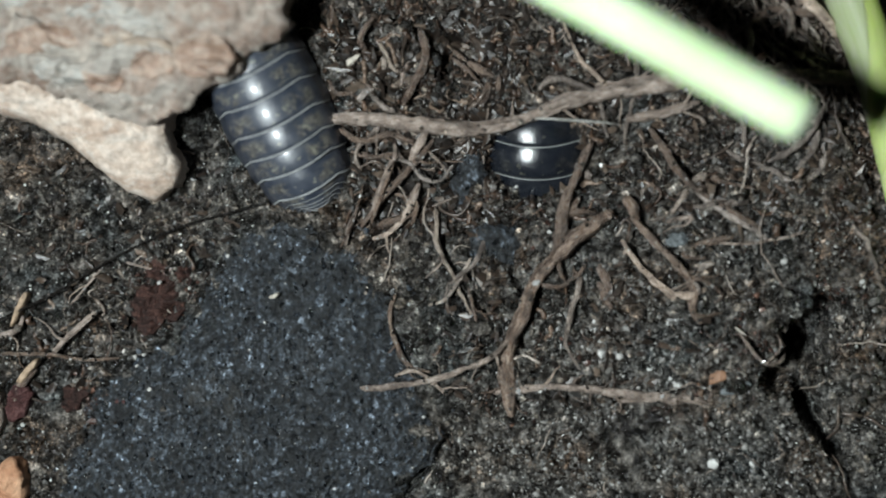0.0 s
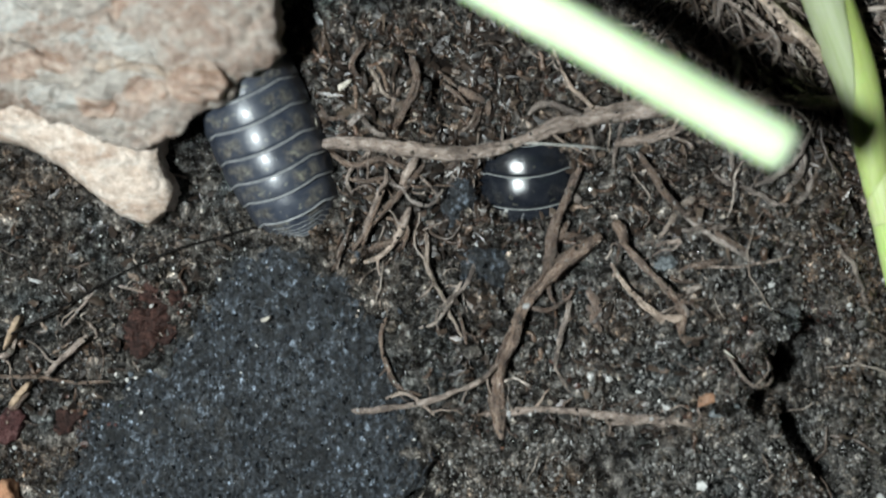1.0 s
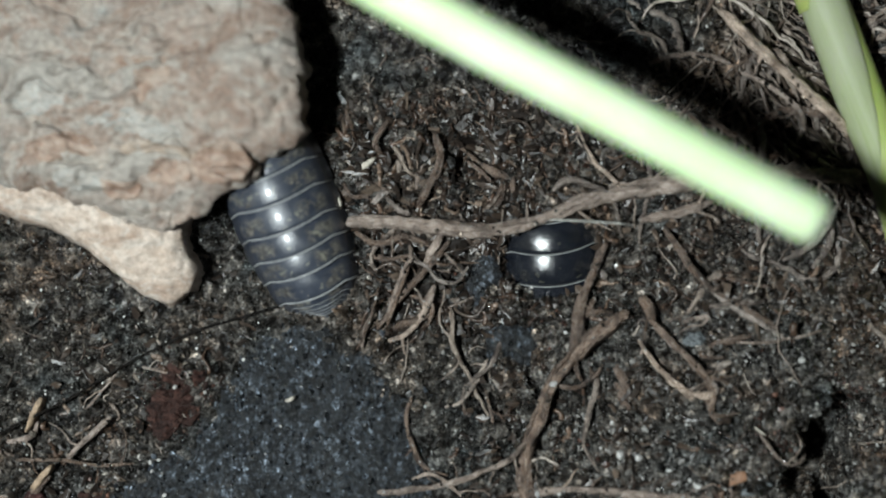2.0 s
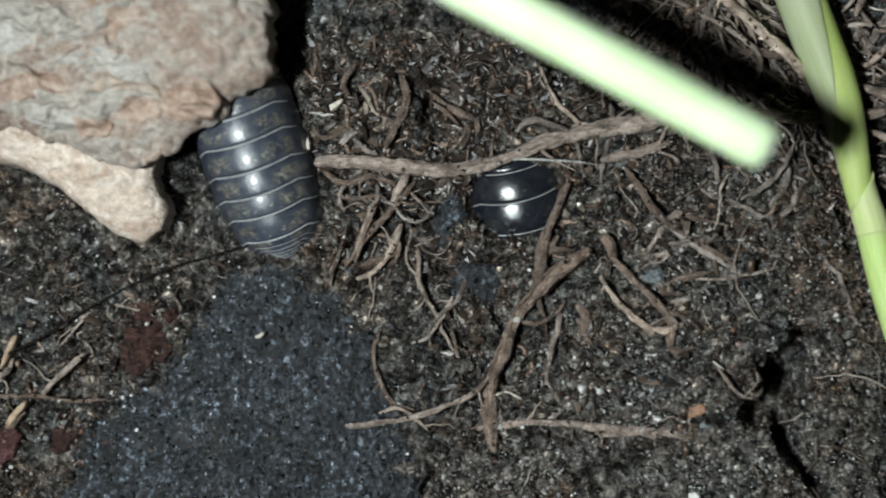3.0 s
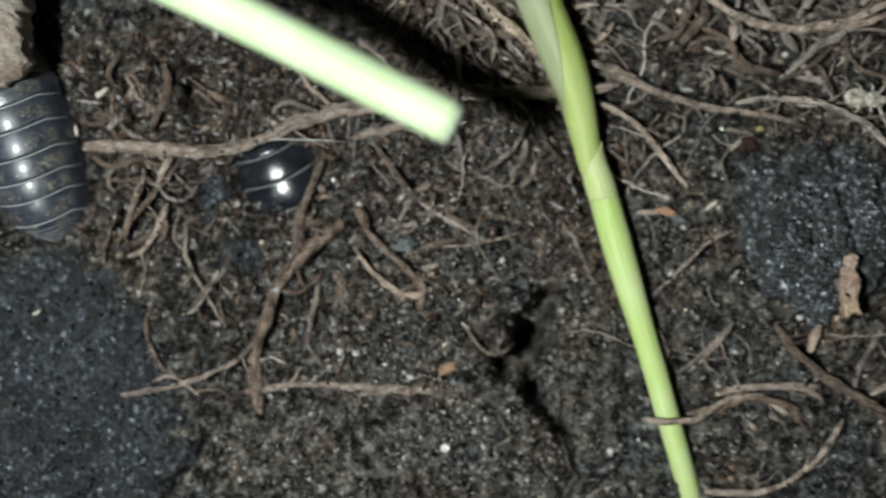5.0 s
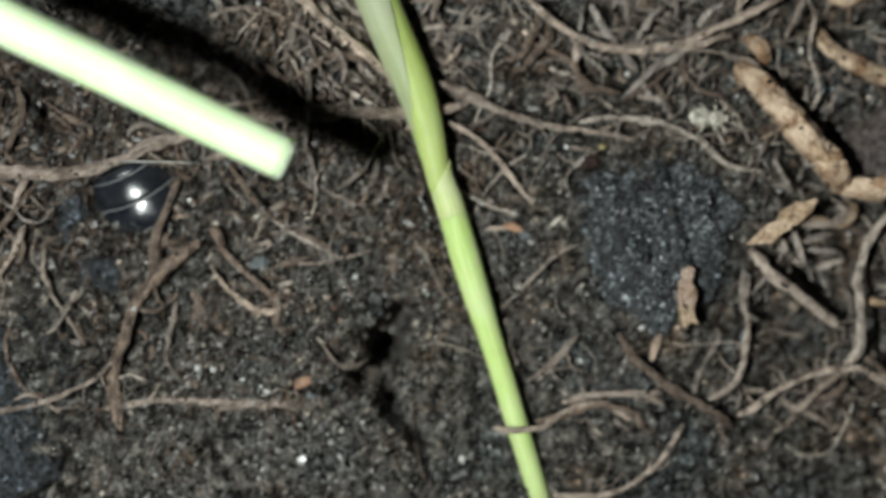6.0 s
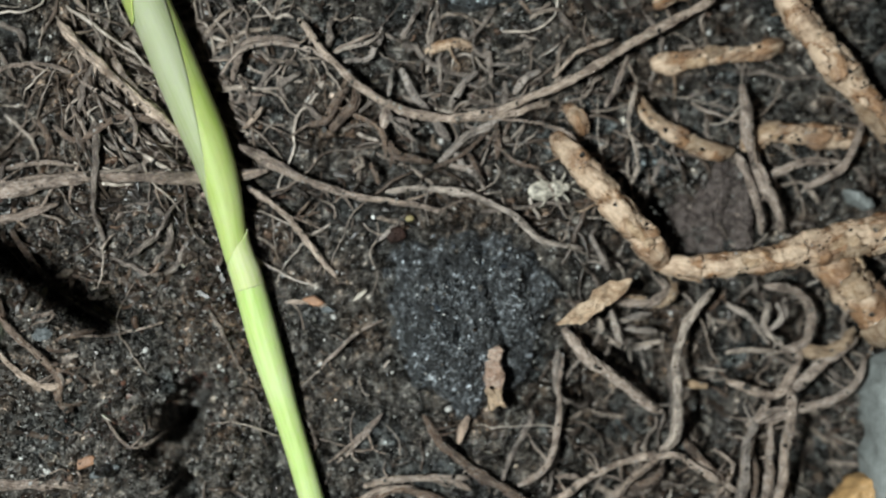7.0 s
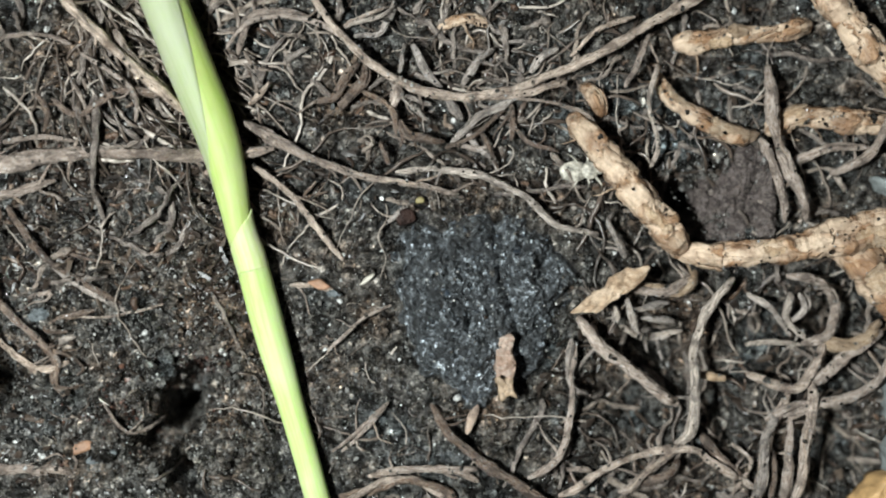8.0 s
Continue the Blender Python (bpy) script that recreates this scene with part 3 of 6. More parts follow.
# ---- stones ----
DARK_EDGE = [(-6.4, 0.5), (-8.4, -1.0), (-10.6, -4.4), (-13.4, -6.9), (-15.9, -9.9), (-17.6, -14.2), (-15, -18.5), (-5, -19.5), (0, -17), (1.4, -13.6), (3.2, -10.4), (2.3, -7.5), (0.6, -4.3), (-1.2, -1.6), (-3.7, 0.5), (-5.0, 1.0)]
ROUND_EDGE = [(33.9, 4.4), (35.6, 5.6), (38.3, 6.0), (41.1, 5.6), (43.0, 4.3), (43.6, 2.2), (43.2, -0.2), (41.7, -2.8), (39.7, -4.3), (37.6, -4.6), (35.2, -2.7), (33.9, 0.4)]


def share(x, y, points, jag, seed):
    """How far out a place lies on a stone: 0 in its middle, 1 at its edge."""
    o = outline(points, 240, jag, seed)
    mid = o.mean(0)
    w, far = np.arctan2(o[:, 1] - mid[1], o[:, 0] - mid[0]), np.hypot(*(o - mid).T)
    k = np.argsort(w)
    return np.hypot(x - mid[0], y - mid[1]) / np.interp(np.arctan2(y - mid[1], x - mid[0]), w[k], far[k], period=2 * np.pi)


def dark_stone():
    put("dark_stone", lump_mesh("dark_stone", STONE, DARK_EDGE, dark_top, -3.5, 620, 200, 0.9, 7, 0.4), None, "flat blue-black fine-grained stone half sunk in the soil", "stone")


def dark_top(x, y, s):
    return -0.4 - 0.9 * s ** 3.5 + 0.45 * fractal(x / 5, y / 5, 3, 71) + 0.55 * np.abs(fractal(x / 1.3, y / 1.3, 4, 72, 0.65)) + 0.26 * fractal(x / 0.36, y / 0.36, 3, 73, 0.7)

def round_stone():
    put("rounded_stone", lump_mesh("rounded_stone", PEBBLE, ROUND_EDGE, round_top, -3.0, 320, 110, 0.6, 9, 0.5), None, "rounded dark grey crumbly stone among roots", "stone")


def round_top(x, y, s):
    crack = capsule(x, y, (39.5, 3.2), (40.5, -0.6)) + 0.5 * fractal(x / 0.8, y / 0.8, 3, 84)
    return 0.75 - 1.7 * s ** 3 + 1.1 * fractal(x / 2.4, y / 2.4, 3, 81) - 1.0 * np.abs(fractal(x / 1.1, y / 1.1, 4, 82, 0.65)) + 0.3 * fractal(x / 0.35, y / 0.35, 3, 83, 0.7) - 0.7 * np.exp(-np.minimum((crack / 0.3) ** 2, 30))

def top_stone():
    pts = [(35.6, 23.0), (36.0, 20.5), (36.9, 18.6), (39.1, 18.1), (41.2, 18.8), (42.6, 19.6), (43.2, 22.0), (42.0, 25.5), (38.0, 26.0)]

    def top(x, y, s):
        return 1.0 + 0.12 * (y - 19) - 0.25 * s ** 4 + 0.15 * fractal(x / 2, y / 2, 3, 91) + 0.05 * fractal(x / 0.4, y / 0.4, 2, 92)
    put("grey_stone", lump_mesh("grey_stone", SLATE, pts, top, -2.5, 120, 30, 0.15, 12, 0.25), None, "smooth grey angular stone in the root mat", "stone")


def pale_stone():
    pts = [(61.5, -9.5), (61.4, -6.0), (61.3, -3.4), (61.9, -1.6), (64.0, -1.0), (66.5, -3.0), (67.0, -8.0), (64.5, -11.0)]

    def top(x, y, s):
        return 2.4 - 0.9 * s ** 3 + 0.2 * fractal(x / 1.5, y / 1.5, 3, 95) + 0.05 * fractal(x / 0.3, y / 0.3, 2, 96)
    mat = plain_material("pale_stone_grey", (0.20, 0.215, 0.21), 0.7, 0.4, 0.0, 0.3, 1.5)
    for rim, z, seed in (([(4.2, 0.3), (5.4, 0.9), (6.9, 0.5), (7.3, -0.7), (6.4, -1.7), (4.8, -1.5)], -0.78, 17), ([(3.0, 3.2), (3.5, 4.6), (4.7, 4.6), (5.2, 3.2), (4.5, 1.8), (3.3, 1.6)], -0.78, 18)):
        put("small_stone", lump_mesh("small_stone", STONE, rim, lambda x, y, s: z - 0.8 * s ** 2.5 + 0.25 * fractal(x / 0.9, y / 0.9, 4, seed, 0.65), -2.5, 90, 26, 0.5, seed, 0.2), None, "small dark blue-grey stone sunk in the soil", "stone")
    put("pale_stone", lump_mesh("pale_stone", mat, pts, top, -2.0, 100, 24, 0.2, 15, 0.3), None, "pale blue-grey stone beside the roots", "stone")
    pts = [(60.1, 8.0), (60.5, 8.15), (61.3, 7.75), (61.7, 7.2), (61.3, 6.95), (60.5, 7.4)]
    put("pale_stone", lump_mesh("pale_pebble", mat, pts, lambda x, y, s: -0.1 - 0.4 * s ** 3 + 0.35 * fractal(x / 0.6, y / 0.6, 4, 97, 0.65), -1.8, 60, 14, 0.1, 16, 0.2), None, "small pale greenish-grey chip beside an ochre root", "stone")


dark_stone()
round_stone()
top_stone()
pale_stone()


# ---- the bark ----
def bark_piece():
    bark = put("bark_piece", None, None, "weathered brown and grey piece of bark with a tan inner layer", "bark")
    pts = [(-4.6, 11.5), (-4.75, 10.3), (-5.6, 9.2), (-6.9, 8.7), (-7.1, 7.9), (-8.6, 7.3), (-9.7, 6.3), (-11.0, 5.2), (-12.2, 5.3), (-14.2, 5.7), (-16.8, 6.7), (-18.6, 7.1), (-25, 8.6), (-27, 14), (-24, 20), (-14, 21.5), (-7.4, 19.0), (-5.6, 16), (-5.0, 13.4)]

    def warped(x, y):
        return x + 2.6 * fractal(x / 3.0, y / 3.0, 4, 107, 0.6), y + 2.0 * fractal(x / 3.0, y / 3.0, 4, 108, 0.6)

    def face(x, y, s):
        wx, wy = warped(x, y)
        near, inside, own = cells((wx + 0.5 * wy) / 4.4, (wy - 0.3 * wx) / 1.6, 109)
        ridge = 1 - np.abs(fractal((wx + 0.35 * wy) / 3.6, (wy - 0.2 * wx) / 2.0, 3, 101, 0.55)) * 2
        plate = 0.35 * np.round(2.6 * grain2(wx / 3.0 + 3, wy / 2.2, 103)) / 2.6 + 0.65 * grain2(wx / 3.0 + 3, wy / 2.2, 103)
        return 3.8 + 0.36 * ridge + 0.46 * plate + 0.54 * own * np.clip(inside / 0.3, 0, 1) + 0.12 * np.clip(1 - near ** 2, 0, 1) + 0.09 * fractal(x / 0.9, y / 0.7, 2, 105) - 0.7 * s ** 6 + 1.5 * np.clip((x + 13) / 6, 0, 1) ** 2 * np.clip((y - 8.5) / 3, 0, 1)
    def scale(mat, rim, up, seed, label):
        def top(x, y, s):
            return 0.8 * face(x, y, 0 * s) + 0.2 * 4.3 + (up - 0.25) * (1.1 - s ** 2) - 0.1 + 0.16 * fractal(x / 0.9, y / 0.5, 3, seed, 0.6)
        put("bark_scale", lump_mesh("bark_scale", mat, rim, top, 3.1, 80, 24, 0.4, seed, 0.05), bark, label)
    scale(SCALE_BROWN, [(-10.0, 8.6), (-9.2, 9.3), (-8.3, 9.5), (-7.4, 9.0), (-7.0, 8.3), (-7.4, 7.6), (-8.5, 7.4), (-9.6, 7.8)], 0.5, 131, "rounded brown bark scale")
    scale(SCALE_BROWN, [(-12.5, 8.4), (-11.7, 8.9), (-10.5, 8.5), (-9.8, 7.9), (-10.5, 7.3), (-11.6, 7.4), (-12.3, 7.9)], 0.4, 132, "brown bark scale")
    scale(SCALE_GREY, [(-17.1, 7.7), (-16.1, 8.2), (-15.0, 8.1), (-14.4, 7.4), (-15.5, 7.0), (-16.6, 7.1)], 0.33, 133, "bluish grey bark scale")
    scale(SCALE_BROWN, [(-18.4, 9.3), (-16.8, 9.8), (-15.1, 9.6), (-14.8, 8.8), (-16.5, 8.4), (-18.0, 8.5)], 0.5, 134, "rusty brown bark scale")
    scale(SCALE_BROWN, [(-14.5, 7.4), (-13.7, 7.9), (-12.7, 7.3), (-12.9, 6.7), (-14.0, 6.8)], 0.33, 135, "brown bark scale")
    scale(SCALE_GREY, [(-9.1, 11.9), (-7.8, 12.1), (-7.2, 11.4), (-8.2, 10.9), (-9.0, 11.1)], 0.35, 137, "grey bark scale")
    scale(SCALE_GREY, [(-15.8, 10.6), (-13.4, 11.2), (-10.9, 10.5), (-10.2, 9.6), (-12.8, 9.4), (-14.9, 9.7)], 0.45, 138, "grey bark scale")
    scale(SCALE_PALE, [(-13.6, 9.3), (-12.6, 9.6), (-10.4, 9.2), (-9.9, 8.7), (-11.6, 8.8), (-13.2, 8.7)], 0.55, 139, "pale tan bark scale")
    scale(SCALE_BROWN, [(-14.6, 13.4), (-12.2, 13.9), (-10.2, 13.0), (-10.8, 11.8), (-13.2, 11.7)], 0.45, 140, "rusty brown bark scale")
    scale(SCALE_GREY, [(-19.6, 12.2), (-17.4, 12.6), (-16.0, 11.6), (-17.2, 10.7), (-19.2, 11.0)], 0.45, 141, "grey bark scale")
    me = lump_mesh("bark_face", BARK, pts, face, 2.5, 420, 130, 0.6, 21, 0.7)
    co = np.zeros(len(me.vertices) * 3, np.float32)
    me.vertices.foreach_get("co", co)
    wx, wy = warped(*(co.reshape(-1, 3)[:, :2].T.astype(float) / MM))
    _, inside, own = cells((wx + 0.5 * wy) / 4.4, (wy - 0.3 * wx) / 1.6, 109)
    corner = np.zeros(len(me.loops), np.int32)
    me.loops.foreach_get("vertex_index", corner)
    me.uv_layers.new(name="plates").data.foreach_set("uv", np.stack([inside, own], -1)[corner].astype(np.float32).ravel())
    put("bark_face", me, bark, "cracked brown-grey outer bark")
    pts = [(-19.8, 5.6), (-18.0, 5.1), (-15.9, 3.8), (-13.9, 2.1), (-12.5, 1.5), (-11.6, 1.6), (-10.9, 2.3), (-10.8, 3.4), (-11.4, 4.8), (-11.2, 7.0), (-12, 10), (-20, 11), (-25, 9.5), (-24, 7.0)]

    def bast(x, y, s):
        return 1.15 + 0.28 * np.clip(y - 2, 0, 4.5) + 0.4 * fractal(x / 2.4, y / 1.4, 3, 111) + 0.3 * np.abs(fractal(x / 0.9, y / 0.7, 3, 112, 0.6)) + 0.08 * fractal(x / 0.25, y / 0.25, 2, 113) - 0.35 * s ** 7
    put("inner_layer", lump_mesh("inner_layer", BAST, pts, bast, -1.6, 240, 60, 0.18, 23, 0.5), bark, "smooth tan inner bark edge")


bark_piece()


# ---- woodlice ----
def plate_mesh(name, mat, y0, y1, a0, a1, h0, h1, flare, back, span=100, lift=0.0, corner=0.0):
    """An arched plate from y0 (front) to y1 (rear): half widths a, heights h; the rear edge stands proud and bows
    backwards by back; its lower corners point backwards by corner."""
    nu, nv = 41, 11
    u = np.radians(np.linspace(-span, span, nu))
    v = np.linspace(0, 1, nv)
    V, U = np.meshgrid(v, u, indexing="ij")
    bulge = 1 + flare * np.sin(np.pi * (0.04 + 0.74 * V)) ** 1.1
    a, h = (a0 + (a1 - a0) * V) * bulge, (h0 + (h1 - h0) * V) * bulge
    y = y0 + (y1 - y0) * V - back * np.cos(U) ** 2 * (0.3 + 0.7 * V) - corner * np.clip(np.abs(np.sin(U)) - 0.75, 0, 1) * 4 * V
    skirt = np.where(np.abs(U) > np.radians(82), 1.04, 1.0)
    outer = np.stack([a * np.sin(U) * skirt, y, lift + h * np.cos(U) * 1.0], -1)
    inner = np.stack([(a - 0.14) * np.sin(U) * skirt, y + 0.02, lift + (h - 0.14) * np.cos(U)], -1)
    ring = np.concatenate([outer, inner[::-1]], 0)
    m = len(ring)
    i, j = np.meshgrid(np.arange(m), np.arange(nu - 1), indexing="ij")
    k = (i + 1) % m
    q = np.stack([i * nu + j, k * nu + j, k * nu + j + 1, i * nu + j + 1], -1).reshape(-1, 4)
    side = []
    for col in (0, nu - 1):
        for r in range(nv - 1):
            f = [r * nu + col, (r + 1) * nu + col, (m - 2 - r) * nu + col, (m - 1 - r) * nu + col]
            side.append(f if col else f[::-1])
    flat = np.stack([U / np.radians(span), V], -1)
    me = mesh_from(name, ring.reshape(-1, 3), np.vstack([q, np.array(side)]), mat, np.concatenate([flat, flat[::-1]], 0).reshape(-1, 2))
    return me, outer


def woodlouse(label, length, width, tall, shell, curl=0.0):
    """Head towards +y, feet on z = 0; curl bends both ends of the body down."""
    bug = put("woodlouse", None, None, label, "woodlouse")
    k, w, t = length / 12.4, width / 2, tall
    #        rear y, half width, height
    stations = [(6.0, 0.55, 0.50), (4.8, 0.80, 0.78), (3.4, 0.93, 0.93), (2.05, 0.99, 0.99), (0.68, 1.0, 1.0), (-0.78, 1.0, 1.0), (-2.05, 0.97, 0.97), (-3.15, 0.91, 0.90),
                (-4.45, 0.80, 0.75), (-4.95, 0.66, 0.60), (-5.2, 0.56, 0.49), (-5.4, 0.46, 0.40), (-5.57, 0.37, 0.31), (-5.72, 0.27, 0.23)]
    for i in range(len(stations) - 1):
        (y0, a0, h0), (y1, a1, h1) = stations[i], stations[i + 1]
        name = "head_shield" if i == 0 else ("tergite" if i < 8 else "pleon_plate")
        over = 0.34 if i < 7 else 0.2
        me, face = plate_mesh(name, shell, (y0 + over) * k, y1 * k, w * a0 * 0.965, w * a1, t * h0 * 0.955, t * h1, 0.07, (0.42 if i < 8 else 0.3) * k, 100, 0.25, 0.32 * k)
        plate = put(name, me, bug)
        c = face[-1].copy()
        c[:, 1] -= 0.01
        r = np.full(len(c), (0.056 if i < 8 else 0.018) * (1.0 if shell == SHELL else 0.7))
        r[:4], r[-4:] = 0.012, 0.012
        put("pale_margin", tube_mesh("pale_margin", RIM if shell == SHELL else DARK_RIM, c, r, 6), plate)
        if shell == DARK_SHELL and i < 8:
            for col in (5, 35):
                put("pale_margin", tube_mesh("pale_margin", DARK_RIM, face[:, col] + (0, 0, 0.01), np.full(len(face), 0.035), 6), plate)
    me, _ = plate_mesh("telson", shell, -5.58 * k, -6.15 * k, w * 0.30, w * 0.12, t * 0.24, t * 0.1, 0.03, 0.15 * k, 96, 0.2)
    put("telson", me, bug)
    for sx in (-1, 1):
        c = spline([(sx * w * 0.42, -5.2 * k, 0.45), (sx * w * 0.36, -5.9 * k, 0.3), (sx * w * 0.3, -6.25 * k, 0.2)], 0.1)
        put("uropod", tube_mesh("uropod", shell, c, np.linspace(0.28, 0.1, len(c)) * k, 8, round_end=True), bug)
    # the soft underside that the plates arch over
    n = 24
    ys = np.linspace(5.4 * k, -5.0 * k, n)
    prof = np.sqrt(np.clip(1 - (ys / (6.0 * k)) ** 2, 0.05, 1))
    c = np.stack([np.zeros(n), ys, np.full(n, 0.42 * t)], 1)
    put("underside", tube_mesh("underside", RIM, c, prof * w * 0.8, 16, oval=0.42 * t / w), bug)
    for piece in bug.children_recursive if curl else ():
        for vert in piece.data.vertices:
            vert.co.z -= curl * vert.co.y ** 2 / MM
    return bug


big_louse = woodlouse("glossy slate-black woodlouse with pale plate margins, half under bark", 12.6, 5.35, 2.9, SHELL)
small_louse = woodlouse("small glossy black woodlouse tucked in a soil hollow", 14.6, 5.5, 2.5, DARK_SHELL, 0.075)


# ---- green stems ----
PITH = plain_material("cut_pith", (0.50, 0.58, 0.44), 0.6, 0.4, 0.0, 0.3, 2.0)


def cut_stem():
    stem = put("cut_stem", None, None, "pale green cut plant stem leaning over the soil", "plant stem")
    c = spline([(-9.8, 27.5, -2.5), (-9.2, 25.5, 4.0), (-7.0, 21.5, 10.0), (-2.0, 16.5, 13.0), (4.0, 12.95, 13.4), (10.5, 9.6, 13.1), (17.95, 5.74, 12.65)], 0.4)
    r = np.interp(np.linspace(0, 1, len(c)), [0, 0.5, 1], [1.15, 1.1, 1.03])
    turn_base = Matrix.Translation((9.8 * MM, -27.5 * MM, 0))
    put("stalk", tube_mesh("stalk", CUT_GREEN, c, r, 28, rough=0.03, seed=3), stem).matrix_basis = turn_base
    end = np.array([c[-1] + (c[-1] - c[-2]) / np.linalg.norm(c[-1] - c[-2]) * k for k in (-0.05, 0.05, 0.16, 0.24)])
    put("cut_end", tube_mesh("cut_end", PITH, end, np.array([1.02, 1.035, 0.93, 0.7]), 28, rough=0.04, seed=4), stem, "pale grey-green cut face").matrix_basis = turn_base
    stem.location = (-9.8 * MM, 27.5 * MM, 0)
    return stem


def shell_strip(name, mat, c, r, a_from, a_to, thick, seed):
    """A leaf wrapped round the line c, from angle a_from to a_to (arrays, degrees; 0 is right, 90 up)."""
    t, n, b = frames_along(c)
    na = 22
    f = np.linspace(0, 1, na)
    A = np.radians(a_from[:, None] * (1 - f) + a_to[:, None] * f)
    s = np.append(0, np.cumsum(np.linalg.norm(np.diff(c, axis=0), axis=1)))

    def face(rad):
        return c[:, None] + rad[:, None, None] * (np.cos(A)[..., None] * n[:, None] + np.sin(A)[..., None] * b[:, None])
    ring = np.concatenate([face(r), face(r - thick)[:, ::-1]], 1)
    uv = np.stack([np.repeat(s[:, None], 2 * na, 1) + 31 * seed, np.concatenate([A, A[:, ::-1]], 1) / np.pi], -1)
    m, w = ring.shape[:2]
    i, j = np.meshgrid(np.arange(m - 1), np.arange(w), indexing="ij")
    q = np.stack([i * w + j, i * w + (j + 1) % w, (i + 1) * w + (j + 1) % w, (i + 1) * w + j], -1).reshape(-1, 4)
    ends = [[r0 * w + j, r0 * w + j + 1, r0 * w + w - 2 - j, r0 * w + w - 1 - j] for r0 in (0, m - 1) for j in range(na - 1)]
    return mesh_from(name, ring.reshape(-1, 3), np.vstack([q, np.array(ends)]), mat, uv.reshape(-1, 2))


def green_shoot():
    shoot = put("green_shoot", None, None, "bright green grass shoot with a wrapped leaf sheath", "plant stem")
    low = spline([(31.9, -17.0, -2.8), (31.0, -13.6, -1.2), (29.78, -9.4, -0.6), (29.11, -7.0, -0.5), (28.24, -4.0, -0.45), (27.35, -0.96, -0.4), (26.52, 2.04, -0.4), (26.15, 3.4, -0.4), (26.0, 3.85, -0.4)], 0.3)
    r = np.interp(low[:, 1], [-17, -8.5, -5.5, -4.0, -2.5, -1.0, 0.5, 2.0, 3.5, 3.9], [0.60, 0.69, 0.69, 0.73, 0.81, 0.86, 0.89, 0.87, 0.82, 0.76])
    put("culm", tube_mesh("culm", CULM, low, r, 26, rough=0.03, seed=5), shoot)
    mouth = spline([(26.34, 2.7, -0.4), (26.13, 3.45, -0.4), (25.86, 4.2, -0.4), (25.62, 5.0, -0.4), (25.46, 5.8, -0.4)], 0.1)
    ym = mouth[:, 1]
    put("sheath_mouth", shell_strip("sheath_mouth", LIP, mouth, np.interp(ym, [2.7, 3.4, 4.2, 5.0, 5.8], [0.86, 0.87, 0.84, 0.81, 0.80]), np.full(len(ym), -70.0), np.interp(ym, [2.7, 3.5, 3.75, 3.95, 4.4, 5.0, 5.5, 5.8], [285, 262, 215, 178, 128, 80, 35, 0]), 0.1, 4), shoot, "slanting pale sheath mouth")
    up = spline([(26.05, 3.3, -0.4), (25.66, 4.38, -0.4), (25.52, 5.03, -0.4), (25.24, 6.53, -0.4), (24.91, 8.0, -0.4), (24.5, 9.5, -0.38), (23.95, 11.0, -0.35), (22.76, 13.9, -0.3), (21.57, 16.85, -0.2), (19.7, 21.3, 0.1), (18.0, 25.5, 0.4)], 0.25)
    y = up[:, 1]
    r = np.interp(y, [3.3, 4.4, 5.0, 6.5, 8.0, 9.5, 11, 14, 17, 21, 25.5], [0.60, 0.68, 0.72, 0.85, 0.99, 1.11, 1.21, 1.23, 1.2, 1.12, 0.4])
    lip0, lip1 = np.full(len(y), -60.0), np.full(len(y), 299.0)
    put("leaf_sheath", shell_strip("leaf_sheath", SHEATH, up, r, lip0, lip1, 0.12, 1), shoot, "yellow-green sheath")
    sel = y > 6.2
    yb = y[sel]
    a0 = np.interp(yb, [6.2, 6.6, 8.0, 9.5, 11, 13.9, 16.8, 21], [182, 172, 143, 116, 96, 66, 44, 10])
    put("leaf_blade", shell_strip("leaf_blade", BLADE, up[sel], r[sel] + 0.004, a0, np.full(len(yb), 205.0), 0.014, 2), shoot, "pale green rolled blade")
    sel = y > 17.3
    yb = y[sel]
    a0 = np.interp(yb, [17.3, 18.5, 20, 25], [150, 118, 95, 80])
    put("outer_leaf", shell_strip("outer_leaf", SHEATH, up[sel], r[sel] * 1.07 + 0.03, a0, np.full(len(yb), 200.0), 0.04, 3), shoot, "darker green outer leaf")


leaning_stem = cut_stem()
green_shoot()

# ---- roots, one by one ----
ROOT_LABELS = {"brown": "dark brown dead root lying on moist soil", "tan": "thin tan dead root lying in the root mat", "ochre": "thick ochre woody root with flaking skin",
               "grey": "thin grey-brown wiry root over the soil", "pale": "short pale straw-coloured root piece", "black": "fine black hair lying across the soil",
               "silk": "fine whitish silky thread spanning the hollow", "thread": "thin tan rootlet crossing over the green shoot"}
ROOT_NAMES = {"black": "hair", "silk": "thread"}
SLIM = {"tan": 0.74, "grey": 0.76, "brown": 0.74, "ochre": 0.96}
root_count = 0
root_dirt = []


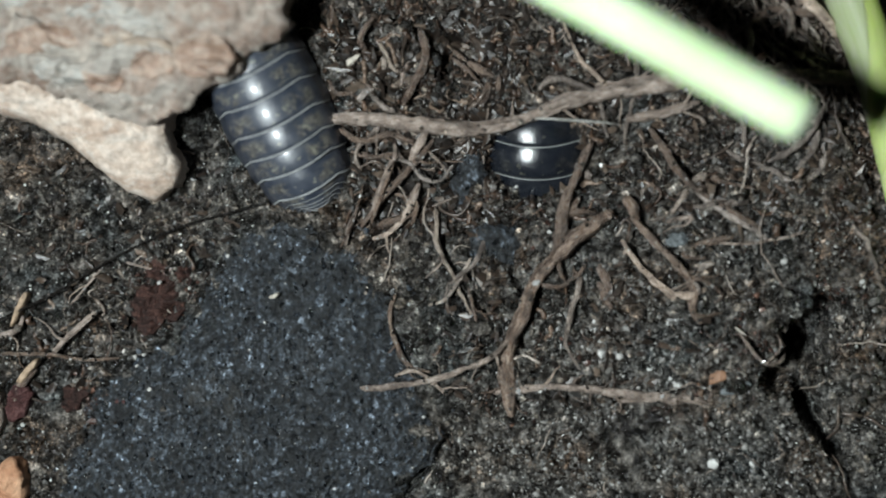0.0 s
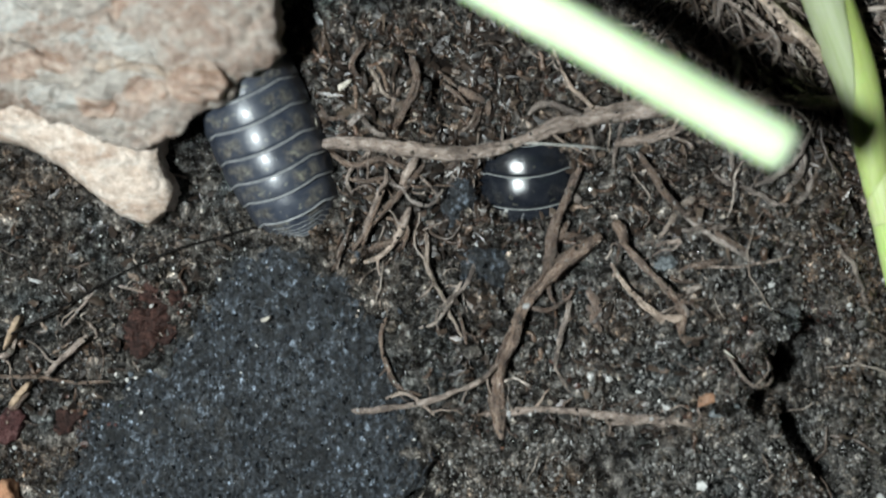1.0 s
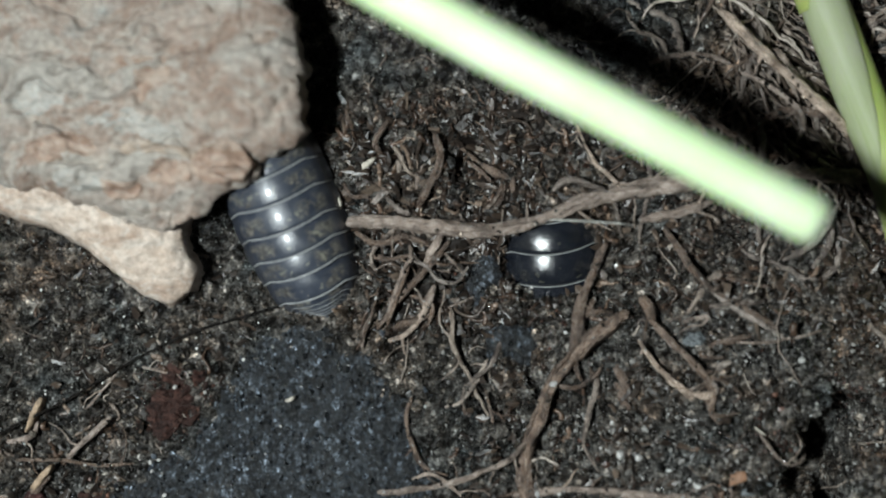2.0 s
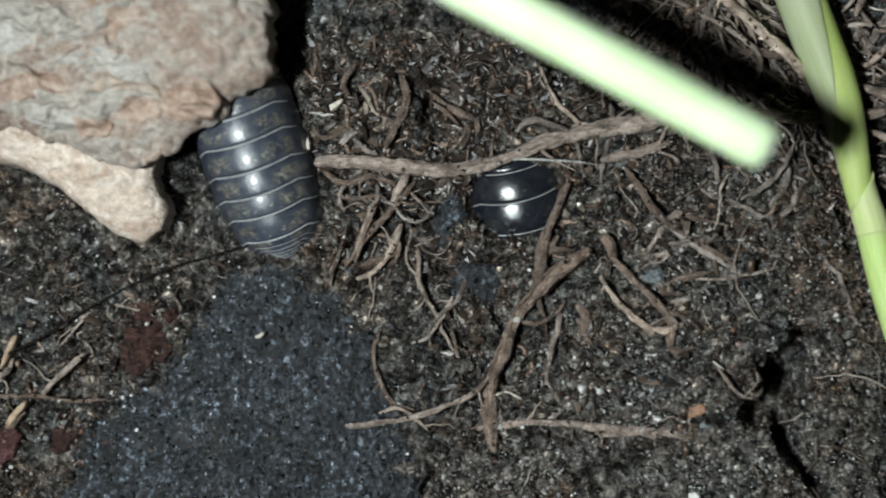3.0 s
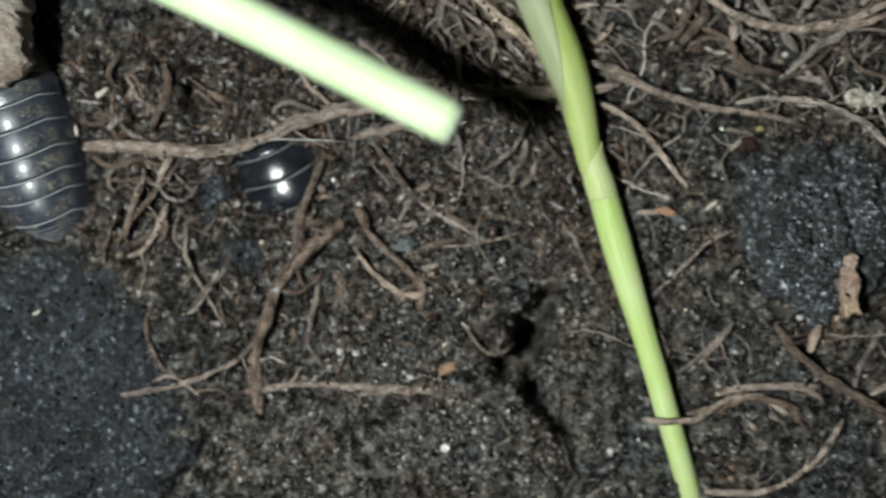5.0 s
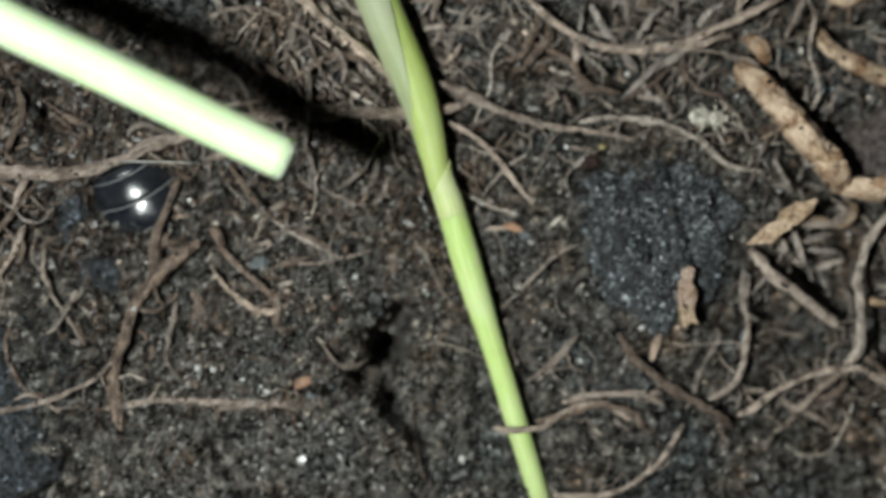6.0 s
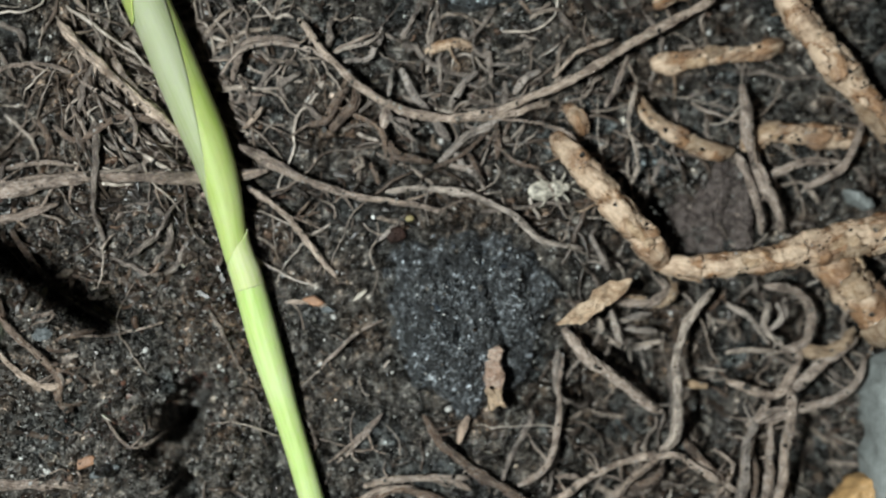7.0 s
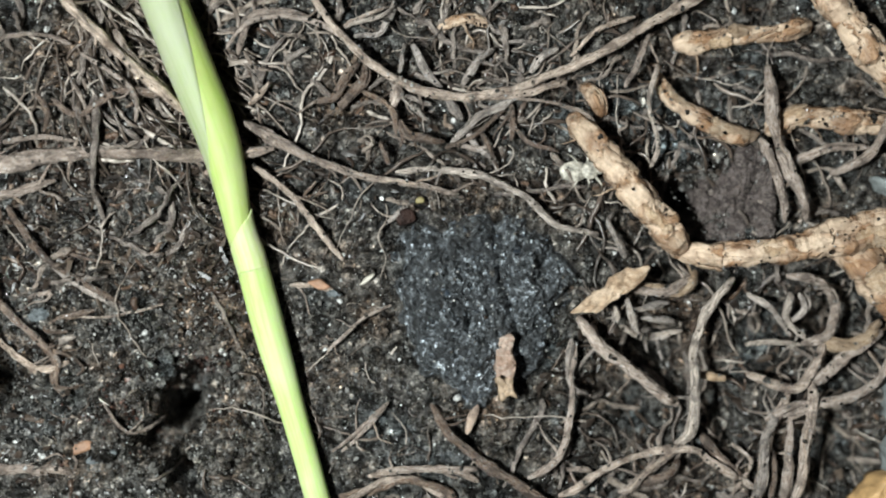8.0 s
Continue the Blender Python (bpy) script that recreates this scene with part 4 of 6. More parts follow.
def root(kind, mat, line, r0, r1, lift):
    """A root along a line on the soil, lifted in its middle; its ends go down to the ground."""
    global root_count
    root_count += 1
    r0, r1 = r0 * SLIM.get(kind, 1.0), r1 * SLIM.get(kind, 1.0)
    p = np.asarray(line, float)
    c = spline(p, 0.1)
    s = np.append(0, np.cumsum(np.hypot(*np.diff(c, axis=0).T)))
    u = s / s[-1]
    q = root_count * 7.77
    thick = kind not in ("silk", "black")
    if thick:
        wob = 0.09 + 0.12 * r0
        c = c + wob * np.stack([fractal(s / 1.5 + q, 0 * s, 4, 3, 0.6), fractal(s / 1.5, 0 * s + q, 4, 4, 0.6)], 1)
    r = r0 + (r1 - r0) * u
    big = kind == "ochre"
    if thick:
        r = r * (1 + (0.34 if big else 0.32) * fractal(s / (0.9 + r0) + q, 0 * s + 5, 5, 6, 0.7))
    ends = np.clip(np.minimum(u, 1 - u) * s[-1] / 1.2, 0, 1)
    r = r * (0.45 + 0.55 * np.clip(np.minimum(u, 1 - u) * s[-1] / (0.5 + r0), 0, 1) ** 0.5)
    base = rise(c[:, 0], c[:, 1]) * 0.35 + -1.0 * 0.65
    z = base + lift * (0.35 + 0.65 * np.sin(ends * np.pi / 2)) + 0.15 + 0.12 * fractal(s / 2.2 + q, 0 * s + 2, 2, 9) * thick
    if kind == "thread":
        z = np.interp(u, [0, 0.12, 0.3, 0.6, 1], [-0.6, 0.9, 0.8, -0.3, -0.8])
    if big:
        z = z - 1.3 * r0 * (1 - np.clip(np.minimum(u, 1 - u) * s[-1] / 1.6, 0, 1)) ** 1.5
    c3 = np.column_stack([c, z])
    name = ROOT_NAMES.get(kind, "root")
    me = tube_mesh(name, mat, c3, r, 28 if r0 > 0.5 else 14 if r0 > 0.15 else 6, rough=0.5 if big else 0.7 if thick else 0.0, seed=root_count, grain=2.4 if big else 1.0)
    ob = put(name, me, None, ROOT_LABELS[kind], "root" if thick else "thread", "dead roots on the soil" if thick else "")
    if not thick or kind == "thread":
        return
    dirt = np.random.default_rng(900 + root_count)
    k = dirt.integers(0, len(c3), int(s[-1] * (12 if big else 2 + 4 * r0)))
    side = dirt.normal(0, 0.75, len(k))
    across = np.stack([-np.gradient(c[:, 1]), np.gradient(c[:, 0])], 1)
    across /= np.linalg.norm(across, axis=1)[:, None] + 1e-9
    root_dirt.append(np.column_stack([c[k] + across[k] * (r[k] * np.sin(side))[:, None], z[k] + r[k] * np.abs(np.cos(side))]))
    if r0 > 0.2 and not big:
        # torn strands of skin along the root
        for _ in range(int(2 + s[-1] / 2.5)):
            n = int(dirt.integers(12, 40))
            if n + 4 > len(c3):
                continue
            i = int(dirt.integers(1, len(c3) - n))
            q0 = dirt.uniform(0, 50)
            w = np.radians(dirt.uniform(15, 165)) + 1.1 * fractal(s[i:i + n] / 1.5 + q0, 0 * s[i:i + n], 3, 12)
            line = c3[i:i + n].copy()
            line[:, :2] += across[i:i + n] * (1.02 * r[i:i + n] * np.cos(w))[:, None]
            line[:, 2] += 1.0 * r[i:i + n] * np.sin(w)
            put("skin_strand", tube_mesh("skin_strand", mat, line, np.sin(np.linspace(0.2, np.pi - 0.2, n)) ** 0.6 * dirt.uniform(0.16, 0.34) * r0, 6, rough=0.5, seed=root_count), ob)
    rng = random.Random(500 + root_count)
    # fine side rootlets
    for _ in range(min(5, int(s[-1] / 2.2))):
        i = rng.randrange(3, max(4, len(c3) - 3))
        i = min(i, len(c3) - 2)
        d = c[min(i + 1, len(c) - 1)] - c[i - 1]
        w = math.atan2(d[1], d[0]) + rng.choice((-1, 1)) * rng.uniform(0.5, 1.3)
        ln = rng.uniform(0.7, 2.6)
        line = [tuple(c3[i])]
        for k in range(1, 5):
            w += rng.gauss(0, 0.35)
            x, y, zz = line[-1]
            line.append((x + math.cos(w) * ln / 4, y + math.sin(w) * ln / 4, zz * (1 - 0.22 * k) + (spot(x, y) + 0.2) * 0.22 * k))
        b = spline(line, 0.12)
        put("side_rootlet", tube_mesh("side_rootlet", mat, b, np.linspace(min(0.5 * r0, 0.1), 0.025, len(b)), 6, rough=0.3, seed=root_count), ob)
    if big:
        # skin that peels in plates
        for _ in range(int(s[-1] / 1.1)):
            i = rng.randrange(4, max(5, len(c3) - 10))
            n = min(len(c3) - i, rng.randrange(6, 24))
            if n < 5:
                continue
            mid, half = rng.uniform(15, 165), rng.uniform(10, 38)
            f = np.sin(np.linspace(0.15, np.pi - 0.1, n)) ** 0.5
            tear = 0.5 * np.array([rng.uniform(-1, 1) for _ in range(2 * n)]) * half * 0.6
            put("skin_flake", shell_strip("skin_flake", PALE if rng.random() < 0.5 else OCHRE, c3[i:i + n], r[i:i + n] * rng.uniform(1.04, 1.2) + 0.03, mid - half * f + tear[:n], mid + half * f + tear[n:], 0.13, root_count), ob)


root("tan", TAN, [(-3.0, 5.9), (0.4, 5.8), (4.2, 5.5), (6.2, 5.9), (9.0, 7.0), (11.9, 7.7), (14.7, 8.3), (17.5, 8.7)], 0.44, 0.49, 0.9)
root("silk", SILK, [(7.2, 6.2), (9.6, 6.1), (11.9, 6.0)], 0.06, 0.06, 1.6)
root("brown", BROWN, [(11.7, 1.5), (10.4, 0.6), (9.0, -0.6), (7.9, -2.1), (7.4, -3.6), (6.7, -5.4), (6.5, -7.5), (6.9, -9.3)], 0.54, 0.44, 0.5)
root("brown", BROWN, [(10.5, 5.0), (9.8, 3.3), (9.2, 1.7), (8.9, -0.5)], 0.26, 0.36, 0.7)
root("tan", TAN, [(6.7, -5.2), (5.4, -6.3), (3.7, -7.1), (2.0, -7.6), (-1.1, -8.1)], 0.20, 0.23, 1.2)
root("tan", TAN, [(0.7, -7.4), (1.7, -7.1), (2.7, -7.6), (3.4, -8.3)], 0.18, 0.12, 0.5)
root("tan", TAN, [(5.8, -8.1), (7.5, -7.8), (9.6, -7.6), (11.7, -7.7), (14.0, -7.9), (15.6, -8.2)], 0.23, 0.32, 0.5)
root("brown", BROWN, [(7.9, -2.3), (9.1, -2.4), (10.1, -1.7), (10.5, -0.9)], 0.18, 0.15, 0.5)
root("brown", BROWN, [(8.9, -0.4), (9.1, -1.6), (9.4, -2.1)], 0.18, 0.18, 0.5)
root("brown", BROWN, [(12.7, 1.3), (13.9, 0.1), (15.2, -1.1), (16.1, -2.2)], 0.26, 0.23, 0.5)
root("brown", BROWN, [(15.6, -1.5), (16.8, -2.0), (17.4, -2.6), (17.0, -3.0)], 0.18, 0.12, 0.4)
root("brown", BROWN, [(13.4, 5.9), (14.6, 4.2), (15.8, 3.0), (17.6, 1.8), (19.4, 0.8)], 0.23, 0.23, 0.4)
root("tan", TAN, [(8.9, 11.2), (9.2, 10.2), (9.8, 9.2), (10.7, 8.4), (11.5, 7.7)], 0.12, 0.18, 0.6)
root("brown", BROWN, [(1.5, 10.6), (1.8, 9.4), (1.4, 8.1), (0.7, 6.7)], 0.38, 0.23, 0.4)
root("brown", BROWN, [(2.3, 5.0), (1.2, 3.5), (0.2, 2.3), (-0.6, 1.3), (-1.3, 0.3)], 0.23, 0.20, 0.6)
root("brown", BROWN, [(0.3, 3.9), (-0.2, 2.1), (-0.8, 0.5)], 0.12, 0.12, 1.0)
root("tan", TAN, [(1.5, 2.4), (1.1, 1.3), (0.2, 0.1), (-0.8, -0.3)], 0.26, 0.18, 0.5)
root("tan", TAN, [(1.9, 4.5), (2.6, 3.9), (3.3, 3.1)], 0.09, 0.09, 0.9)
root("brown", BROWN, [(0.4, 2.1), (1.5, 1.7), (1.3, 0.5)], 0.18, 0.15, 0.4)
root("brown", BROWN, [(-1.3, 2.5), (-1.6, 1.0), (-2.4, -0.8)], 0.12, 0.12, 0.5)
root("brown", BROWN, [(-20.6, -7.15), (-18.2, -7.0), (-16.0, -7.2), (-14.1, -7.05)], 0.16, 0.12, 0.35)
root("black", BLACK, [(-22.4, -6.3), (-20.6, -5.3), (-17.5, -3.7), (-14.8, -2.0), (-11.4, -0.2), (-8.4, 0.8), (-6.6, 1.4)], 0.07, 0.07, 0.5)
root("tan", TAN, [(-14.2, -1.9), (-13.0, -2.1), (-11.8, -2.4)], 0.12, 0.09, 0.4)
root("tan", TAN, [(-15.2, -2.4), (-16.0, -3.5), (-16.8, -4.3)], 0.15, 0.09, 0.3)
root("tan", TAN, [(-15.4, -4.7), (-16.6, -5.9), (-17.7, -7.0)], 0.23, 0.18, 0.5)
root("tan", TAN, [(-21.0, -6.1), (-19.7, -5.8), (-19.3, -5.0)], 0.23, 0.18, 0.3)
root("brown", BROWN, [(-18.6, -7.9), (-19.4, -8.7), (-20.0, -9.9)], 0.23, 0.29, 0.3)
root("brown", BROWN, [(18.0, 0.5), (16.3, 0.1), (15.4, -0.5), (16.6, -0.7)], 0.21, 0.18, 0.3)
root("brown", BROWN, [(16.7, 3.4), (18.2, 3.1), (18.9, 3.0)], 0.15, 0.15, 0.3)
root("brown", BROWN, [(3.2, 9.3), (4.1, 8.5), (4.7, 7.9)], 0.18, 0.12, 0.3)
root("brown", BROWN, [(14.7, 11.9), (15.5, 10.8), (15.1, 9.9)], 0.21, 0.18, 0.4)
root("brown", BROWN, [(15.7, 11.6), (17.2, 10.8), (19.4, 12.0), (21.6, 11.8)], 0.23, 0.26, 0.6)
root("brown", BROWN, [(0.6, -3.1), (0.3, -4.6), (1.3, -6.7), (2.5, -7.2)], 0.18, 0.15, 0.2)
root("brown", BROWN, [(-1.0, 11.3), (-1.6, 10.1), (-1.1, 9.2)], 0.21, 0.18, 0.2)
root("brown", BROWN, [(-3.3, 8.0), (-2.7, 7.2), (-1.5, 7.5)], 0.18, 0.15, 0.2)
root("brown", BROWN, [(-2.6, 5.4), (-1.4, 4.8), (0.1, 5.2), (1.5, 4.7)], 0.21, 0.18, 0.3)
root("brown", BROWN, [(-2.0, 4.2), (-0.8, 4.0), (0.4, 4.2)], 0.18, 0.15, 0.3)
root("brown", BROWN, [(4.4, -2.6), (4.7, -3.8), (4.9, -5.0)], 0.15, 0.12, 0.2)
root("brown", BROWN, [(11.1, -2.1), (11.6, -3.1), (11.9, -3.4)], 0.35, 0.26, 0.2)
root("tan", TAN, [(10.5, 7.8), (13.1, 8.2), (14.8, 8.5), (18.3, 8.8), (21.9, 8.8), (24.8, 8.8), (27.3, 9.2)], 0.42, 0.39, 0.4)
root("tan", TAN, [(25.7, 10.6), (27.8, 9.5), (29.9, 8.4), (32.0, 7.8), (35.0, 7.3), (37.5, 6.7)], 0.36, 0.21, 0.6)
root("tan", TAN, [(26.2, 8.3), (28.1, 6.9), (29.6, 5.1), (31.0, 3.3)], 0.24, 0.24, 0.5)
root("tan", TAN, [(29.0, 17.5), (30.8, 15.2), (33.2, 13.2), (35.6, 12.2), (38.3, 12.1), (40.7, 12.7), (44.0, 14.1), (46.7, 15.7), (49.1, 17.1), (52.4, 18.9)], 0.24, 0.33, 1.0)
root("tan", TAN, [(24.7, 14.4), (26.0, 15.7), (27.8, 16.2), (29.6, 15.8), (30.8, 15.2)], 0.18, 0.21, 0.7)
root("grey", GREY, [(33.8, 8.0), (36.2, 8.2), (38.6, 7.8), (40.8, 6.7), (42.3, 5.4), (44.8, 4.8)], 0.21, 0.24, 0.9)
root("tan", TAN, [(39.9, 12.0), (42.1, 11.8), (44.0, 11.1), (44.6, 10.1)], 0.15, 0.15, 1.2)
root("ochre", OCHRE, [(43.6, 11.1), (44.2, 9.8), (45.3, 8.6), (46.5, 7.1), (47.9, 5.5), (49.6, 3.8)], 0.80, 0.89, 1.7)
root("ochre", OCHRE, [(49.3, 3.9), (51.9, 3.8), (54.9, 4.3), (58.0, 4.9), (61.3, 5.6), (64.7, 6.4)], 0.71, 1.06, 1.9)
root("ochre", OCHRE, [(58.2, 4.7), (59.5, 3.3), (61.1, 1.5), (62.8, -0.3)], 1.20, 1.20, 1.2)
root("tan", TAN, [(46.8, 1.8), (48.6, 1.8), (50.1, 2.6)], 0.30, 0.36, 1.0)
root("ochre", OCHRE, [(48.1, 13.6), (48.6, 12.3), (50.2, 11.2), (52.3, 10.3), (53.6, 10.3)], 0.42, 0.56, 0.2)
root("ochre", OCHRE, [(54.2, 10.7), (56.0, 11.3), (57.9, 11.2), (59.6, 11.0), (61.3, 11.1)], 0.62, 0.68, 0.15)
root("tan", TAN, [(53.9, 14.0), (54.0, 11.4), (54.5, 9.6), (55.7, 7.2), (56.4, 5.7)], 0.42, 0.36, 1.2)
root("tan", TAN, [(53.6, 10.1), (54.5, 8.1), (55.2, 5.6)], 0.33, 0.27, 0.9)
root("ochre", OCHRE, [(49.3, 18.7), (51.2, 19.8), (53.2, 20.5), (55.5, 19.8), (57.3, 17.5), (58.8, 15.5), (60.7, 13.2), (62.7, 11.2)], 0.64, 0.96, 1.2)
root("grey", GREY, [(55.4, 20.4), (57.1, 19.9), (58.8, 19.2), (61.4, 18.9)], 0.42, 0.38, 1.4)
root("ochre", OCHRE, [(49.2, 15.2), (52.1, 15.7), (54.6, 15.9), (56.7, 16.6)], 0.67, 0.49, -0.15)
root("grey", GREY, [(47.9, 14.1), (47.3, 11.9), (47.8, 9.8), (47.6, 8.5)], 0.21, 0.15, 1.1)
root("tan", TAN, [(47.5, 15.7), (46.9, 14.4), (46.2, 12.8)], 0.21, 0.18, 0.8)
root("tan", TAN, [(43.8, 0.3), (44.8, -1.2), (46.4, -2.3), (48.0, -3.5), (49.4, -4.5)], 0.45, 0.51, 1.0)
root("grey", GREY, [(52.4, 2.5), (51.2, 1.4), (50.3, -0.4), (50.2, -3.2), (50.1, -5.6), (49.4, -6.7)], 0.30, 0.36, 1.2)
root("brown", BROWN, [(35.9, -4.4), (37.0, -6.1), (38.6, -7.5), (40.7, -8.8), (42.6, -10.1)], 0.30, 0.45, 0.7)
root("tan", TAN, [(41.2, -8.5), (42.8, -7.3), (43.4, -5.1), (43.5, -3.0), (43.7, -1.1)], 0.27, 0.18, 0.8)
root("tan", TAN, [(32.6, -8.4), (34.6, -8.0), (37.1, -8.0), (38.5, -8.7)], 0.24, 0.27, 0.4)
root("brown", BROWN, [(31.0, -9.5), (33.4, -8.9), (34.9, -8.6), (36.8, -9.2), (37.1, -10.1)], 0.27, 0.30, 0.4)
root("tan", TAN, [(42.9, -9.5), (45.6, -7.8), (48.0, -6.9), (50.2, -6.8), (51.1, -7.4), (52.9, -8.6)], 0.27, 0.27, 1.0)
root("tan", TAN, [(46.3, -9.4), (48.8, -7.4), (50.2, -6.1)], 0.24, 0.24, 0.6)
root("tan", TAN, [(56.7, -3.0), (56.4, -6.2), (55.8, -10.0)], 0.39, 0.42, 1.2)
root("tan", TAN, [(56.7, -3.5), (58.5, -1.8), (60.7, -0.4)], 0.36, 0.36, 0.9)
root("tan", TAN, [(55.1, -5.0), (57.0, -4.4), (59.8, -3.5), (61.3, -1.6)], 0.27, 0.30, 1.1)
root("tan", TAN, [(55.6, -3.6), (54.4, -6.1), (53.8, -10.1)], 0.33, 0.36, 0.6)
root("tan", TAN, [(55.8, -5.1), (55.7, -7.7), (55.6, -10.2)], 0.24, 0.24, 0.4)
root("pale", PALE, [(50.6, -2.9), (52.2, -3.1)], 0.27, 0.27, 0.8)
root("tan", TAN, [(53.2, -2.7), (54.5, -3.2), (55.9, -3.4), (56.8, -2.4), (57.5, -0.9)], 0.33, 0.39, 1.0)
root("tan", TAN, [(55.4, 2.7), (57.0, 2.4), (58.1, 1.1), (57.7, -0.4), (56.3, -1.1)], 0.30, 0.33, 1.0)
root("pale", PALE, [(57.1, -0.9), (58.5, -1.1), (59.8, -0.7), (60.7, 0.2)], 0.36, 0.30, 0.9)
root("grey", GREY, [(53.2, 1.7), (54.8, 0.5), (55.7, -0.7)], 0.24, 0.21, 0.8)
root("grey", GREY, [(56.1, 1.7), (56.2, 1.0), (55.5, -0.1)], 0.24, 0.18, 1.0)
root("tan", TAN, [(33.6, -4.4), (32.5, -5.7), (31.1, -7.1)], 0.18, 0.15, 0.4)
root("tan", TAN, [(33.7, 0.9), (32.1, 0.1), (30.8, -1.1), (30.2, -1.9)], 0.12, 0.15, 0.5)
root("tan", TAN, [(28.2, 1.9), (29.7, 1.9), (30.9, 1.5)], 0.18, 0.24, 0.3)
root("tan", TAN, [(16.1, 17.2), (18.2, 15.1), (20.5, 12.9), (22.8, 10.9)], 0.33, 0.36, 0.9)
root("tan", TAN, [(18.9, 15.3), (20.0, 13.6), (21.9, 11.7)], 0.39, 0.36, 0.5)
root("tan", TAN, [(17.3, 14.0), (19.5, 12.6), (20.3, 11.6), (20.1, 10.4)], 0.18, 0.18, 1.0)
root("tan", TAN, [(16.8, 12.6), (17.7, 10.9), (17.9, 9.8)], 0.18, 0.15, 0.6)
root("tan", TAN, [(12.5, 14.5), (14.9, 14.9), (16.7, 14.5)], 0.18, 0.18, 0.5)
root("tan", TAN, [(13.1, 9.3), (14.8, 9.6), (17.2, 9.4)], 0.18, 0.18, 0.4)
root("tan", TAN, [(12.2, 6.3), (14.2, 6.7), (15.9, 7.3)], 0.36, 0.27, 0.4)
root("grey", GREY, [(15.0, 3.6), (16.6, 2.2), (18.1, 1.3), (19.7, 0.4)], 0.18, 0.21, 0.4)
root("tan", TAN, [(12.2, 0.1), (13.1, -1.1), (14.4, -2.3), (15.2, -2.7), (16.7, -2.3)], 0.21, 0.24, 0.4)
root("tan", TAN, [(18.4, -4.5), (19.9, -6.0), (21.4, -5.6)], 0.12, 0.15, 0.4)
root("tan", TAN, [(16.3, 0.1), (18.6, 0.1), (21.6, 0.8)], 0.12, 0.12, 0.3)
root("tan", TAN, [(12.4, -8.2), (14.8, -7.9), (17.2, -8.3)], 0.30, 0.30, 0.3)
root("grey", GREY, [(31.0, 15.7), (33.1, 16.3), (33.7, 17.1)], 0.18, 0.15, 0.8)
root("tan", TAN, [(43.1, 14.4), (44.6, 15.8), (46.7, 16.6)], 0.18, 0.18, 0.8)
root("grey", GREY, [(22.4, 19.6), (23.6, 18.8), (26.2, 18.9), (28.1, 19.7)], 0.26, 0.23, 0.7)
root("tan", TAN, [(11.8, 21.3), (14.2, 20.2), (16.4, 19.2), (17.5, 17.9)], 0.26, 0.23, 0.8)
root("tan", TAN, [(25.4, 14.1), (26.1, 16.1), (28.0, 16.4), (29.3, 16.0)], 0.23, 0.19, 0.5)
root("grey", GREY, [(46.4, 3.6), (45.3, 5.3), (45.6, 6.0)], 0.27, 0.21, 0.6)
root("grey", GREY, [(45.8, 1.0), (46.3, -0.2), (47.7, -0.8), (49.7, -0.5)], 0.21, 0.18, 0.5)
root("grey", GREY, [(46.8, 0.6), (48.6, 0.9)], 0.18, 0.15, 0.5)
root("grey", GREY, [(47.3, 0.2), (49.1, 0.2)], 0.18, 0.15, 0.4)
root("tan", TAN, [(57.6, 8.2), (59.5, 9.4), (61.0, 12.2)], 0.33, 0.27, 0.9)
root("tan", TAN, [(55.2, 8.8), (57.4, 9.6), (60.2, 9.7)], 0.30, 0.24, 0.6)
root("brown", BROWN, [(32.0, 12.3), (33.5, 11.4), (33.8, 9.9)], 0.24, 0.15, 0.5)
root("grey", GREY, [(33.5, 12.9), (34.4, 11.7), (35.6, 10.7)], 0.15, 0.15, 0.6)
root("brown", BROWN, [(38.3, 10.3), (38.9, 9.3), (39.4, 8.1)], 0.18, 0.12, 0.5)
root("brown", BROWN, [(36.5, 9.4), (38.0, 10.0), (39.8, 11.6)], 0.18, 0.15, 0.4)
root("brown", BROWN, [(39.8, 11.3), (40.8, 9.8), (42.6, 9.2)], 0.15, 0.15, 0.4)
root("brown", BROWN, [(29.6, 7.5), (29.0, 6.6), (30.2, 6.9)], 0.12, 0.12, 0.3)
root("ochre", OCHRE, [(44.0, 12.8), (44.6, 11.9), (44.9, 11.2)], 0.54, 0.45, 0.9)
root("ochre", OCHRE, [(36.1, 15.8), (37.6, 16.3), (38.9, 15.9)], 0.30, 0.24, 0.4)
root("tan", TAN, [(26.0, 11.5), (26.7, 12.2), (27.0, 12.7)], 0.27, 0.15, 0.4)
root("tan", TAN, [(25.7, 14.3), (26.3, 13.5), (27.3, 13.3)], 0.18, 0.15, 0.5)
root("tan", TAN, [(51.2, -6.7), (52.5, -8.2), (54.1, -9.2)], 0.24, 0.24, 0.6)
root("tan", TAN, [(52.6, -9.5), (53.5, -7.7), (52.6, -6.7)], 0.18, 0.18, 0.4)
root("thread", TAN, [(28.4, -9.8), (31.0, -9.6), (33.3, -8.7), (35.1, -8.6), (36.7, -9.6)], 0.16, 0.19, 2.5)
root("tan", TAN, [(31.9, -13.9), (35.1, -13.8), (37.7, -12.4), (39.7, -9.9)], 0.22, 0.22, 0.6)
root("tan", TAN, [(33.0, -8.2), (35.6, -7.9), (38.5, -8.0)], 0.26, 0.26, 0.4)
root("tan", TAN, [(30.6, -7.1), (32.1, -5.9), (33.4, -4.5)], 0.19, 0.16, 0.4)
root("tan", TAN, [(33.4, 13.2), (36.0, 12.2), (39.5, 12.1), (43.0, 13.0)], 0.25, 0.25, 0.9)
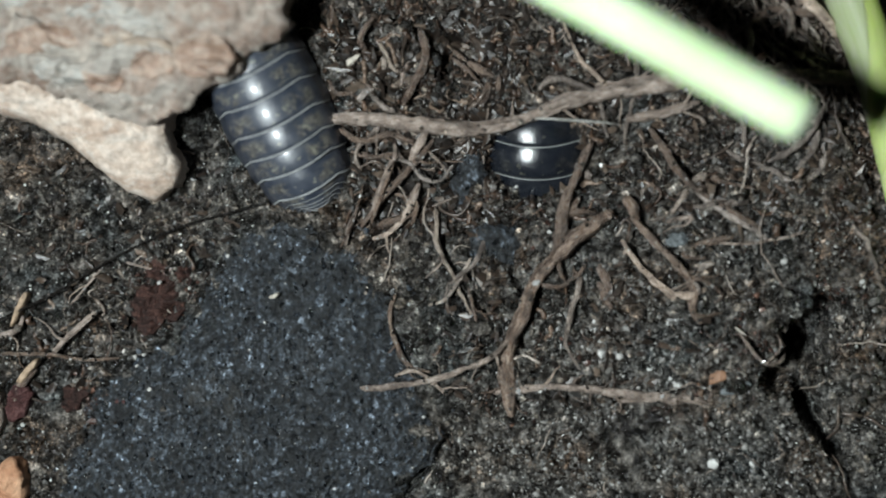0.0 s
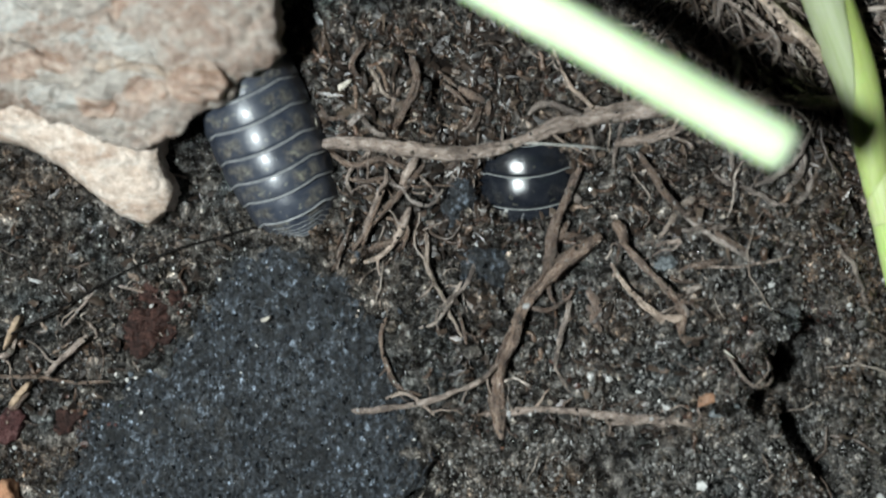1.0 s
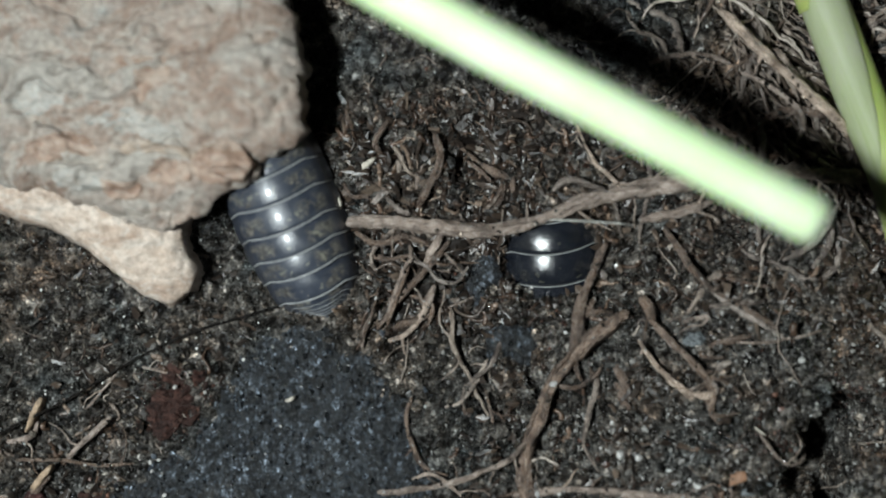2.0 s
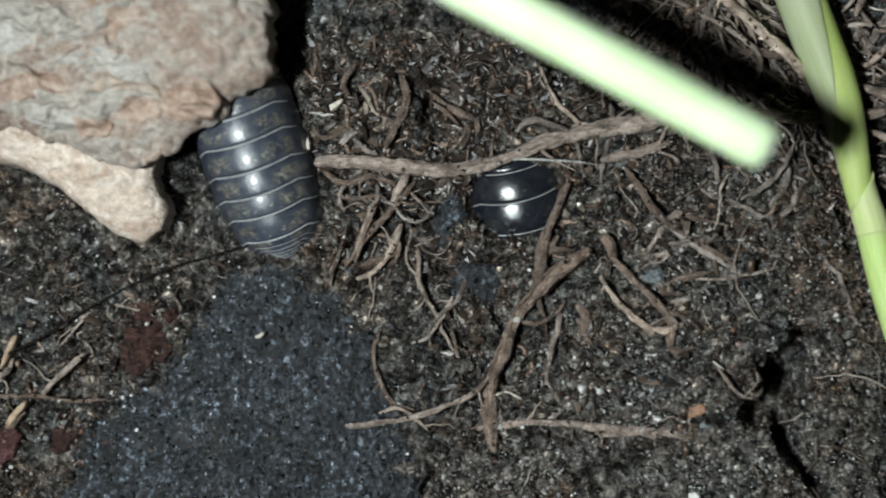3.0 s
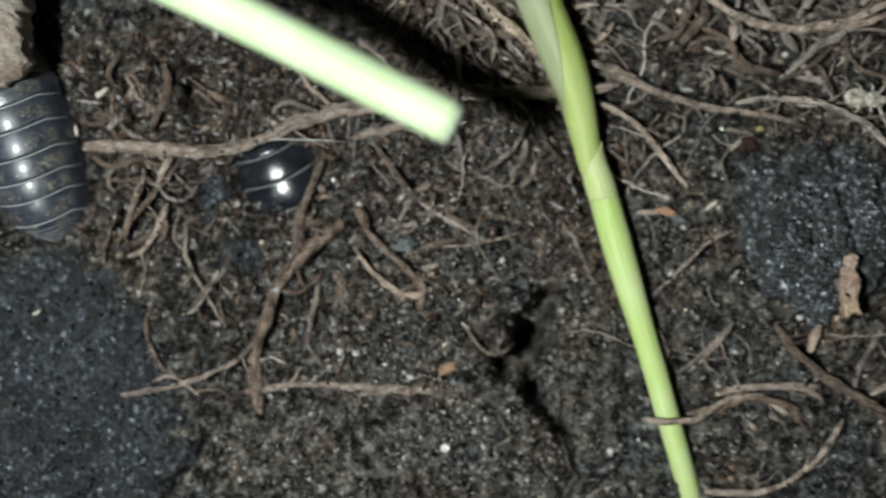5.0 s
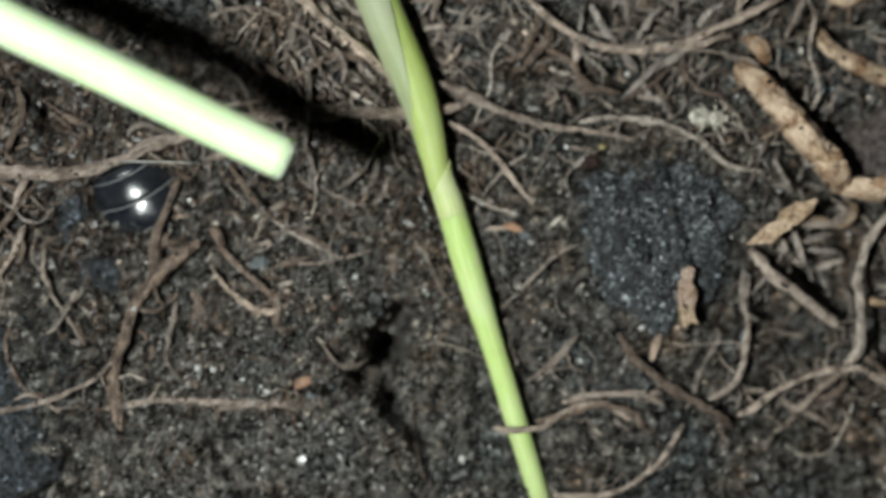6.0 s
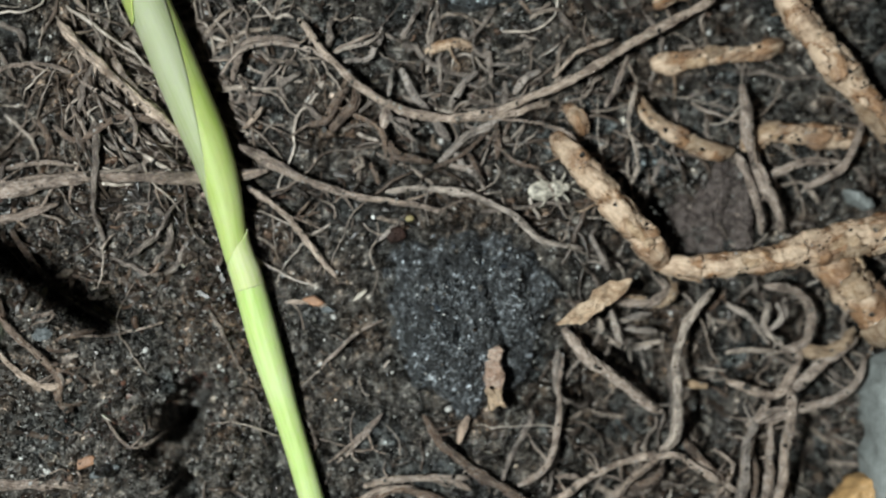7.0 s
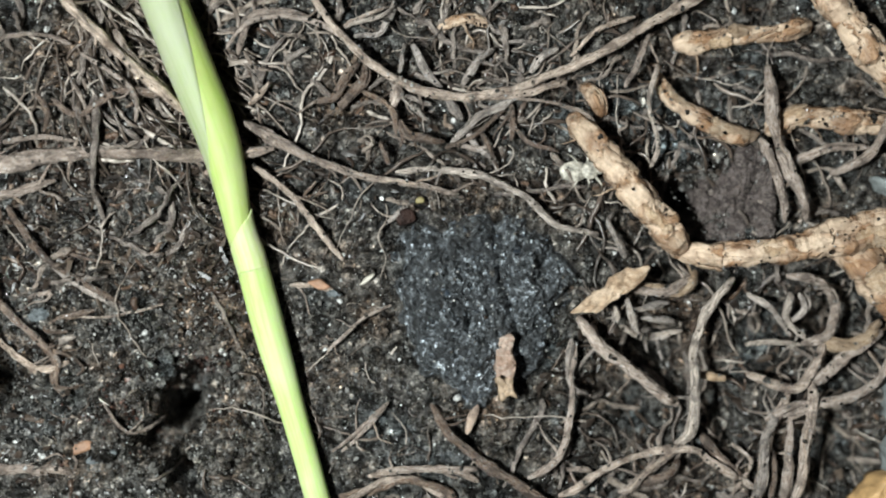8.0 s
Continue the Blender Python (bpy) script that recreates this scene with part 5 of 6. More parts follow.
root("tan", TAN, [(30.7, 15.6), (31.9, 16.2), (33.4, 16.8)], 0.20, 0.15, 0.5)
root("grey", GREY, [(31.5, 15.2), (32.8, 15.3), (33.4, 16.1), (33.7, 16.7)], 0.22, 0.18, 0.5)
root("grey", GREY, [(34.2, 14.9), (34.1, 13.9), (34.0, 13.3)], 0.20, 0.16, 0.4)
root("grey", GREY, [(34.6, 14.8), (35.1, 13.9), (35.7, 13.0), (36.3, 12.6)], 0.30, 0.22, 0.4)
root("grey", GREY, [(37.4, 12.7), (38.1, 13.8), (39.0, 14.7)], 0.25, 0.20, 0.6)
root("grey", GREY, [(39.5, 15.0), (40.4, 15.1), (41.3, 15.1)], 0.15, 0.15, 0.5)
root("tan", TAN, [(33.5, 11.2), (33.8, 12.4), (33.9, 13.1)], 0.36, 0.30, 0.4)
root("brown", BROWN, [(30.8, 11.4), (31.5, 12.2), (32.1, 12.9), (32.2, 13.8)], 0.45, 0.30, 0.3)
root("brown", BROWN, [(29.6, 11.7), (30.5, 12.0), (31.2, 13.2), (31.8, 13.8)], 0.35, 0.30, 0.3)
root("grey", GREY, [(33.8, 12.1), (34.8, 11.9), (35.7, 11.7)], 0.30, 0.20, 0.3)
root("brown", BROWN, [(33.8, 11.0), (34.4, 10.1), (35.6, 9.8), (36.5, 9.7)], 0.34, 0.28, 0.3)
root("grey", GREY, [(36.5, 12.0), (36.9, 11.4), (37.3, 10.8)], 0.50, 0.35, 0.4)
root("grey", GREY, [(36.8, 9.6), (37.7, 10.5), (38.3, 11.1), (39.5, 11.6), (40.4, 12.2)], 0.28, 0.20, 0.6)
root("grey", GREY, [(37.7, 10.3), (38.2, 9.4), (39.0, 8.8), (39.3, 8.1)], 0.24, 0.20, 0.4)
root("brown", BROWN, [(39.8, 12.2), (40.0, 11.0), (40.0, 9.8)], 0.24, 0.20, 0.3)
root("brown", BROWN, [(33.0, 9.6), (33.2, 9.0), (33.4, 8.4)], 0.24, 0.20, 0.3)
root("brown", BROWN, [(33.9, 10.6), (34.2, 10.0), (34.1, 9.4)], 0.20, 0.18, 0.3)
root("tan", TAN, [(37.4, 9.4), (38.2, 9.3), (38.8, 9.4)], 0.26, 0.20, 0.4)
root("grey", GREY, [(41.0, 13.4), (41.6, 14.3), (42.5, 14.8)], 0.30, 0.25, 0.4)
root("grey", GREY, [(34.9, 6.7), (33.8, 5.6), (33.2, 5.1)], 0.18, 0.14, 0.3)
root("grey", GREY, [(46.6, 1.3), (46.8, 0.3), (47.2, -0.6), (48.3, -0.9), (49.4, -0.4)], 0.26, 0.22, 0.6)
root("grey", GREY, [(47.2, 0.6), (48.0, 1.0), (48.9, 1.1)], 0.22, 0.18, 0.6)
root("grey", GREY, [(47.7, 0.2), (48.5, 0.1), (49.4, 0.0)], 0.20, 0.18, 0.5)
root("grey", GREY, [(47.9, -0.9), (47.9, -1.7)], 0.16, 0.14, 0.3)
root("grey", GREY, [(48.5, -1.0), (48.8, -2.2)], 0.18, 0.16, 0.3)
root("pale", PALE, [(47.2, 1.9), (49.1, 1.7), (50.0, 2.2), (50.3, 2.8)], 0.32, 0.30, 0.8)
root("grey", GREY, [(55.7, 1.6), (55.4, 0.4), (56.1, -0.5), (56.7, -0.9)], 0.28, 0.22, 0.7)
root("grey", GREY, [(56.1, 0.2), (56.5, 1.0), (56.6, 2.0)], 0.30, 0.22, 0.8)
root("grey", GREY, [(53.2, -1.2), (54.8, -1.0), (56.4, -1.2)], 0.20, 0.16, 0.4)
root("tan", TAN, [(54.3, -5.3), (55.2, -4.6), (56.5, -4.3), (58.4, -4.1), (60.0, -3.3), (60.9, -2.4)], 0.30, 0.34, 1.0)
root("tan", TAN, [(46.5, -9.4), (48.0, -7.8), (49.3, -6.8), (50.3, -5.9)], 0.30, 0.26, 0.8)
root("brown", BROWN, [(47.4, -9.0), (49.0, -8.3), (49.6, -7.5)], 0.34, 0.28, 0.6)
root("grey", GREY, [(53.8, -9.7), (54.0, -7.8), (54.1, -6.2), (54.9, -4.6)], 0.36, 0.30, 1.1)
root("brown", BROWN, [(50.8, -6.2), (51.8, -7.5), (52.8, -8.4), (53.4, -9.4)], 0.34, 0.30, 0.5)
root("grey", GREY, [(43.5, -0.9), (43.4, -2.2), (43.5, -3.4), (44.5, -4.0)], 0.22, 0.18, 0.5)
root("tan", TAN, [(55.6, -7.1), (55.5, -8.7), (55.4, -9.8)], 0.34, 0.34, 0.7)
root("brown", BROWN, [(54.6, -6.8), (54.8, -8.4), (54.7, -9.8)], 0.24, 0.22, 0.5)
root("tan", TAN, [(43.3, -8.0), (44.3, -8.0), (44.9, -8.4)], 0.22, 0.20, 0.5)
root("tan", TAN, [(0.3, 4.7), (0.4, 4.0), (-0.0, 3.4), (-0.3, 2.3), (-0.7, 1.1), (-0.8, 0.7)], 0.20, 0.16, 0.8)
root("grey", GREY, [(0.4, 4.0), (1.2, 3.7), (1.8, 3.0), (2.8, 2.9), (3.5, 3.8)], 0.13, 0.12, 0.9)
root("tan", TAN, [(1.6, 2.7), (1.4, 2.0), (1.2, 1.2)], 0.36, 0.30, 0.5)
root("brown", BROWN, [(-0.5, 0.3), (0.2, 0.6), (1.0, 0.9), (1.4, 1.1)], 0.30, 0.26, 0.5)
root("tan", TAN, [(-2.1, -0.7), (-1.9, 0.4), (-1.4, 1.1)], 0.13, 0.13, 0.4)
root("tan", TAN, [(2.0, 5.4), (1.6, 4.5), (1.2, 3.7)], 0.34, 0.30, 0.8)
root("brown", BROWN, [(9.1, 1.3), (9.9, 1.5), (10.9, 1.5)], 0.28, 0.20, 0.5)
root("brown", BROWN, [(9.4, 2.2), (9.3, 1.2), (9.3, 0.3)], 0.30, 0.26, 0.5)
root("brown", BROWN, [(10.0, 2.2), (9.6, 1.5), (9.3, 1.0)], 0.24, 0.22, 0.5)
root("brown", BROWN, [(11.1, -1.2), (11.6, -2.0), (11.9, -3.0)], 0.40, 0.30, 0.2)
root("brown", BROWN, [(15.7, -1.3), (16.0, -2.5), (16.0, -3.4), (16.5, -4.1)], 0.30, 0.20, 0.3)
root("grey", GREY, [(15.9, -1.6), (16.4, -1.1), (17.0, -0.9)], 0.28, 0.20, 0.3)
root("grey", GREY, [(4.5, -1.1), (3.9, -2.3), (3.2, -3.3), (2.3, -3.7)], 0.18, 0.13, 0.3)
root("grey", GREY, [(4.7, -2.1), (5.2, -2.7), (5.5, -3.2)], 0.16, 0.14, 0.2)
root("brown", BROWN, [(12.4, 2.3), (12.8, 1.6), (13.0, 1.1)], 0.40, 0.34, 0.5)
root("tan", TAN, [(16.9, 1.4), (15.8, 1.4), (14.5, 1.1)], 0.22, 0.18, 0.3)
root("brown", BROWN, [(2.7, 10.0), (3.4, 9.5), (3.9, 9.1)], 0.16, 0.14, 0.5)
root("brown", BROWN, [(4.0, 9.1), (4.7, 8.7), (5.4, 8.3)], 0.40, 0.30, 0.3)
root("brown", BROWN, [(5.2, 8.3), (5.0, 7.6), (4.7, 6.7)], 0.28, 0.24, 0.3)
root("brown", BROWN, [(5.7, 8.4), (5.6, 7.5)], 0.24, 0.20, 0.3)
root("tan", TAN, [(1.0, 9.0), (0.7, 8.3), (0.6, 7.7)], 0.24, 0.18, 0.4)
root("grey", GREY, [(-0.8, 7.8), (-1.3, 7.3), (-1.7, 6.9)], 0.34, 0.26, 0.4)
root("grey", GREY, [(-0.5, 9.2), (-0.4, 8.7), (-0.4, 8.3)], 0.20, 0.16, 0.3)


# ---- flakes, chips and crumbs that stand out ----
def chip(name, mat, pts, top_z, thick, label, category, seed, jag=0.08, bump_h=0.1, sink=0.0):
    def top(x, y, s):
        return top_z - 0.1 * s ** 4 + bump_h * fractal(x / 0.6, y / 0.6, 5, seed, 0.7)
    put(name, lump_mesh(name, mat, pts, top, top_z - thick - sink, 56, 14, jag, seed, 0.06), None, label, category)


CLOD = bark_material("humus_clod", [(0.3, (0.008, 0.0035, 0.0028)), (0.5, (0.024, 0.0098, 0.0072)), (0.7, (0.062, 0.028, 0.021))], (0.050, 0.020, 0.015), 1.5)
REDDISH = plain_material("red_brown_humus", (0.021, 0.0095, 0.0068), 0.75, 0.25, 0.0, 0.5, 1.6)
ORANGE = plain_material("orange_wood", (0.48, 0.29, 0.13), 0.6, 0.4, 0.0, 0.35, 1.0)
PINK = plain_material("pink_wood", (0.28, 0.155, 0.095), 0.6, 0.4, 0.0, 0.35, 1.4)
AMBER = bark_material("amber_wood", [(0.3, (0.20, 0.085, 0.045)), (0.5, (0.36, 0.185, 0.105)), (0.7, (0.48, 0.29, 0.18))], (0.42, 0.24, 0.15), 0.7)
RUST = bark_material("rust_bark", [(0.3, (0.016, 0.006, 0.006)), (0.5, (0.048, 0.017, 0.016)), (0.7, (0.115, 0.056, 0.052))], (0.085, 0.042, 0.040), 1.2)
WHITE_CHIP = plain_material("white_fibre", (0.42, 0.38, 0.32), 0.5, 0.5, 0.0, 0.2, 3.0)
BLUE_CHIP = plain_material("blue_grey_flake", (0.092, 0.102, 0.106), 0.6, 0.5, 0.0, 0.4, 2.0)
STRAW = plain_material("straw_flake", (0.30, 0.215, 0.145), 0.6, 0.4, 0.0, 0.5, 2.5)
YELLOW = plain_material("yellow_seed", (0.26, 0.215, 0.10), 0.5, 0.4, 0.0, 0.3, 2.0)


def around(x, y, a, b, turn, n=8, seed=0):
    """A loose oval of points about (x, y)."""
    rng = random.Random(seed)
    out = []
    for i in range(n):
        w = 2 * math.pi * i / n
        k = rng.uniform(0.8, 1.15)
        dx, dy = a * k * math.cos(w), b * k * math.sin(w)
        c, s = math.cos(radians(turn)), math.sin(radians(turn))
        out.append((x + dx * c - dy * s, y + dx * s + dy * c))
    return out


chip("leaf_flake", FLAKE, [(42.95, 0.6), (43.9, 1.35), (44.9, 2.25), (46.1, 3.0), (47.3, 3.25), (47.1, 2.6), (46.2, 1.75), (45.0, 1.05), (43.8, 0.65)], 1.15, 0.4, "dry straw-coloured pointed flake resting on roots", "plant debris", 201, 0.55, 0.4)
chip("humus_clod", CLOD, around(-12.1, -3.75, 1.75, 1.95, 10, 10, 1), -0.85, 1.5, "red-brown humus clod on the soil", "soil clod", 202, 0.9, 1.3)
chip("humus_clod", CLOD, around(-16.6, -9.4, 0.7, 0.8, -20, 10, 2), -0.95, 1.2, "red-brown humus clod on the soil", "soil clod", 203, 0.9, 0.5)
chip("red_flake", PINK, around(17.2, -6.9, 0.9, 0.35, 25, 8, 3), -0.3, 0.6, "small reddish wood flake on the soil", "plant debris", 204)
chip("grey_flake", BLUE_CHIP, around(18.3, -7.35, 1.0, 0.28, 20, 8, 4), -0.35, 0.5, "small blue-grey flake on the soil", "plant debris", 205)
chip("wood_chip", AMBER, around(-19.8, -14.5, 0.8, 1.7, -4, 9, 5), 0.1, 1.8, "orange-brown wood chip at the stone's edge", "wood chip", 206, 0.3, 0.3)
chip("bark_flake", RUST, around(-19.6, -9.7, 0.55, 1.0, -24, 10, 2), -0.4, 1.2, "red-purple bark flake on dark soil", "bark", 223, 0.5, 0.5)
chip("straw_flake", STRAW, around(-19.0, -8.0, 0.85, 0.2, 53, 8, 24), -0.3, 0.8, "tan splinter on dark soil", "plant debris", 224, 0.12, 0.2)
chip("straw_flake", STRAW, around(-19.5, -4.6, 1.0, 0.16, 66, 8, 25), -0.3, 0.8, "curved straw splinter on dark soil", "plant debris", 225, 0.12, 0.2)
chip("wood_chip", RUST, around(-13.9, -9.4, 0.5, 0.35, 30, 8, 26), -0.5, 1.0, "small red-brown wood crumb by the stone", "wood chip", 226, 0.3, 0.3)
chip("white_chip", WHITE_CHIP, around(-2.3, 8.75, 0.85, 0.16, 38, 8, 6), -0.3, 0.5, "tiny white fibrous splinter on the soil", "plant debris", 207, 0.1)
chip("white_chip", WHITE_CHIP, around(-3.42, 6.85, 0.12, 0.38, 5, 8, 7), -0.2, 0.5, "tiny white fibrous splinter on the soil", "plant debris", 208, 0.03)
chip("white_chip", WHITE_CHIP, around(-5.75, -3.43, 0.33, 0.12, 25, 8, 8), -0.02, 0.4, "tiny white chip lying on the dark stone", "plant debris", 209, 0.03)
chip("white_chip", WHITE_CHIP, around(18.5, -4.4, 0.4, 0.06, -35, 8, 9), -0.4, 0.4, "tiny white splinter beside the crack", "plant debris", 210, 0.02)
chip("orange_chip", ORANGE, around(60.8, -9.3, 1.5, 0.9, 40, 10, 10), 0.7, 2.4, "orange-brown smooth wood piece beneath roots", "wood chip", 211, 0.2, 0.2)
chip("seed", YELLOW, around(35.15, 6.5, 0.28, 0.2, 10, 8, 11), -0.35, 0.6, "small yellowish seed case on the soil", "seed", 212, 0.05)
chip("seed", REDDISH, around(34.35, 5.6, 0.6, 0.45, 20, 8, 12), -0.35, 0.7, "small dark red seed case on the soil", "seed", 213, 0.1, 0.25)
chip("straw_flake", STRAW, [(39.4, -2.8), (39.75, -3.0), (40.15, -2.75), (40.2, -3.3), (40.45, -3.95), (40.0, -3.8), (39.6, -4.0), (39.45, -3.4)], 0.7, 1.4, "small straw flake on the rounded stone", "plant debris", 214, 0.3, 0.3)
chip("brown_flake", SCALE_BROWN, [(39.3, -0.9), (39.7, -0.6), (40.2, -0.7), (40.1, -1.5), (40.3, -2.1), (40.1, -2.9), (39.6, -2.7), (39.3, -2.9), (39.25, -1.8)], 0.75, 1.3, "narrow brown bark strip on the rounded stone", "plant debris", 215, 0.12, 0.3)
chip("pink_flake", PINK, around(29.8, 1.95, 0.55, 0.28, -10, 8, 15), -0.35, 0.5, "small pinkish flake beside the shoot", "plant debris", 216)
chip("grey_flake", BLUE_CHIP, around(30.75, 1.45, 0.55, 0.28, -15, 8, 16), -0.45, 0.6, "small blue-grey flake on the soil", "plant debris", 217, 0.4, 0.4)
chip("straw_flake", WHITE_CHIP, around(32.4, 2.25, 0.5, 0.13, 35, 8, 17), -0.45, 0.5, "small pale flake on the soil", "plant debris", 218)
chip("straw_flake", TAN, around(38.1, -5.3, 0.25, 0.9, -18, 8, 18), -0.3, 0.6, "pale splinter below the rounded stone", "plant debris", 219)
chip("bark_flake", BARK, around(-20.9, -10.4, 0.6, 1.6, 0, 9, 19), 0.0, 1.2, "grey bark flake at the stone's edge", "bark", 220, 0.2)
def wood_level(x, y):
    return -1.75 + 0.6 * fractal(x / 1.4, y / 1.6, 4, 241, 0.6)


def rotten_wood():
    wood = put("rotten_wood", None, None, "dark purplish-brown rotten wood splintering under ochre roots", "wood")
    for k, (x0, x1, y0, y1, lean, z) in enumerate([(50.1, 51.3, 5.0, 8.2, 0.5, -2.3), (51.0, 52.2, 4.4, 9.4, 0.7, -1.9), (51.9, 53.2, 4.2, 10.0, 0.8, -1.55), (52.9, 54.1, 4.6, 9.8, 0.5, -1.7), (53.8, 54.8, 4.4, 8.4, 0.2, -1.3)]):
        rim = [(x0, y0 + 0.4), (x0 + 0.5 * lean, (y0 + y1) / 2), (x0 + lean, y1 - 0.5), ((x0 + x1) / 2 + lean, y1), (x1 + lean, y1 - 0.9), (x1 + 0.5 * lean, (y0 + y1) / 2), (x1, y0 + 0.2), ((x0 + x1) / 2, y0)]

        def top(x, y, s):
            return z - 0.5 * s ** 3 + 0.14 * fractal(x / 0.35, y / 2.0, 4, 231 + k, 0.6) + 0.6 * fractal(x / 1.4, y / 1.6, 4, 241, 0.6) + 0.35 * np.abs(fractal(x / 0.5, y / 0.6, 4, 241 + k, 0.65))
        put("splinter", lump_mesh("splinter", ROTTEN, rim, top, -4.2, 90, 26, 0.3, 251 + k, 0.2), wood)


rotten_wood()
chip("grey_flake", BLUE_CHIP, around(14.9, 0.2, 0.6, 0.35, 30, 8, 20), -0.4, 0.5, "small grey flake beside a forked root", "plant debris", 221, 0.4, 0.4)
chip("straw_flake", TAN, around(24.4, 7.9, 0.8, 0.2, 5, 8, 21), -0.3, 0.5, "small pale leaf fragment on the soil", "plant debris", 222, 0.1)


GRIT = fibre_material("grit", [(0.0, (0.005, 0.006, 0.008)), (0.45, (0.017, 0.021, 0.026)), (0.8, (0.060, 0.068, 0.078)), (0.98, (0.095, 0.103, 0.112)), (1.0, (0.16, 0.165, 0.17))], [(0.40, grey(0.75)), (0.50, grey(1.1)), (0.62, (2.3, 2.45, 2.6))])
SPECK = fibre_material("speck", [(0.0, (0.10, 0.10, 0.095)), (0.5, (0.26, 0.26, 0.25)), (0.85, (0.5, 0.5, 0.48)), (1.0, (0.8, 0.8, 0.78))])


def grains():
    """Bright quartz grains, each its own thing on one of four shared meshes."""
    shapes = []
    for k in range(4):
        bm = bmesh.new()
        bmesh.ops.create_icosphere(bm, subdivisions=1, radius=0.5 * MM)
        rng = random.Random(40 + k)
        for v in bm.verts:
            v.co *= rng.uniform(0.7, 1.2)
            v.co.z *= 0.75
        me = bpy.data.meshes.new("sand_grain")
        bm.to_mesh(me)
        bm.free()
        me.materials.append(QUARTZ)
        shapes.append(me)
    rng = random.Random(77)
    named = [(-11.85, -2.95, 0.34), (30.9, 1.0, 0.42), (30.15, -1.6, 0.42), (12.3, -5.9, 0.5), (11.4, -5.8, 0.55), (17.3, -11.2, 0.75), (19.4, -11.3, 0.35), (26.6, -11.6, 0.6), (5.0, 0.3, 0.42), (15.3, 15.3, 0.5),
             (15.2, -7.2, 0.3), (37.3, -4.1, 0.6), (37.0, 10.9, 0.45), (29.5, 13.2, 0.4), (8.5, 0.4, 0.3), (22.2, 14.6, 0.4)]
    spots = named + [(rng.uniform(-20, 61), rng.uniform(-14, 21), min(0.5, 0.13 + rng.expovariate(11))) for _ in range(230)]
    for x, y, d in spots:
        ob = put("sand_grain", shapes[rng.randrange(4)], None, "small glinting whitish quartz grain on the soil", "sand grain", "quartz grains in the soil")
        z = float(height(np.array([x]), np.array([y]))[0])
        if -14 < x < 3 and -14 < y < 0.5:
            z = max(z, -0.3)
        if 34.5 < x < 42.5 and -3.5 < y < 5.2:
            z = 0.5
        ob.matrix_basis = pose(x * MM, y * MM, (z + 0.22 * d) * MM, rng.uniform(0, 90), rng.uniform(0, 90), rng.uniform(0, 360)) @ Matrix.Scale(d, 4)


grains()


# ---- what nobody could count ----
# opaque pale bead, added along the roots in place of their wet glints
BEAD = plain_material("glint_bead", (0.34, 0.33, 0.32), 0.1, 0.8, 1.0, 0.3, 4.0)


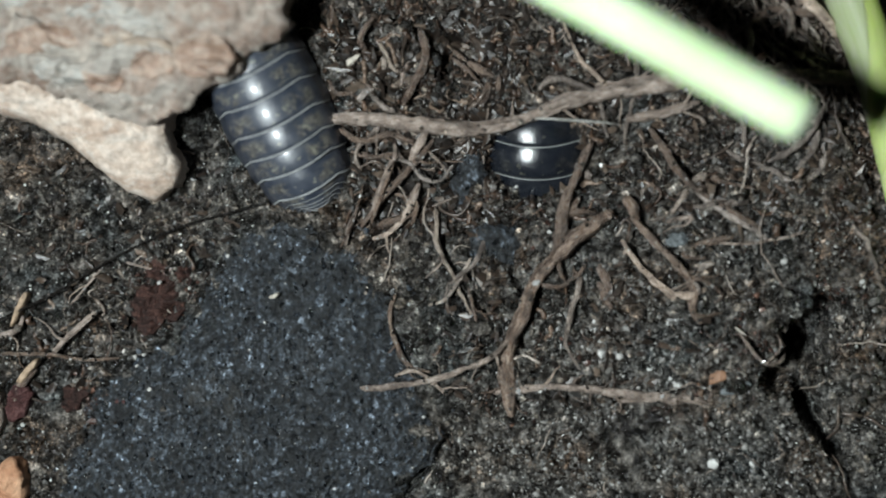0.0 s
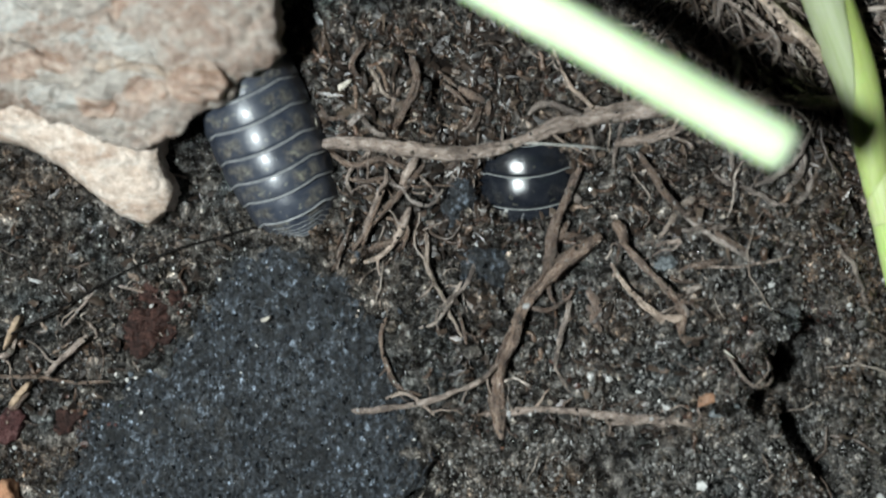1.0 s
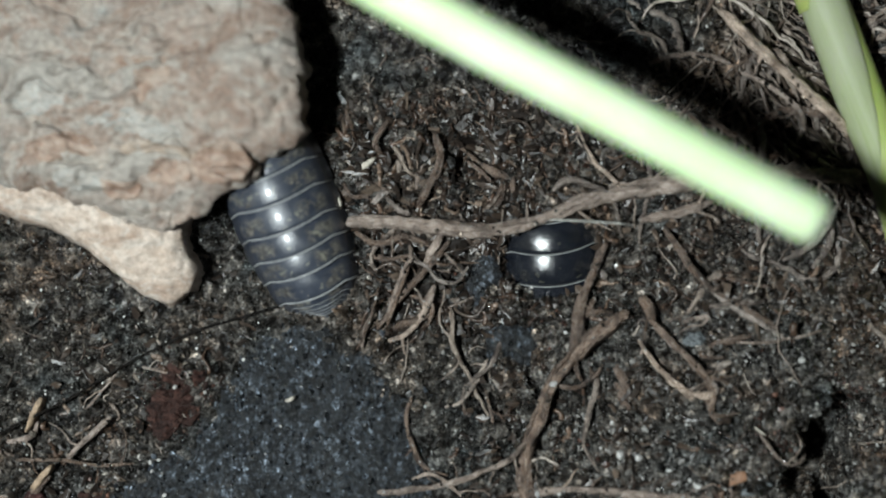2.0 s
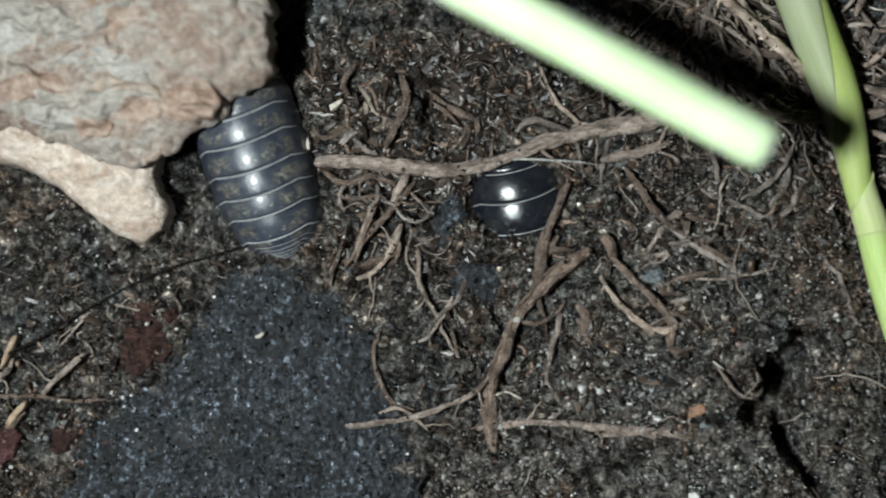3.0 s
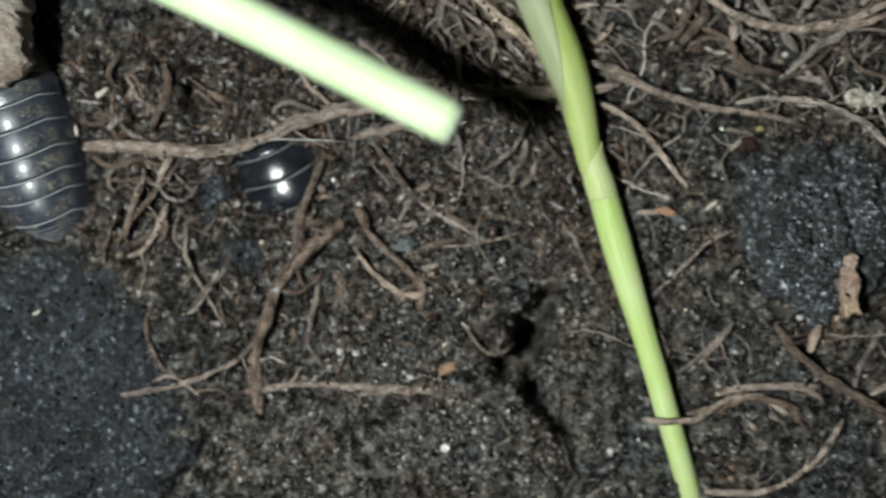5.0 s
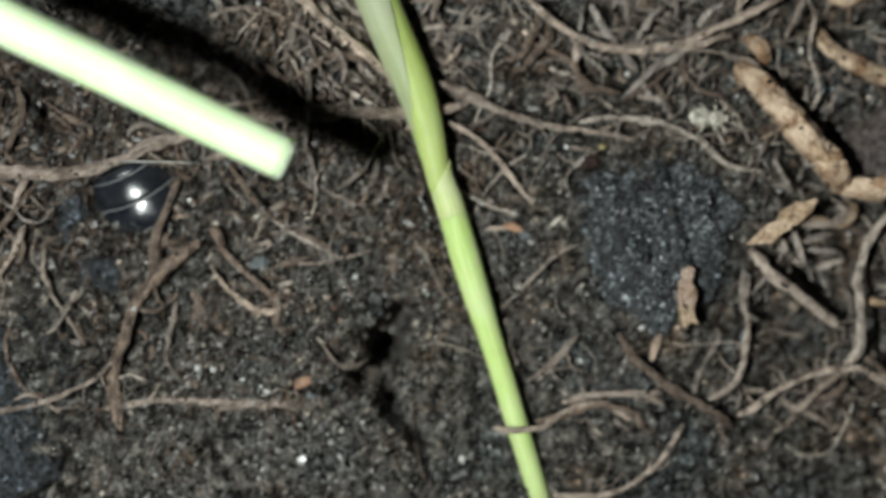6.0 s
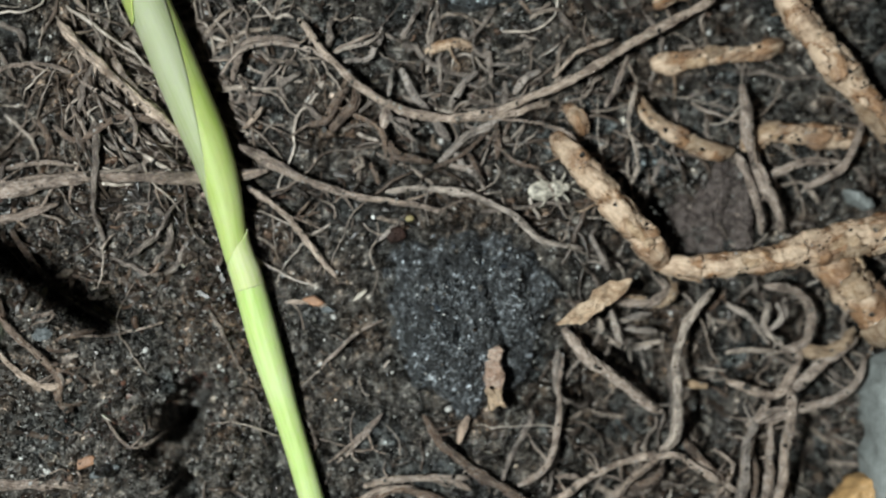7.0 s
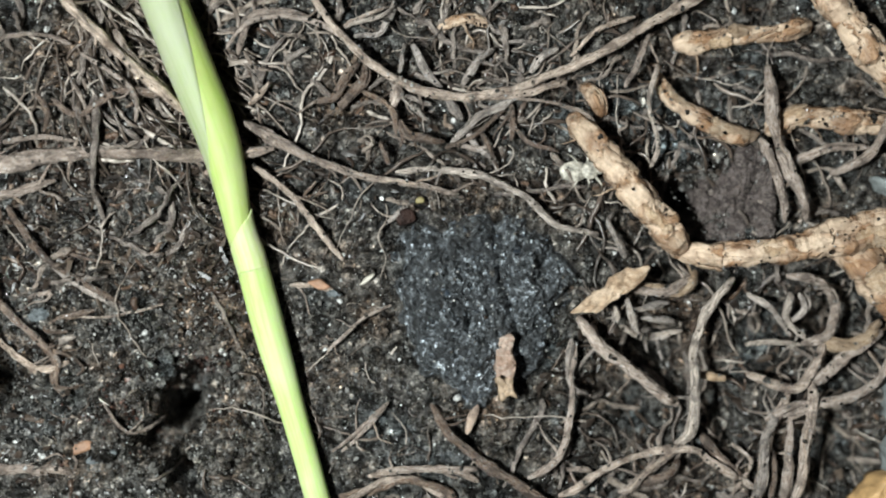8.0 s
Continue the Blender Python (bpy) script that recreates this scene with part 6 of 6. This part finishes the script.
def crumbs(name, mat, n, label, seed, stony, patch=None, cut=1, big=0.0, level=None):
    """Loose lumps in one mesh: over the soil, or on the stones alone."""
    rng = np.random.default_rng(seed)
    bm = bmesh.new()
    bmesh.ops.create_icosphere(bm, subdivisions=cut, radius=1.0)
    bm.verts.ensure_lookup_table()
    bv = np.array([v.co[:] for v in bm.verts])
    bf = np.array([[v.index for v in f.verts] for f in bm.faces])
    bm.free()
    x, y = rng.uniform(-23, 64, n), rng.uniform(-18, 23.5, n)
    size = 0.025 + rng.gamma(1.3, 0.040, n) if not big else big * np.minimum(0.5 + rng.gamma(1.6, 0.4, n), 2.2)
    if patch and patch != "roots":
        g = rng.normal(0, 1, (2, n))
        k = rng.integers(0, len(patch), n)
        spots = np.array(patch)[k]
        x, y = spots[:, 0] + g[0] * spots[:, 2], spots[:, 1] + g[1] * spots[:, 3]
    if patch == "roots":
        dust = np.vstack(root_dirt)[(1 if mat == BEAD else 0)::2]
        x, y, n = dust[:, 0], dust[:, 1], len(dust)
        size = 0.03 + rng.gamma(1.5, 0.028, n)
        if mat == BEAD:
            size = 0.014 + rng.gamma(1.3, 0.013, n)
    s_dark, s_round = share(x, y, DARK_EDGE, 0.9, 7), share(x, y, ROUND_EDGE, 0.6, 9)
    s = np.minimum(s_dark, s_round)
    size_all = size
    on_stone = s < 0.985
    keep = (on_stone & (rng.random(n) < 0.9)) | (~on_stone & (rng.random(n) < 2.2 * np.clip(1.14 - s_dark, 0, 1))) if stony else (~on_stone | (rng.random(n) < 0.1 + 0.9 * np.clip(s - 0.78, 0, 1) * 4.5)) & (grain2(x / 2.2, y / 2.2, 61) > 0.22)
    x, y, size, on_stone, s = x[keep], y[keep], size[keep], on_stone[keep], s[keep]
    size = np.where(on_stone, size * 0.5, size * (0.62 if patch else 1.0))
    z = np.where(on_stone & (x < 20), dark_top(x, y, s) - 0.4 * s ** 14, np.where(on_stone, round_top(x, y, s) - 0.5 * s ** 14, height(x, y))) + (0.25 if not big else -0.2) * size
    if level:
        z = level(x, y) + 0.2 * size
    if patch == "roots":
        x, y, z, size = dust[:, 0], dust[:, 1], dust[:, 2] + 0.1 * size_all, size_all
    m = len(x)
    v = np.repeat(bv[None], m, 0) * rng.uniform(0.62, 1.3, (m, len(bv), 1)) ** (1.0 if cut == 1 else 0.6)
    ang = rng.uniform(0, 2 * np.pi, m)
    c, s = np.cos(ang)[:, None], np.sin(ang)[:, None]
    st = rng.uniform(0.7, 1.5, (m, 1))
    vx, vy, vz = v[..., 0] * st, v[..., 1], v[..., 2] * rng.uniform(0.6, 1.0, (m, 1))
    v = np.stack([vx * c - vy * s, vx * s + vy * c, vz], -1) * size[:, None, None] + np.stack([x, y, z], -1)[:, None]
    f = (bf[None] + (np.arange(m) * len(bv))[:, None, None]).reshape(-1, 3)
    put(name, mesh_from(name, v.reshape(-1, 3), f, mat, None, False), None, label, "soil", "", "stuff")


def specks():
    """Tiny bright mineral specks on soil and stones; their pale colour also stands in for wet glints."""
    rng = np.random.default_rng(15)
    n = 13000
    x, y = rng.uniform(-22, 63, n), rng.uniform(-17, 22.5, n)
    size = 0.016 + rng.gamma(1.3, 0.017, n)
    z = height(x, y)
    s = share(x, y, DARK_EDGE, 0.9, 7)
    size = np.where(s < 1, size * 0.5 * (rng.random(n) < 0.5), size)
    z = np.where(s < 0.98, dark_top(x, y, s) - 0.4 * s ** 14, z)
    s = share(x, y, ROUND_EDGE, 0.6, 9)
    z = np.where(s < 0.98, round_top(x, y, s) - 0.5 * s ** 14, z)
    bv = np.array([(1, 0, 0), (-1, 0, 0), (0, 1, 0), (0, -1, 0), (0, 0, 1), (0, 0, -1)], float)
    bf = np.array([(0, 2, 4), (2, 1, 4), (1, 3, 4), (3, 0, 4), (2, 0, 5), (1, 2, 5), (3, 1, 5), (0, 3, 5)])
    v = bv[None] * rng.uniform(0.6, 1.4, (n, 6, 1)) * size[:, None, None]
    t = rng.uniform(0, 6.28, n)[:, None]
    v = np.stack([v[..., 0] * np.cos(t) - v[..., 2] * np.sin(t), v[..., 1], v[..., 0] * np.sin(t) + v[..., 2] * np.cos(t)], -1) + np.stack([x, y, z + 0.01], -1)[:, None]
    f = (bf[None] + (np.arange(n) * 6)[:, None, None]).reshape(-1, 3)
    put("mineral_specks", mesh_from("mineral_specks", v.reshape(-1, 3), f, SPECK, None, False), None, "tiny pale specks in the soil, mineral grit and imitated wet glints", "grit", "", "stuff")


def strands(name, mat, n, patches, length, radius, curl, label, seed, above, heading=None, singly=0):
    """Many thin strands in one mesh: patches are (x, y, half x, half y, weight)."""
    rng = np.random.default_rng(seed)
    w = np.array([p[4] for p in patches], float)
    pick = rng.choice(len(patches), n, p=w / w.sum())
    sides, k = 6, 15
    a = np.arange(sides) * 2 * np.pi / sides
    i, j = np.meshgrid(np.arange(k - 1), np.arange(sides), indexing="ij")
    q = np.stack([i * sides + j, i * sides + (j + 1) % sides, (i + 1) * sides + (j + 1) % sides, (i + 1) * sides + j], -1).reshape(-1, 4)
    p = np.array([row[:4] for row in patches])[pick]
    x, y = p[:, 0] + p[:, 2] * rng.uniform(-1, 1, n), p[:, 1] + p[:, 3] * rng.uniform(-1, 1, n)
    ln = length[0] + (length[1] - length[0]) * rng.random(n) ** 2
    u = np.linspace(0, 1, k)
    start = rng.uniform(0, 2 * np.pi, (n, 1)) if heading is None else np.radians(rng.normal(heading, 22, (n, 1)))
    turn = start + rng.normal(0, 2.4 * curl, (n, 1)) * np.sin(2 * np.pi * (u * rng.uniform(0.25, 0.7, (n, 1)) + rng.random((n, 1))))
    turn = turn + rng.normal(0, 0.8 * curl, (n, 1)) * np.sin(2 * np.pi * (u * rng.uniform(0.8, 1.8, (n, 1)) + rng.random((n, 1)))) + rng.normal(0, 0.5 * curl, (n, k))
    cx, cy = x[:, None] + np.cumsum(np.cos(turn), 1) * ln[:, None] / k, y[:, None] + np.cumsum(np.sin(turn), 1) * ln[:, None] / k
    free = np.minimum(share(cx, cy, DARK_EDGE, 0.9, 7), share(cx, cy, ROUND_EDGE, 0.6, 9)).min(1) > 0.97
    cx, cy, ln, n = cx[free], cy[free], ln[free], int(free.sum())
    r = (radius[0] + (radius[1] - radius[0]) * rng.random((n, 1)) ** 1.9) * (1 - 0.5 * u) * np.where(u < 0.05, 0.5, 1) * rng.uniform(0.75, 1.25, (n, k))
    lift = rng.uniform(-0.05, above, (n, 1)) * np.sin(np.pi * u) ** 0.7 + rng.uniform(-0.3, 0.3, (n, 1)) * (u - 0.5)
    cz = height(cx, cy) * 0.8 + rise(cx, cy) * 0.2 + lift + r * 0.3
    c = np.stack([cx, cy, cz], -1)
    t = np.gradient(c, axis=1)
    t /= np.linalg.norm(t, axis=-1, keepdims=True)
    nn = np.cross(t, (0, 0, 1.0))
    nn /= np.linalg.norm(nn, axis=-1, keepdims=True) + 1e-9
    bb = np.cross(nn, t)
    skin = rng.uniform(0.78, 1.22, (n, k, sides, 1))
    V = c[:, :, None] + skin * r[:, :, None, None] * (np.cos(a)[:, None] * nn[:, :, None] + np.sin(a)[:, None] * bb[:, :, None])
    # the thickest lie apart as roots of their own, the rest in one mat
    uv = np.stack([np.broadcast_to((u * ln[:, None] + 7.3 * np.arange(n)[:, None])[..., None], (n, k, sides)), np.broadcast_to(np.minimum(a, 2 * np.pi - a) / np.pi, (n, k, sides))], -1)
    order = np.argsort(-r.mean(1))
    for e in order[:singly]:
        put("rootlet", mesh_from("rootlet", V[e].reshape(-1, 3), q, THIN_ROOT, uv[e].reshape(-1, 2)), None, "thin curved brown rootlet in the root mat", "root", "rootlets in the mat")
    V = V[order[singly:]]
    n = len(V)
    F = (q[None] + (np.arange(n) * k * sides)[:, None, None]).reshape(-1, 4)
    put(name, mesh_from(name, V.reshape(-1, 3), F, mat), None, label, "roots", "", "stuff")


def mould(n, patches, seed):
    """Bits of rotted leaf and root skin, thick little shards lying every way."""
    rng = np.random.default_rng(seed)
    bm = bmesh.new()
    bmesh.ops.create_icosphere(bm, subdivisions=1, radius=1.0)
    bm.verts.ensure_lookup_table()
    bv = np.array([v.co[:] for v in bm.verts])
    bf = np.array([[v.index for v in f.verts] for f in bm.faces])
    bm.free()
    w = np.array([p[4] for p in patches], float)
    p = np.array([row[:4] for row in patches])[rng.choice(len(patches), n, p=w / w.sum())]
    x, y = p[:, 0] + p[:, 2] * rng.uniform(-1, 1, n), p[:, 1] + p[:, 3] * rng.uniform(-1, 1, n)
    on = np.minimum(share(x, y, DARK_EDGE, 0.9, 7), share(x, y, ROUND_EDGE, 0.6, 9)) > 1.0
    x, y = x[on], y[on]
    n = len(x)
    size = np.minimum(0.08 + rng.gamma(1.6, 0.07, n), 0.34)
    v = np.repeat(bv[None], n, 0) * rng.uniform(0.55, 1.4, (n, len(bv), 1)) * np.stack([rng.uniform(1.0, 2.4, n), rng.uniform(0.45, 0.9, n), rng.uniform(0.16, 0.36, n)], -1)[:, None]
    for i, j, spread in ((1, 2, 0.6), (0, 2, 0.45), (0, 1, 9.0)):
        w = rng.normal(0, spread, n)[:, None]
        vi, vj = v[..., i] * np.cos(w) - v[..., j] * np.sin(w), v[..., i] * np.sin(w) + v[..., j] * np.cos(w)
        v[..., i], v[..., j] = vi, vj
    v = v * size[:, None, None] + np.stack([x, y, height(x, y) + 0.22 * size], -1)[:, None]
    f = (bf[None] + (np.arange(n) * len(bv))[:, None, None]).reshape(-1, 3)
    put("leaf_mould", mesh_from("leaf_mould", v.reshape(-1, 3), f, MOULD, None, False), None, "wet dark shards of rotted leaf and root skin", "plant debris", "", "stuff")


MAT_PATCHES = [(36, 13, 14, 7, 5.0), (54, 8, 8, 9, 1.8), (52, -5, 10, 6, 3.0), (18, 14, 6, 6, 1.6), (24, 12, 4, 8, 1.0), (44, 8, 6, 5, 1.2), (30, -9, 10, 4, 0.5), (12, 3, 8, 5, 0.35), (1, 3, 3, 4, 0.5), (1, 9, 5, 3, 0.2), (22, 2, 6, 6, 0.2)]
strands("fine_rootlets", ROOTLET, 640, MAT_PATCHES, (1.5, 8.0), (0.045, 0.23), 0.3, "tangled mat of fine brown and tan rootlets", 8, 0.8, None, 170)
strands("fine_rootlets", ROOTLET, 420, [(20, 3, 42, 18, 1.0)], (0.6, 3.0), (0.03, 0.10), 0.3, "scattered short fine rootlets over the soil", 9, 0.3)
strands("wiry_rootlets", ROOTLET, 130, [(19.5, 15.5, 4.0, 3.5, 2.0), (22.0, 12.5, 2.5, 3.0, 1.5), (17.0, 17.5, 3.0, 2.5, 1.0)], (3.0, 7.5), (0.05, 0.16), 0.16, "bundle of long wiry grey-brown rootlets", 18, 0.9, -48)
LITTER_PATCHES = [(1.5, 9, 5.5, 4, 2.0), (2, 3.5, 4, 3.5, 1.2), (15, 6, 11, 5, 2.0), (10, -5, 7, 4, 0.6), (38, 12, 18, 7, 1.5), (52, -4, 10, 6, 1.0), (-14, -3, 6, 6, 0.5)]
strands("plant_fibres", LITTER, 950, LITTER_PATCHES, (0.4, 2.0), (0.04, 0.19), 0.3, "dark brown decayed plant fibres in the soil", 10, 0.15)
mould(5200, LITTER_PATCHES, 36)
crumbs("soil_crumbs", CRUMB, 46000, "loose dark brown soil crumbs and grit", 5, False)
crumbs("soil_clods", SOIL, 1700, "larger moist dark soil clods between the roots", 35, False, None, 2, 0.26)
SAND = fibre_material("grey_sand", [(0.0, (0.02, 0.018, 0.016)), (0.5, (0.058, 0.054, 0.049)), (0.85, (0.13, 0.122, 0.112)), (1.0, (0.28, 0.27, 0.255))])
HUMUS = fibre_material("humus", [(0.0, (0.012, 0.006, 0.004)), (0.5, (0.036, 0.015, 0.010)), (0.85, (0.065, 0.028, 0.019)), (1.0, (0.12, 0.062, 0.042))])
crumbs("sandy_grit", SAND, 19000, "grey sandy grains mixed into the soil mound", 25, False, [(13, -9.5, 4.0, 2.0), (14, -11.5, 5.0, 1.6), (20.5, -1.5, 4.0, 3.0), (25, -8, 4.0, 3.0), (20, 3, 4.0, 3.0), (13.5, -5.5, 2.6, 1.8), (15.5, -9.5, 5.0, 2.2), (22, -11, 5.0, 2.2), (12, -2.0, 4.0, 2.0), (27, -4, 4.0, 4.0), (10, -9.5, 3.5, 2.0), (11, -11.5, 4.0, 1.6)])
# near-black crumbs, strewn in eight patches that darken the soil there
BLACK_HUMUS = fibre_material("black_humus", [(0.0, (0.004, 0.0035, 0.003)), (0.6, (0.012, 0.0098, 0.0085)), (0.9, (0.026, 0.022, 0.020)), (1.0, (0.12, 0.115, 0.11))])
crumbs("damp_crumbs", BLACK_HUMUS, 9000, "black humus crumbs beside the stones", 37, False, [(-18.0, -8.2, 1.8, 1.6), (-18.2, -12.0, 1.6, 2.2), (-15.0, -6.4, 2.0, 1.2), (-16.4, -11.5, 0.8, 2.0), (1.0, 0.6, 1.8, 1.6), (5.5, 1.8, 1.8, 1.4), (-2.4, 5.2, 0.9, 1.6), (4.6, -1.6, 1.6, 1.4)])
crumbs("humus_crumbs", HUMUS, 4200, "red-brown humus crumbs strewn over the soil", 26, False, 4 * [(-12.1, -3.8, 0.9, 1.0), (-16.6, -9.4, 0.5, 0.6)] + [ (2.5, 2.5, 1.2, 1.2), (23.2, -3.0, 0.9, 0.9), (19.0, -5.0, 1.2, 1.0), (8, 1.5, 3.5, 1.6), (14, 5, 6, 4), (8, 11, 6, 4), (40, 10, 10, 5), (12, -8, 6, 3)])
crumbs("wood_crumbs", SAND, 1500, "grey-brown crumbs on the rotten wood", 29, False, [(52.4, 7.0, 1.5, 1.8)], level=wood_level)
crumbs("root_dirt", CRUMB, 10, "specks of wet soil clinging to the roots", 27, False, "roots")
crumbs("water_beads", BEAD, 10, "tiny pale glossy beads added on the roots to imitate wet glints", 28, False, "roots")
crumbs("stone_grit", GRIT, 20000, "fine dark blue-grey grit on the stones", 6, True)
specks()


# ---- the small pale insect ----
def pale_insect():
    bug = put("pale_insect", None, None, "tiny cream-white soft-bodied insect walking on rootlets", "insect")

    def blob(name, sx, sy, sz, m, parent):
        bm = bmesh.new()
        bmesh.ops.create_uvsphere(bm, u_segments=18, v_segments=12, radius=1.0, matrix=m @ Matrix.Diagonal((sx * MM, sy * MM, sz * MM, 1)))
        for f in bm.faces:
            f.smooth = True
        me = bpy.data.meshes.new(name)
        bm.to_mesh(me)
        bm.free()
        me.materials.append(CREAM)
        return put(name, me, parent)
    blob("abdomen", 0.60, 0.42, 0.15, pose(-0.28 * MM, 0, 0.5 * MM, 0, 6, 0), bug)
    blob("thorax", 0.36, 0.36, 0.15, pose(0.34 * MM, 0, 0.55 * MM), bug)
    blob("head", 0.19, 0.18, 0.14, pose(0.72 * MM, 0, 0.52 * MM), bug)
    for side in (-1, 1):
        for x0, reach in ((0.55, 0.35), (0.25, 0.05), (-0.1, -0.35)):
            c = spline([(x0, side * 0.25, 0.55), (x0 + reach * 0.6, side * 0.56, 0.58), (x0 + reach, side * 0.72, 0.0)], 0.08)
            put("leg", tube_mesh("leg", CREAM, c, np.linspace(0.06, 0.03, len(c)), 6), bug)
        c = spline([(0.95, side * 0.1, 0.62), (1.2, side * 0.25, 0.72), (1.5, side * 0.42, 0.66)], 0.08)
        put("antenna", tube_mesh("antenna", CREAM, c, np.linspace(0.04, 0.02, len(c)), 6), bug)
    for piece in bug.children:
        piece.data.transform(Matrix.Scale(1.35, 4))
    return bug


insect = pale_insect()


# ---- the phone's lit lamp, carried along beside the lens ----
def phone_lamp():
    lamp = put("phone_lamp", None, None, "small lit white phone lamp held above the soil", "lamp")
    glow = bpy.data.materials.new("lamp_glow")
    glow.use_nodes = True
    t = glow.node_tree
    t.nodes.clear()
    e = node(t, "ShaderNodeEmission", Color=(0.87, 0.97, 0.98, 1), Strength=TORCH_POWER)
    o = t.nodes.new("ShaderNodeOutputMaterial")
    t.links.new(e.outputs[0], o.inputs["Surface"])
    n, k = 24, 8
    a = np.arange(n) * 2 * np.pi / n
    rows = [np.stack([4.0 * np.cos(w) * np.cos(a), 4.0 * np.cos(w) * np.sin(a), np.full(n, -1.0 * np.sin(w) - 0.6)], -1) for w in np.linspace(0, np.pi / 2 * 0.97, k)]
    v = np.vstack(rows)
    i, j = np.meshgrid(np.arange(k - 1), np.arange(n), indexing="ij")
    q = np.stack([i * n + j, i * n + (j + 1) % n, (i + 1) * n + (j + 1) % n, (i + 1) * n + j], -1).reshape(-1, 4)[:, ::-1]
    put("lens_dome", mesh_from("lens_dome", v, q, glow), lamp, "glowing white dome")
    rim = plain_material("lamp_housing", (0.03, 0.03, 0.032), 0.4)
    c = np.array([(0, 0, 1.2), (0, 0, 0.9), (0, 0, 0.2), (0, 0, -0.55)])
    put("housing", tube_mesh("housing", rim, c, np.array([4.5, 4.8, 4.8, 4.5]), 32), lamp)
    return lamp


phone_torch = phone_lamp()


# ---- what moves ----
def motions():
    walk(phone_torch, [(t, m @ Matrix.Translation(TORCH_OFFSET) @ pose(0, 0, 0, 0, -38, 0)) for t, m in PATH])

    def louse(x, y, z, turn, tip=0, lean=0):
        return pose(x * MM, y * MM, z * MM, tip, lean, turn)
    walk(big_louse, [(0.0, louse(-6.22, 6.72, -0.95, 26.5, 8)), (0.5, louse(-6.27, 6.72, -0.95, 25.2, 8)), (1.0, louse(-6.32, 6.74, -0.95, 23.6, 8)), (2.5, louse(-6.40, 6.76, -0.95, 21.0, 8)), (3.5, louse(-6.48, 6.62, -0.95, 16.6, 8)), (4.2, louse(-6.52, 6.62, -0.95, 16.0, 8)), (8.0, louse(-6.52, 6.62, -0.95, 16.0, 8))])
    walk(small_louse, [(0.0, louse(7.75, 4.9, -3.85, 2, 9)), (1.0, louse(7.8, 4.6, -3.85, 6, 9)), (2.5, louse(7.85, 4.55, -3.85, 10, 9)), (3.0, louse(7.95, 4.15, -3.85, 14, 9)), (4.2, louse(8.0, 4.1, -3.85, 17, 9)), (5.3, louse(8.1, 4.05, -3.85, 24, 9)), (8.0, louse(8.1, 4.05, -3.85, 26, 9))])
    def sway(turn, slip=0.0):
        return pose(-9.8 * MM, (27.5 - slip) * MM, 0, 0, 0, turn)
    walk(leaning_stem, [(0.0, sway(0, 0.1)), (0.5, sway(0, 0.1)), (1.1, sway(0, 0.2)), (2.3, sway(0)), (5.5, sway(0)), (6.0, sway(0, 0.2)), (6.3, sway(0, 0.3)), (6.5, sway(0, 0.4)), (6.7, sway(-1.0, 0.9)), (6.8, sway(-2.0, 1.3)), (6.9, sway(-3.2, 2.2)), (7.0, sway(-4.6, 2.6)), (7.2, sway(-8.8, 2.3)), (7.4, sway(-13.5, 2.0)), (8.0, sway(-15.0, 2.0))])
    walk(insect, [(0.0, pose(40.6 * MM, 8.1 * MM, -0.95 * MM, 0, 0, -5)), (5.5, pose(41.0 * MM, 8.1 * MM, -0.95 * MM, 0, 0, -5)), (6.2, pose(41.6 * MM, 8.05 * MM, -0.95 * MM, 0, 0, -2)), (7.0, pose(42.85 * MM, 8.1 * MM, -0.9 * MM, 0, 0, 8)), (7.6, pose(43.35 * MM, 8.15 * MM, -0.9 * MM, 0, 0, 6)), (8.0, pose(43.75 * MM, 8.2 * MM, -0.9 * MM, 0, 0, 4))])


motions()
